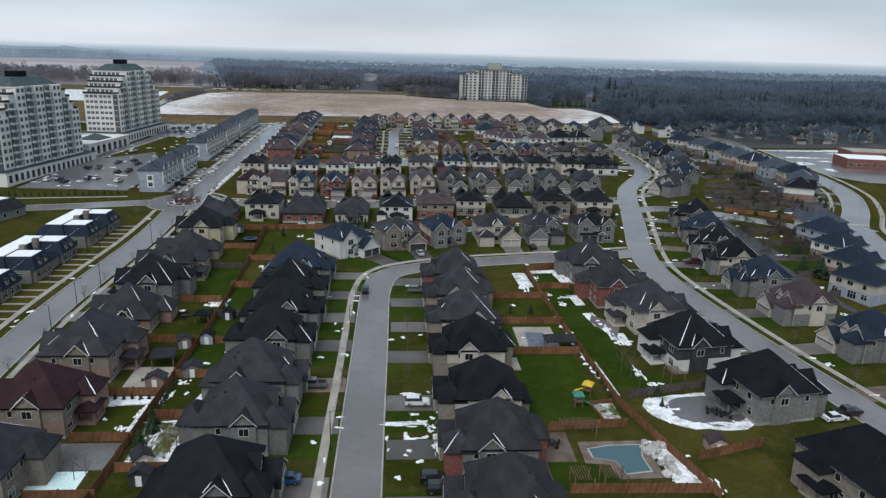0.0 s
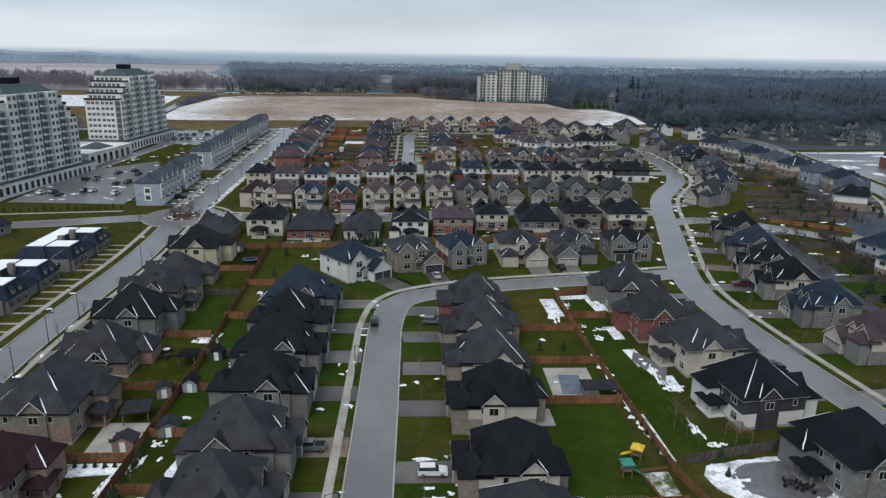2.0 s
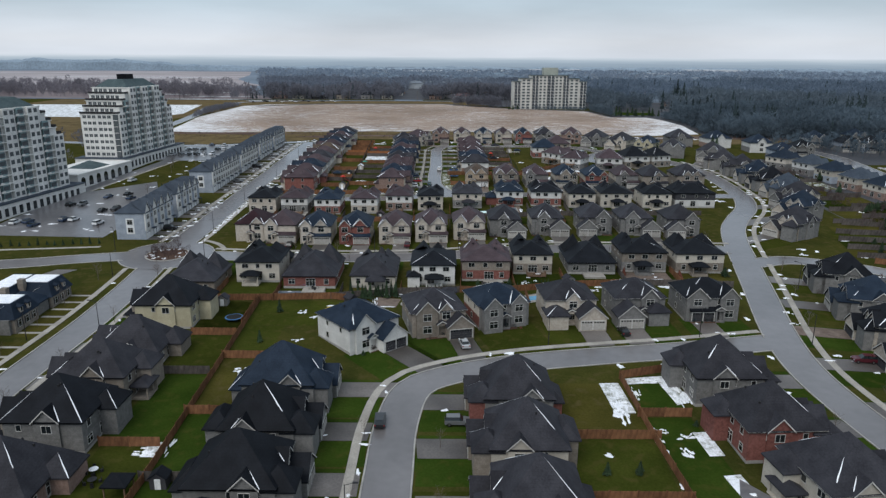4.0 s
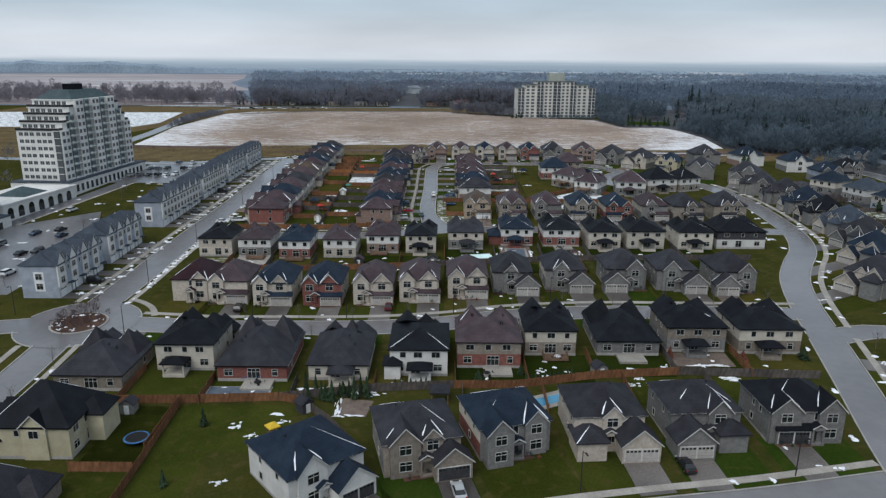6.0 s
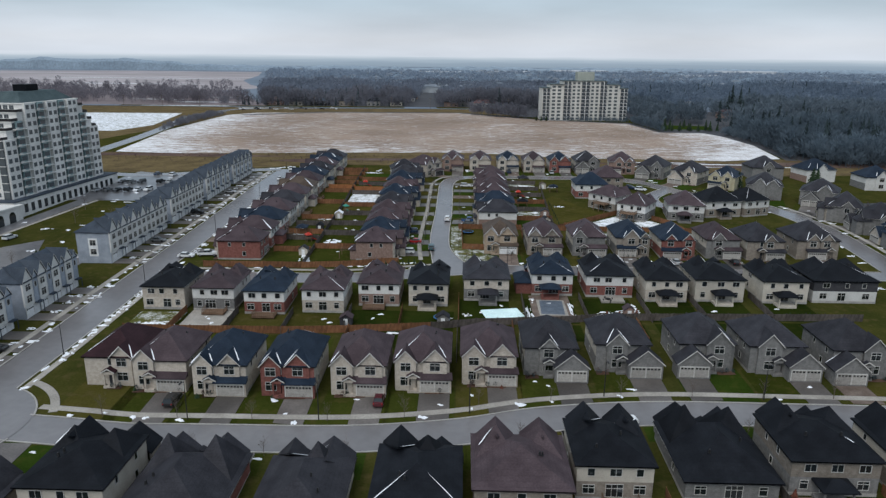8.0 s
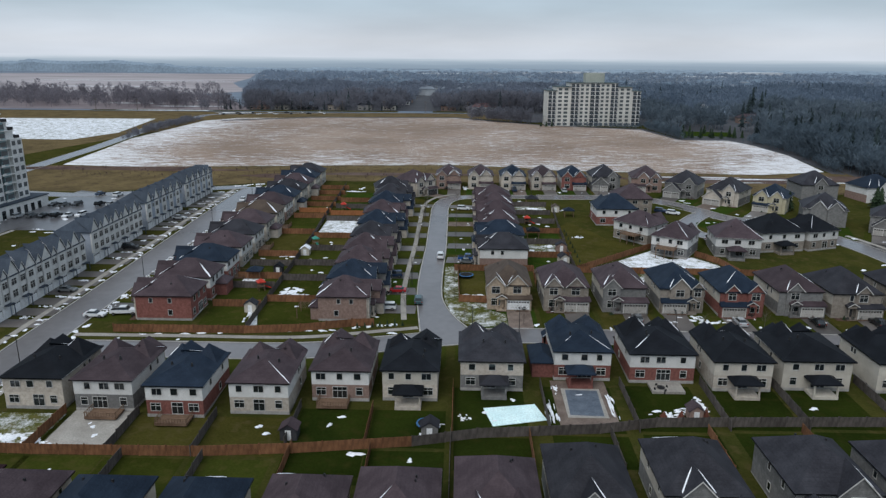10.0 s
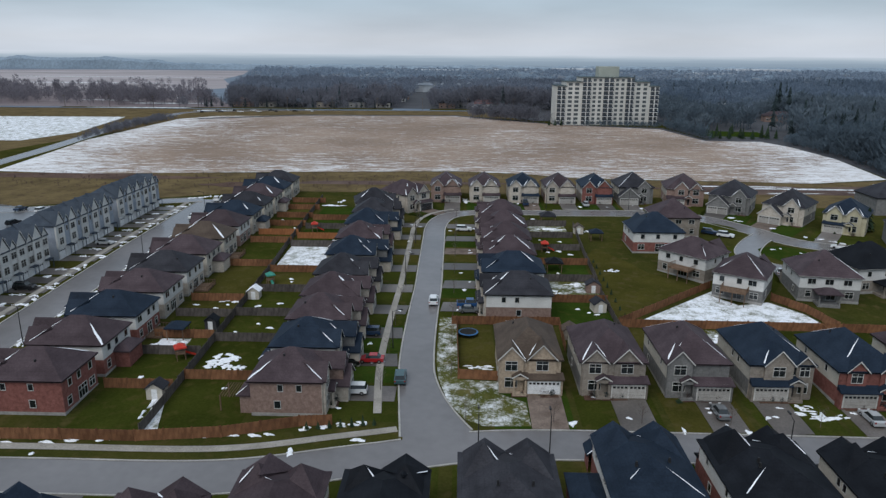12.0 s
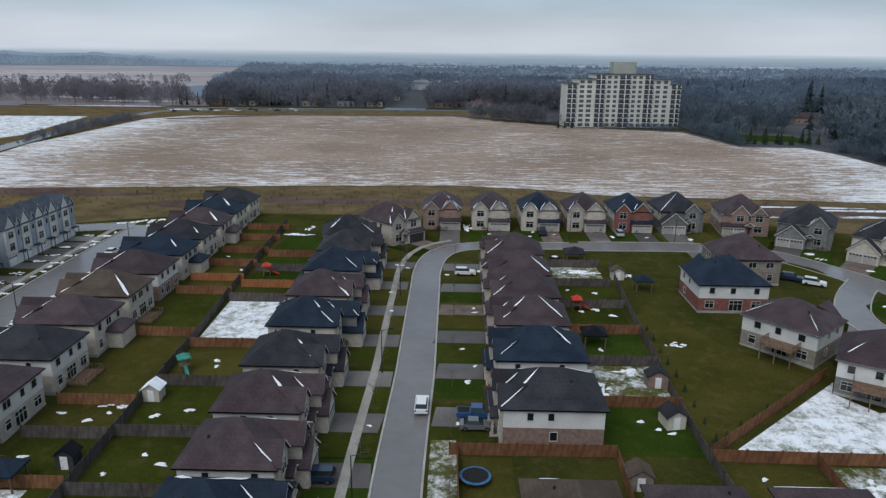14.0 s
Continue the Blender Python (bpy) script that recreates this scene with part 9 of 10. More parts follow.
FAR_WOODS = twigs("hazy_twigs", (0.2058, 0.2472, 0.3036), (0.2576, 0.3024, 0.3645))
GARDEN_TWIGS = twigs("russet_twigs", (0.085, 0.060, 0.058), (0.125, 0.090, 0.086))
DARK_NEEDLES = twigs("dark_needles", (0.034, 0.049, 0.054), (0.058, 0.080, 0.084), 0.25)


def trees_mesh(name, spots, slivers, mat, label, conifer=False, fine=1.0):
    """Many trees in one mesh: each a tapered trunk and a crown of thin upward twigs or drooping needle boughs."""
    rs = np.random.RandomState(len(spots) + slivers)
    spots = np.array(spots)
    n = len(spots)
    x, y, h = spots[:, 0], spots[:, 1], spots[:, 2]
    z = np.interp(y, KY, KZ)
    q = n * slivers
    base = np.repeat(np.stack([x, y, z], 1), slivers, 0)
    hh = np.repeat(h, slivers)
    a = rs.uniform(0, 6.2832, q)
    if conifer:
        u = rs.uniform(0.08, 0.95, q) ** 1.15
        r = (1 - u) ** 0.75 * 0.21 * hh * rs.uniform(0.65, 1.2, q)
        root = base + np.stack([0 * u, 0 * u, np.minimum(u + 0.10, 1) * hh], 1)
        tip = base + np.stack([r * np.cos(a), r * np.sin(a), u * hh], 1)
        wide = 0.07 * hh * (1.1 - u)
    else:
        # an egg-shaped crown, wider in its lower half and ragged at the rim
        girth = np.repeat(rs.uniform(0.22, 0.36, n), slivers)
        u = rs.uniform(0.0, 1.0, q)
        r0 = girth * hh * rs.uniform(0, 1, q) ** 0.45 * np.sin((0.12 + 0.85 * u) * 3.14159) ** 0.7
        root = base + np.stack([r0 * np.cos(a), r0 * np.sin(a), (0.24 + 0.62 * u) * hh], 1)
        b = a + rs.uniform(-0.9, 0.9, q)
        k = 0.17 * hh * rs.uniform(0.5, 1.25, q)
        tip = root + np.stack([0.6 * k * np.cos(b), 0.6 * k * np.sin(b), 0.85 * k], 1)
        wide = 0.03 * hh * fine
    turn = rs.uniform(0, 6.2832, q)
    side = np.stack([np.cos(turn), np.sin(turn), rs.uniform(-0.4, 0.4, q)], 1) * (wide * rs.uniform(0.5, 1.4, q))[:, None]
    v = np.concatenate([root - side, root + side, tip], 1).reshape(-1, 3)
    tw = 0.014 * h
    top = np.stack([x, y, z + 0.78 * h], 1)
    t = np.stack([np.stack([x - tw, y, z - 0.5], 1), np.stack([x + tw, y, z - 0.5], 1), top, np.stack([x, y - tw, z - 0.5], 1), np.stack([x, y + tw, z - 0.5], 1), top], 1).reshape(-1, 3)
    v = np.concatenate([v, t])
    me = bpy.data.meshes.new(name)
    me.vertices.add(len(v))
    me.vertices.foreach_set("co", v.ravel())
    me.loops.add(len(v))
    me.loops.foreach_set("vertex_index", np.arange(len(v), dtype=np.int32))
    me.polygons.add(len(v) // 3)
    me.polygons.foreach_set("loop_start", np.arange(0, len(v), 3, dtype=np.int32))
    me.materials.append(mat)
    me.update()
    me.validate()
    tagged(part(name, me, None), label, "woods", kind="stuff")


def inside(x, y, poly):
    hit = False
    for (ax, ay), (bx, by) in zip(poly, poly[1:] + poly[:1]):
        if (ay > y) != (by > y) and x < (bx - ax) * (y - ay) / (by - ay) + ax:
            hit = not hit
    return hit


def scatter(n, poly, low, high, seed, keep_off=(), clump=0.0):
    """Spots with a height each; clump thins them out in patches and lets the height rise and fall over the wood."""
    rnd = random.Random(seed)
    xs, ys = [p[0] for p in poly], [p[1] for p in poly]
    res = []
    while len(res) < n:
        x, y = rnd.uniform(min(xs), max(xs)), rnd.uniform(min(ys), max(ys))
        lie = noise.noise(Vector((x * 0.012, y * 0.012, seed)))
        if clump and lie < rnd.uniform(-1.2, 0.4) * clump:
            continue
        if inside(x, y, poly) and not any(a < x < c and b < y < d for a, b, c, d in keep_off):
            res.append((x, y, rnd.uniform(low, high) * (1 + 0.35 * lie)))
    return res


EAST_WOOD = [(188, 535), (240, 512), (330, 512), (620, 490), (900, 700), (1000, 1300), (150, 1300), (150, 800), (143, 728), (150, 672), (184, 668), (190, 620)]
NORTH_WOOD = [(-200, 868), (-160, 868), (-120, 872), (20, 868), (40, 800), (60, 770), (150, 775), (150, 1300), (-300, 1300)]
CLEAR = ((-48, 845, -22, 1250), (150, 655, 206, 724), (60, 735, 150, 772), (200, 724, 262, 800), (60, 790, 150, 830))
plot("woodland_floor", EAST_WOOD, 0.055, LITTER, "dark leaf litter under bare woodland", "woodland")
plot("woodland_floor", NORTH_WOOD, 0.32, LITTER, "dark leaf litter under bare trees", "woodland")
plot("verge", [(-335, 854), (-52, 857), (-52, 871), (-335, 868)], 0.34, LAWN["olive"], "olive grass verge along the far road", "verge")
plot("verge", [(-20, 857), (60, 855), (60, 870), (-20, 871)], 0.34, LAWN["olive"], "olive grass verge along the far road", "verge")
plot("snow_bank", blob(-262, 858, 40, 4, 14), 0.36, LAWN["white"], "snow left beside the far road", "snow")
plot("snow_bank", blob(-196, 836, 16, 4, 15), 0.36, LAWN["white"], "snow left beside the far road", "snow")
# the eastern wood: a dense edge, then thinner trees, painted hazier with distance
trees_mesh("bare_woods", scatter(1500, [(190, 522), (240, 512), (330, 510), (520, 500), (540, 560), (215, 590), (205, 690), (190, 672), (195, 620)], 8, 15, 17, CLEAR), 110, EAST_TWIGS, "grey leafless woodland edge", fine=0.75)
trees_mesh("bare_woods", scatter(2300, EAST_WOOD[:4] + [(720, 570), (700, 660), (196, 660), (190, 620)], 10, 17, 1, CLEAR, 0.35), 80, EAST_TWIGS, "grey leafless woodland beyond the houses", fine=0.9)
trees_mesh("bare_woods", scatter(2700, [(186, 664), (700, 660), (760, 600), (860, 860), (150, 860), (150, 800), (143, 728), (150, 672)], 10, 17, 21, CLEAR, 0.35), 60, EAST_MID, "leafless woodland deeper in, tinted for haze", fine=1.1)
trees_mesh("bare_woods", scatter(4800, [(150, 860), (860, 860), (1000, 1300), (150, 1300)], 10, 17, 27, CLEAR, 0.3), 34, EAST_FAR, "leafless woodland far beyond the houses, tinted for haze", fine=1.5)
trees_mesh("pine_woods", scatter(170, [(196, 556), (420, 530), (460, 720), (210, 720)], 11, 19, 18, CLEAR, 0.8), 90, DARK_NEEDLES, "dark pines at the woodland edge", True)
trees_mesh("pine_woods", scatter(190, EAST_WOOD, 11, 19, 2, CLEAR, 0.9), 70, DARK_NEEDLES, "dark pines among the bare woodland", True)
trees_mesh("pine_woods", [(249, 812, 27), (254, 806, 24), (244, 806, 22), (268, 800, 17), (212, 706, 15), (224, 699, 18), (233, 704, 16), (205, 690, 13), (241, 694, 19)], 150, DARK_NEEDLES, "tall dark pines by a house in the wood", True)
# trees beyond the stubble field
trees_mesh("bare_woods", scatter(640, NORTH_WOOD[:4] + [(150, 830), (150, 960), (-225, 960)], 8, 18, 3, CLEAR, 0.95), 110, EDGE_WOODS, "grey-brown leafless trees beyond the stubble field", fine=0.75)
trees_mesh("bare_woods", scatter(2600, [(-225, 960), (150, 960), (150, 1330), (-325, 1330)], 9, 16, 23, CLEAR, 0.5), 40, MID_WOODS, "leafless trees between distant houses, tinted for haze", fine=1.4)
trees_mesh("bare_woods", scatter(70, [(-240, 864), (-54, 866), (-54, 878), (-240, 876)], 7, 13, 43), 100, EDGE_WOODS, "bare trees before the far houses", fine=0.6)
trees_mesh("pine_woods", scatter(20, [(-220, 866), (-54, 868), (-54, 880), (-220, 878)], 6, 12, 44), 90, DARK_NEEDLES, "dark pines before the far houses", True)
trees_mesh("pine_woods", scatter(90, NORTH_WOOD[:4] + [(150, 830), (150, 1010), (-235, 1010)], 9, 17, 4, CLEAR, 1.0), 90, DARK_NEEDLES, "dark pines beyond the stubble field", True)
trees_mesh("bare_woods", scatter(1300, [(-900, 900), (-205, 872), (-265, 1000), (-520, 1030), (-900, 1070)], 8, 18, 5, (), 0.55), 80, MAUVE, "mauve-grey leafless trees round far fields", fine=0.8)
trees_mesh("bare_woods", scatter(110, [(-1000, 1230), (-330, 1190), (-340, 1250), (-1000, 1300)], 8, 14, 25, (), 0.9), 60, MAUVE, "mauve-grey leafless trees round far fields", fine=1.2)
trees_mesh("bare_woods", scatter(280, [(-202, 636), (-198.5, 636), (-197.5, 765), (-212, 768), (-211, 720)], 2.5, 6, 6), 70, EDGE_WOODS, "ragged hedge of bare shrubs beside the field")
trees_mesh("bare_woods", scatter(150, [(60, 739), (150, 747), (150, 742), (135, 729), (72, 741)], 2, 5, 9), 50, EAST_TWIGS, "bare shrubs along the field's edge")
trees_mesh("bare_woods", scatter(80, [(10, 786), (70, 748), (58, 772), (14, 796)], 6, 13, 10), 110, EDGE_WOODS, "bare trees along the field's edge", fine=0.7)
trees_mesh("bare_woods", scatter(130, [(150, 262), (172, 258), (176, 330), (160, 345), (150, 300)], 1.6, 3.8, 12), 60, GARDEN_TWIGS, "russet leafless garden trees among the eastern houses")
trees_mesh("bare_woods", scatter(90, [(160, 345), (176, 340), (172, 430), (156, 440)], 1.6, 3.8, 32), 60, GARDEN_TWIGS, "russet leafless garden trees among the eastern houses")
trees_mesh("bare_woods", scatter(90, [(118, 205), (136, 190), (146, 240), (124, 250)], 1.6, 3.8, 13), 60, GARDEN_TWIGS, "leafless garden trees behind the eastern houses")
trees_mesh("bare_woods", scatter(420, [(215, 446), (330, 436), (480, 470), (480, 512), (330, 512), (200, 500)], 5, 11, 14), 60, EAST_TWIGS, "leafless trees among far houses")
trees_mesh("bare_woods", scatter(200, [(-190, 300), (-180, 300), (-185, 500), (-400, 480), (-400, 300)], 5, 11, 15), 50, EDGE_WOODS, "leafless trees behind the towers")
trees_mesh("bare_woods", scatter(260, [(183, 548), (190, 546), (197, 620), (192, 664), (186, 672), (150, 672), (146, 728), (140, 728), (147, 667), (178, 665), (186, 640), (189, 600)], 3, 8, 61, CLEAR[1:2]), 60, EAST_TWIGS, "bare shrubs along the wood's edge")
trees_mesh("bare_woods", scatter(6500, [(-325, 1330), (0, 1330), (1000, 1300), (1500, 1450), (1900, 2100), (-520, 2100), (-455, 1830)], 10, 17, 7, (), 0.6), 14, FAR_WOODS, "leafless woods in the distance, coloured pale for haze", fine=3.0)
for i, a in enumerate(((126, 523, 40, 8), (60, 525, 22, 4), (-20, 530, 40, 4), (-75, 522, 16, 5), (190, 528, 40, 7))):
    plot("soil_bank", blob(*a, 30 + i), 0.075 + 0.004 * i, PLOUGH if i % 2 else RUST_EARTH, "dark russet weedy soil in the meadow", "soil")
for i, a in enumerate(((110, 530, 20, 1.2), (140, 526, 26, 1.4), (128, 518, 10, 1.2), (165, 520, 14, 1.6), (95, 517, 7, 1.2))):
    plot("snow_bank", blob(*a, 60 + i), 0.10 + 0.004 * i, LAWN["white"], "thin drift of snow in the rough meadow", "snow")
trees_mesh("dry_weeds", scatter(520, [(-230, 514), (-84, 514), (120, 512), (240, 512), (240, 536), (145, 533), (53, 540), (4, 550), (-93, 543), (-230, 540)], 0.6, 1.7, 71, (), 0.9), 26, GARDEN_TWIGS, "dry russet weeds in the rough meadow", fine=1.6)
plot("meadow", [(-420, 561), (-232, 544), (-181, 763), (-120, 806), (4, 812), (60, 770), (60, 850), (-420, 850)], 0.045, ROUGH, "rough brown grass round the far side of the field", "meadow")
for x, y, h in ((157, 674, 5), (162, 673, 3.4), (170, 674, 6.2), (175, 672, 3.6), (184, 674, 7.4), (190, 676, 5.5), (66, 741, 4), (70, 740, 4.6), (74, 740, 5)):
    evergreen(x, y, h, 0.28 * h)


for i, (x, y) in enumerate([p for p in LINES["boulevard"] if 225 < p[1] < 425][::5]):
    bare_tree(x + (8.2 if i % 2 else -8.0), y - (3 if i % 2 else -3), 5.0 + i % 3, 200 + i)
trees_mesh("island_planting", [(RING[0] + 0.8 * (k + 3) ** 0.72 * math.cos(2.4 * k), RING[1] + 0.8 * (k + 3) ** 0.72 * math.sin(2.4 * k), 2.2 + 0.9 * (k % 4)) for k in range(17)], 90, GARDEN_TWIGS, "bare mauve shrubs on the traffic island", fine=0.6)
for i in range(15):
    if not on_road(138 + 0.9 * i, 232 - 0.75 * i, "", 1.5):
        evergreen(138 + 0.9 * i, 232 - 0.75 * i, 2.6 + 0.3 * (i % 3), 0.8)
for i in range(12):
    evergreen(166 + 1.1 * i, 325 + 0.5 * i, 2.8 + 0.4 * (i % 3), 1.1)
for x, y, h, w in ((125, 185, 6, 3.2), (122, 189, 5, 2.6), (128, 181, 5.5, 2.8), (131, 208, 4, 1.8), (158, 300, 4.4, 2), (170, 352, 5, 2.2), (176, 380, 5, 2)):
    evergreen(x, y, h, w)


def front_planting():
    """Mulched beds along the house fronts with low shrubs, some bare, some evergreen."""
    rnd, beds, green, brown = random.Random(87), Geo(), [], []
    for ob in [o for o in scene.objects if o.name.split(".")[0] == "house" and o.parent is None]:
        m = ob.matrix_basis
        c = m.translation
        wide = [k for k in ob.children if k.name.split(".")[0] == "wall"]
        if not wide or c.x > 160 or c.y > 520 or c.y < 60:
            continue
        half = max(abs(v[0]) for v in wide[0].bound_box)
        deep = max(abs(v[1]) for v in wide[0].bound_box)
        for k in range(rnd.choice((2, 3, 3))):
            x0 = rnd.uniform(-half, half - 2)
            spot = m @ Vector((x0 + 1, -deep - 2.2, 0))
            if on_road(spot.x, spot.y, "", 1.0):
                continue
            quad = [m @ Vector(q) for q in ((x0, -deep - 1.9, 0), (x0 + 2.6, -deep - 1.7, 0), (x0 + 2.4, -deep - 0.3, 0), (x0, -deep - 0.3, 0))]
            beds.face([(q.x, q.y, land(q.y) + 0.10) for q in quad])
            for j in range(rnd.choice((2, 3, 4))):
                p = m @ Vector((x0 + rnd.uniform(0.2, 2.4), -deep - rnd.uniform(0.6, 1.6), 0))
                (green if rnd.random() < 0.6 else brown).append((p.x, p.y, rnd.uniform(0.7, 1.5)))
    tagged(part("mulch_beds", beds, PLOUGH), "dark mulched beds along the house fronts", "bed", kind="stuff")
    trees_mesh("low_shrubs", green, 46, DARK_NEEDLES, "low evergreen shrubs in front beds", fine=2.2)
    trees_mesh("low_shrubs", brown, 46, GARDEN_TWIGS, "low bare shrubs in front beds", fine=1.6)


front_planting()


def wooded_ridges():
    """Long low belts of wood, one behind another, out to the skyline; haze is painted in, belt by belt."""
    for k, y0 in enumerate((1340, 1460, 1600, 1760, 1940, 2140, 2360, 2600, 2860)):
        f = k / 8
        g = Geo()
        reach = 0.8 * y0
        n = int(2 * reach / 14)
        rows = []
        for i in range(n + 1):
            x = -reach + 2 * reach * i / n
            y = y0 + 60 * noise.noise(Vector((x * 0.004, k * 3.1, 0)))
            lie = noise.noise(Vector((x * 0.0032, k * 7.7, 2))) + 0.1
            h = (10 + 5 * noise.noise(Vector((x * 0.02, k, 5))) + 4.5 * noise.noise(Vector((x * 0.075, k, 9)))) * min(1, max(0, lie * 5 + 1)) - 0.6
            if y0 < 2300:
                h = (h + 0.6) * min(1, max(0, (x + 0.29 * (y0 - 277)) / 200)) - 0.6
            h += 30 * math.exp(-((x + 1160) / 330) ** 2) * (1 if y0 == 2360 else 0)
            deep = 34 + 16 * noise.noise(Vector((x * 0.01, k, 1)))
            rows.append([(x, y - deep, land(y) - 1), (x, y - deep * 0.8, land(y) + 0.75 * h), (x, y - deep * 0.3, land(y) + h), (x, y + deep, land(y) + 0.7 * h), (x, y + deep * 1.2, land(y) - 1)])
        for r0, r1 in zip(rows, rows[1:]):
            for j in range(4):
                g.face([r0[j], r1[j], r1[j + 1], r0[j + 1]])
        # f mixes more distance haze into each farther belt's colour
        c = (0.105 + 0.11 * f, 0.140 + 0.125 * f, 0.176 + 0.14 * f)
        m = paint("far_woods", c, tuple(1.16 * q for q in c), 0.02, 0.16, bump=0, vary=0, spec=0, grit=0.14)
        tagged(part("far_woods", g, m), "low belt of wood towards the skyline, haze in its colour", "woods", kind="stuff")


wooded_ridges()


def far_house(x, y, turn, wall, roof, long=12.0, high=4.4):
    t = thing("house", "small distant house among bare trees", "house", pose(x, y, land(y), 0, 0, turn), "distant houses")
    g = Geo()
    g.box(-long / 2, -4.5, -1, long / 2, 4.5, high)
    part("wall", g, WALL[wall], t)
    g = Geo()
    g.hip(-long / 2 - 0.5, -5, long / 2 + 0.5, 5, high, 0.6)
    part("roof", g, roof, t)
    k = max(2, int(long / 4))
    for i in range(k):
        window(t, -long / 2 + long * (i + 0.5) / k, -4.5, 1.2, 1.6, 1.4, 0, False)
    return t


CLAY = paint("clay_tile_roof", (0.20, 0.085, 0.075), (0.28, 0.13, 0.115), 0.4, 3, vary=0)


def far_houses():
    rnd = random.Random(31)
    for x, y, long, wall, roof in ((-186, 884, 16, "brick", "brown"), (-163, 880, 13, "cream", "grey"), (-140, 884, 18, "dark", "slate"),
                                   (-112, 880, 14, "stone", "grey"), (-84, 882, 14, "grey", "black"), (-62, 884, 12, "cream", "grey"), (-6, 882, 14, "brick", "grey"), (10, 884, 13, "grey", "black"), (238, 786, 20, "brick", "brown"), (86, 812, 14, "cream", "grey"), (120, 818, 13, "grey", "brown")):
        far_house(x, y, rnd.uniform(-8, 8), wall, ROOF[roof], long, 4.4 + 1.2 * rnd.random())
    tagged(far_house(33, 880, 2, "white", CLAY, 34, 4.6), "long low white house with a clay-red roof")
    made = {}
    for i in range(70):
        x, y = rnd.uniform(-330, 260), rnd.uniform(920, 1180)
        if -50 < x < -20 or x < -0.3 * (y - 277):
            continue
        wall, roof = rnd.choice(("white", "cream", "brick", "grey")), rnd.choice(("grey", "brown", "black"))
        if (wall, roof) in made:
            copy_thing(made[wall, roof], pose(x, y, land(y), 0, 0, rnd.uniform(-20, 20)))
        else:
            made[wall, roof] = far_house(x, y, rnd.uniform(-20, 20), wall, ROOF[roof])


far_houses()


def distant_town():
    """Roofs and walls of the town beyond the woods, paled by painted haze, and a few long sheds."""
    rnd, g = random.Random(63), Geo()
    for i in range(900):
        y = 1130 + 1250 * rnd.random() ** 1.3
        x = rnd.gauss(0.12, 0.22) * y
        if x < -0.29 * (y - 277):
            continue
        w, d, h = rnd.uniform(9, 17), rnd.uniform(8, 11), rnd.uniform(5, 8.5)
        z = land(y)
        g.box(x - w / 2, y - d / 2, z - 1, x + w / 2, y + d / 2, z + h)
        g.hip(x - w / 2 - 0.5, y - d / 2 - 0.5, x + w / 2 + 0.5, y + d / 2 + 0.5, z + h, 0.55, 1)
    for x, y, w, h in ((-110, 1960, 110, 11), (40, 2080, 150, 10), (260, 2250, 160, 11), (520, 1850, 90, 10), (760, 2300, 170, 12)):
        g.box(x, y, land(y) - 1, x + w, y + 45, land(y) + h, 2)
    tagged(part("distant_town", g, (paint("hazed_walls", (0.21, 0.235, 0.265), (0.31, 0.335, 0.36), 0.02, 0.1, bump=0, vary=0), paint("hazed_roofs", (0.105, 0.125, 0.150), (0.165, 0.185, 0.21), 0.02, 0.1, bump=0, vary=0),
                                    paint("distant_sheds", (0.44, 0.46, 0.49), (0.52, 0.54, 0.57), 0.02, 0.1, bump=0, vary=0))), "distant town with haze painted into its walls and roofs", "town", kind="stuff")


distant_town()


def utility_pole(x, y):
    t = thing("utility_pole", "weathered wooden utility pole with a crossarm by the far road", "pole", pose(x, y, land(y)), "utility poles")
    g = Geo()
    g.tube((0, 0, -0.5), (0, 0, 10.5), 0.22, 0.15, 6)
    part("pole", g, BARK, t)
    g = Geo()
    g.box(-1.3, -0.1, 9.5, 1.3, 0.1, 9.75)
    for q in (-1.1, -0.4, 0.4, 1.1):
        g.tube((q, 0, 9.75), (q, 0, 10.05), 0.07, 0.05, 5)
    part("crossarm", g, BARK, t)


for i in range(11):
    utility_pole(-330 + 38 * i, 856 + (i % 2))


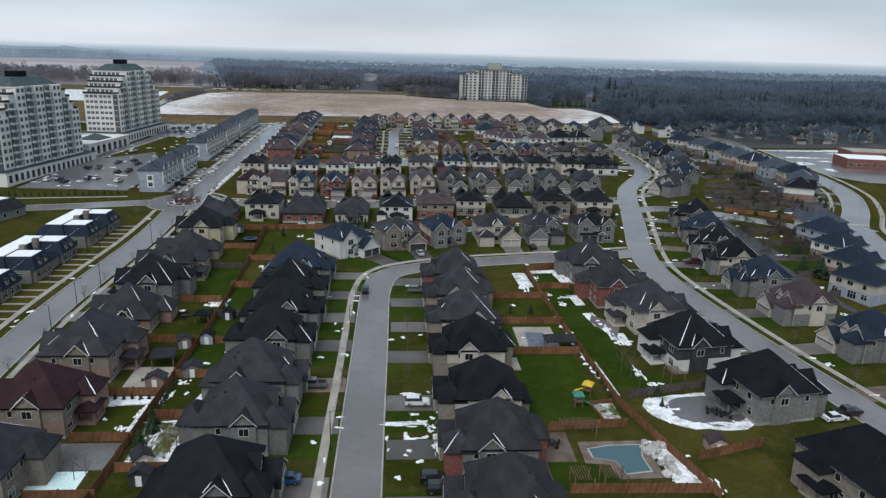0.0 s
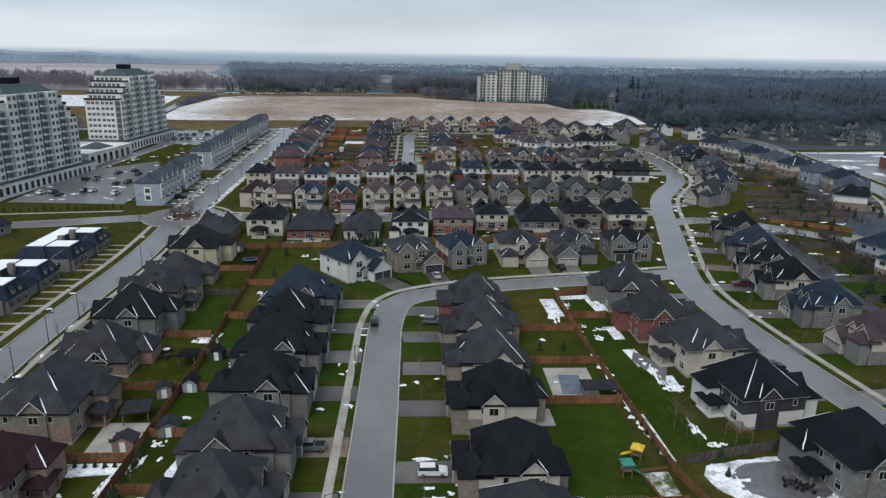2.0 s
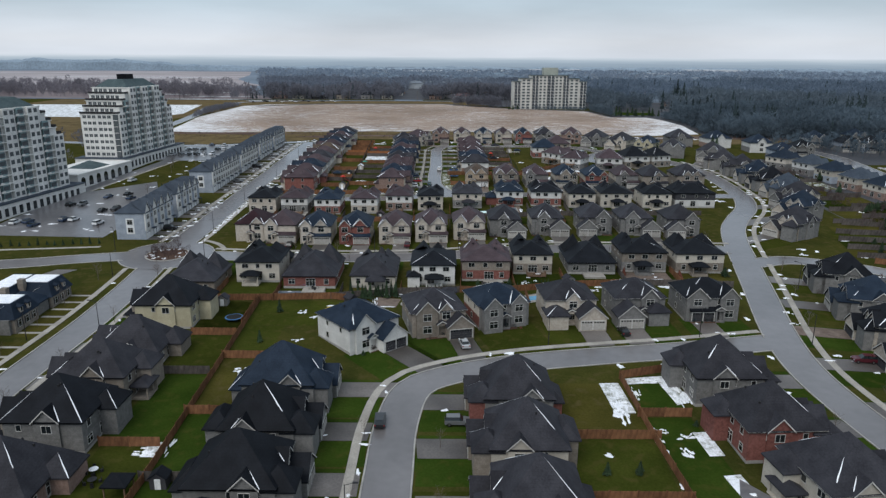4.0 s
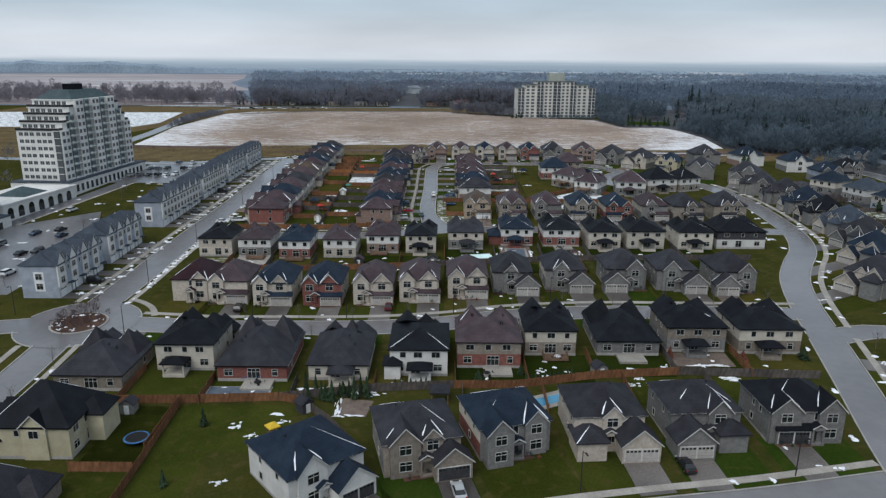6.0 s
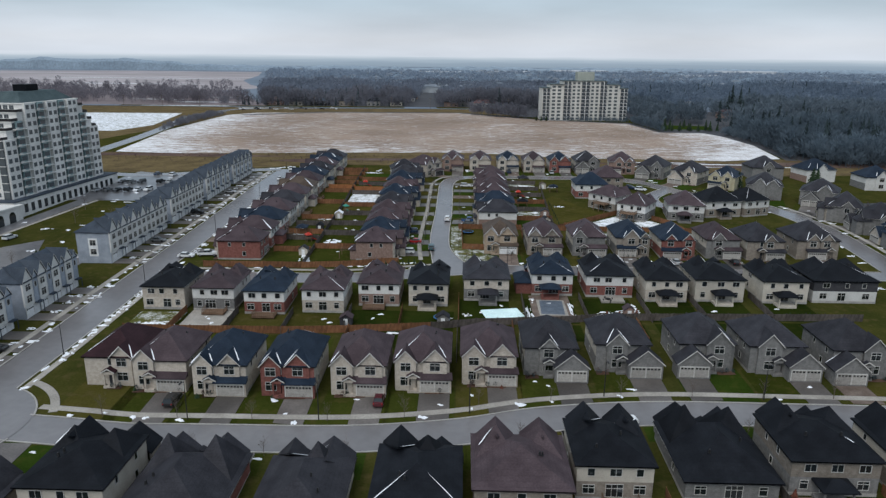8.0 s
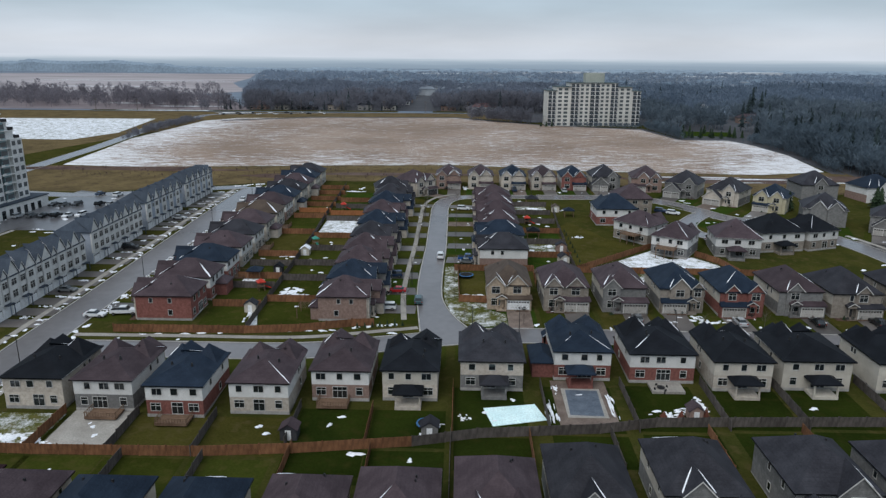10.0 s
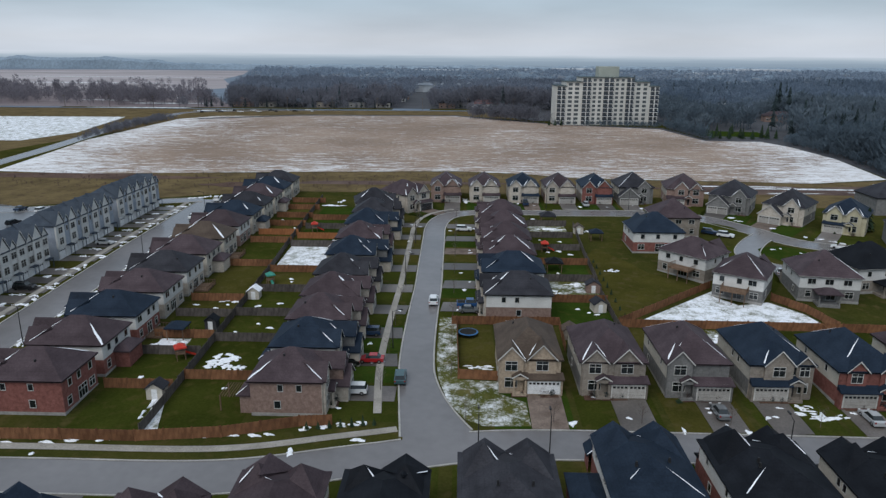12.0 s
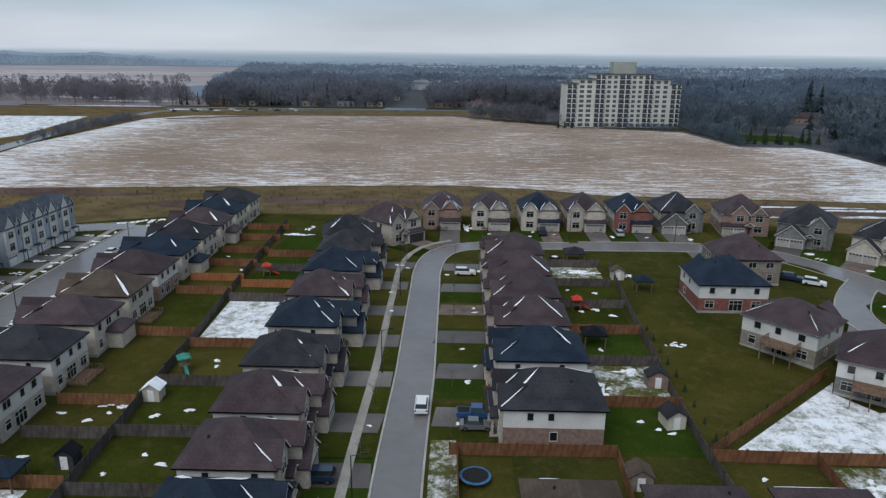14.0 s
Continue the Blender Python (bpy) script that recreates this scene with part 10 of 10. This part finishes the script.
def backdrop():
    """The hazy skyline, a glowing ring far behind everything; a height ramp paints its haze."""
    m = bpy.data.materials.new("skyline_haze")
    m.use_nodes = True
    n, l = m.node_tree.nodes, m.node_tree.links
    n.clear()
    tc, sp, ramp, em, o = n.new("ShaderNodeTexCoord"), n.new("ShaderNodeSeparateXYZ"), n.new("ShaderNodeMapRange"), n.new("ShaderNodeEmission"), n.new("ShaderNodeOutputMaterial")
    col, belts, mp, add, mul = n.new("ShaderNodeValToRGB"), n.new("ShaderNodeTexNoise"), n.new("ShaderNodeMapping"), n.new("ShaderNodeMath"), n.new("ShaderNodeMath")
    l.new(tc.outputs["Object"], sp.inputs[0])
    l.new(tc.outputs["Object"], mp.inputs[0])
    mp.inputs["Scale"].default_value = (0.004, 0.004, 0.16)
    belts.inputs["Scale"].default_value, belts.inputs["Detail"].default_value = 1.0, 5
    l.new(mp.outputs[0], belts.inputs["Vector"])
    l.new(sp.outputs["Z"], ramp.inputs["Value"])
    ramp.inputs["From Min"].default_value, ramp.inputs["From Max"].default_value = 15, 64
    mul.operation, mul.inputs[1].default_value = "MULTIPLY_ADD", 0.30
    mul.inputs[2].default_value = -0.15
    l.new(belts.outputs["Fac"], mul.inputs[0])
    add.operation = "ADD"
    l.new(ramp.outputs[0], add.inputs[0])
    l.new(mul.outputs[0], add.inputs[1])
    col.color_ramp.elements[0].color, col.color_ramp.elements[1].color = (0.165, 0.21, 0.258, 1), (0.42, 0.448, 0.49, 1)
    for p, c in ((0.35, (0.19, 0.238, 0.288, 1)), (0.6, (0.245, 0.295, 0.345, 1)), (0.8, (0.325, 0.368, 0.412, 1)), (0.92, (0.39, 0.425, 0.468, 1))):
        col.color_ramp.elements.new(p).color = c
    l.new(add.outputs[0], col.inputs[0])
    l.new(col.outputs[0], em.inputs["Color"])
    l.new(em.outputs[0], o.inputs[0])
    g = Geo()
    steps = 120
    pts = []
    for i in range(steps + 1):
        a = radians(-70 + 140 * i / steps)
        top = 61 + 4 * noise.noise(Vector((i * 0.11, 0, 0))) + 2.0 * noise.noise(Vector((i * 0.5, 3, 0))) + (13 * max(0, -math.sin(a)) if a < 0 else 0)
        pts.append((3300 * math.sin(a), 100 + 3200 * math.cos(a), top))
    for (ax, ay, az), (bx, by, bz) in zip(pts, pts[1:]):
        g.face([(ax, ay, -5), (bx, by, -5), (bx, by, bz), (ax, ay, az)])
    tagged(part("backdrop", g, m), "glowing backdrop of far hills in painted blue-grey haze", "backdrop", kind="structure")


backdrop()
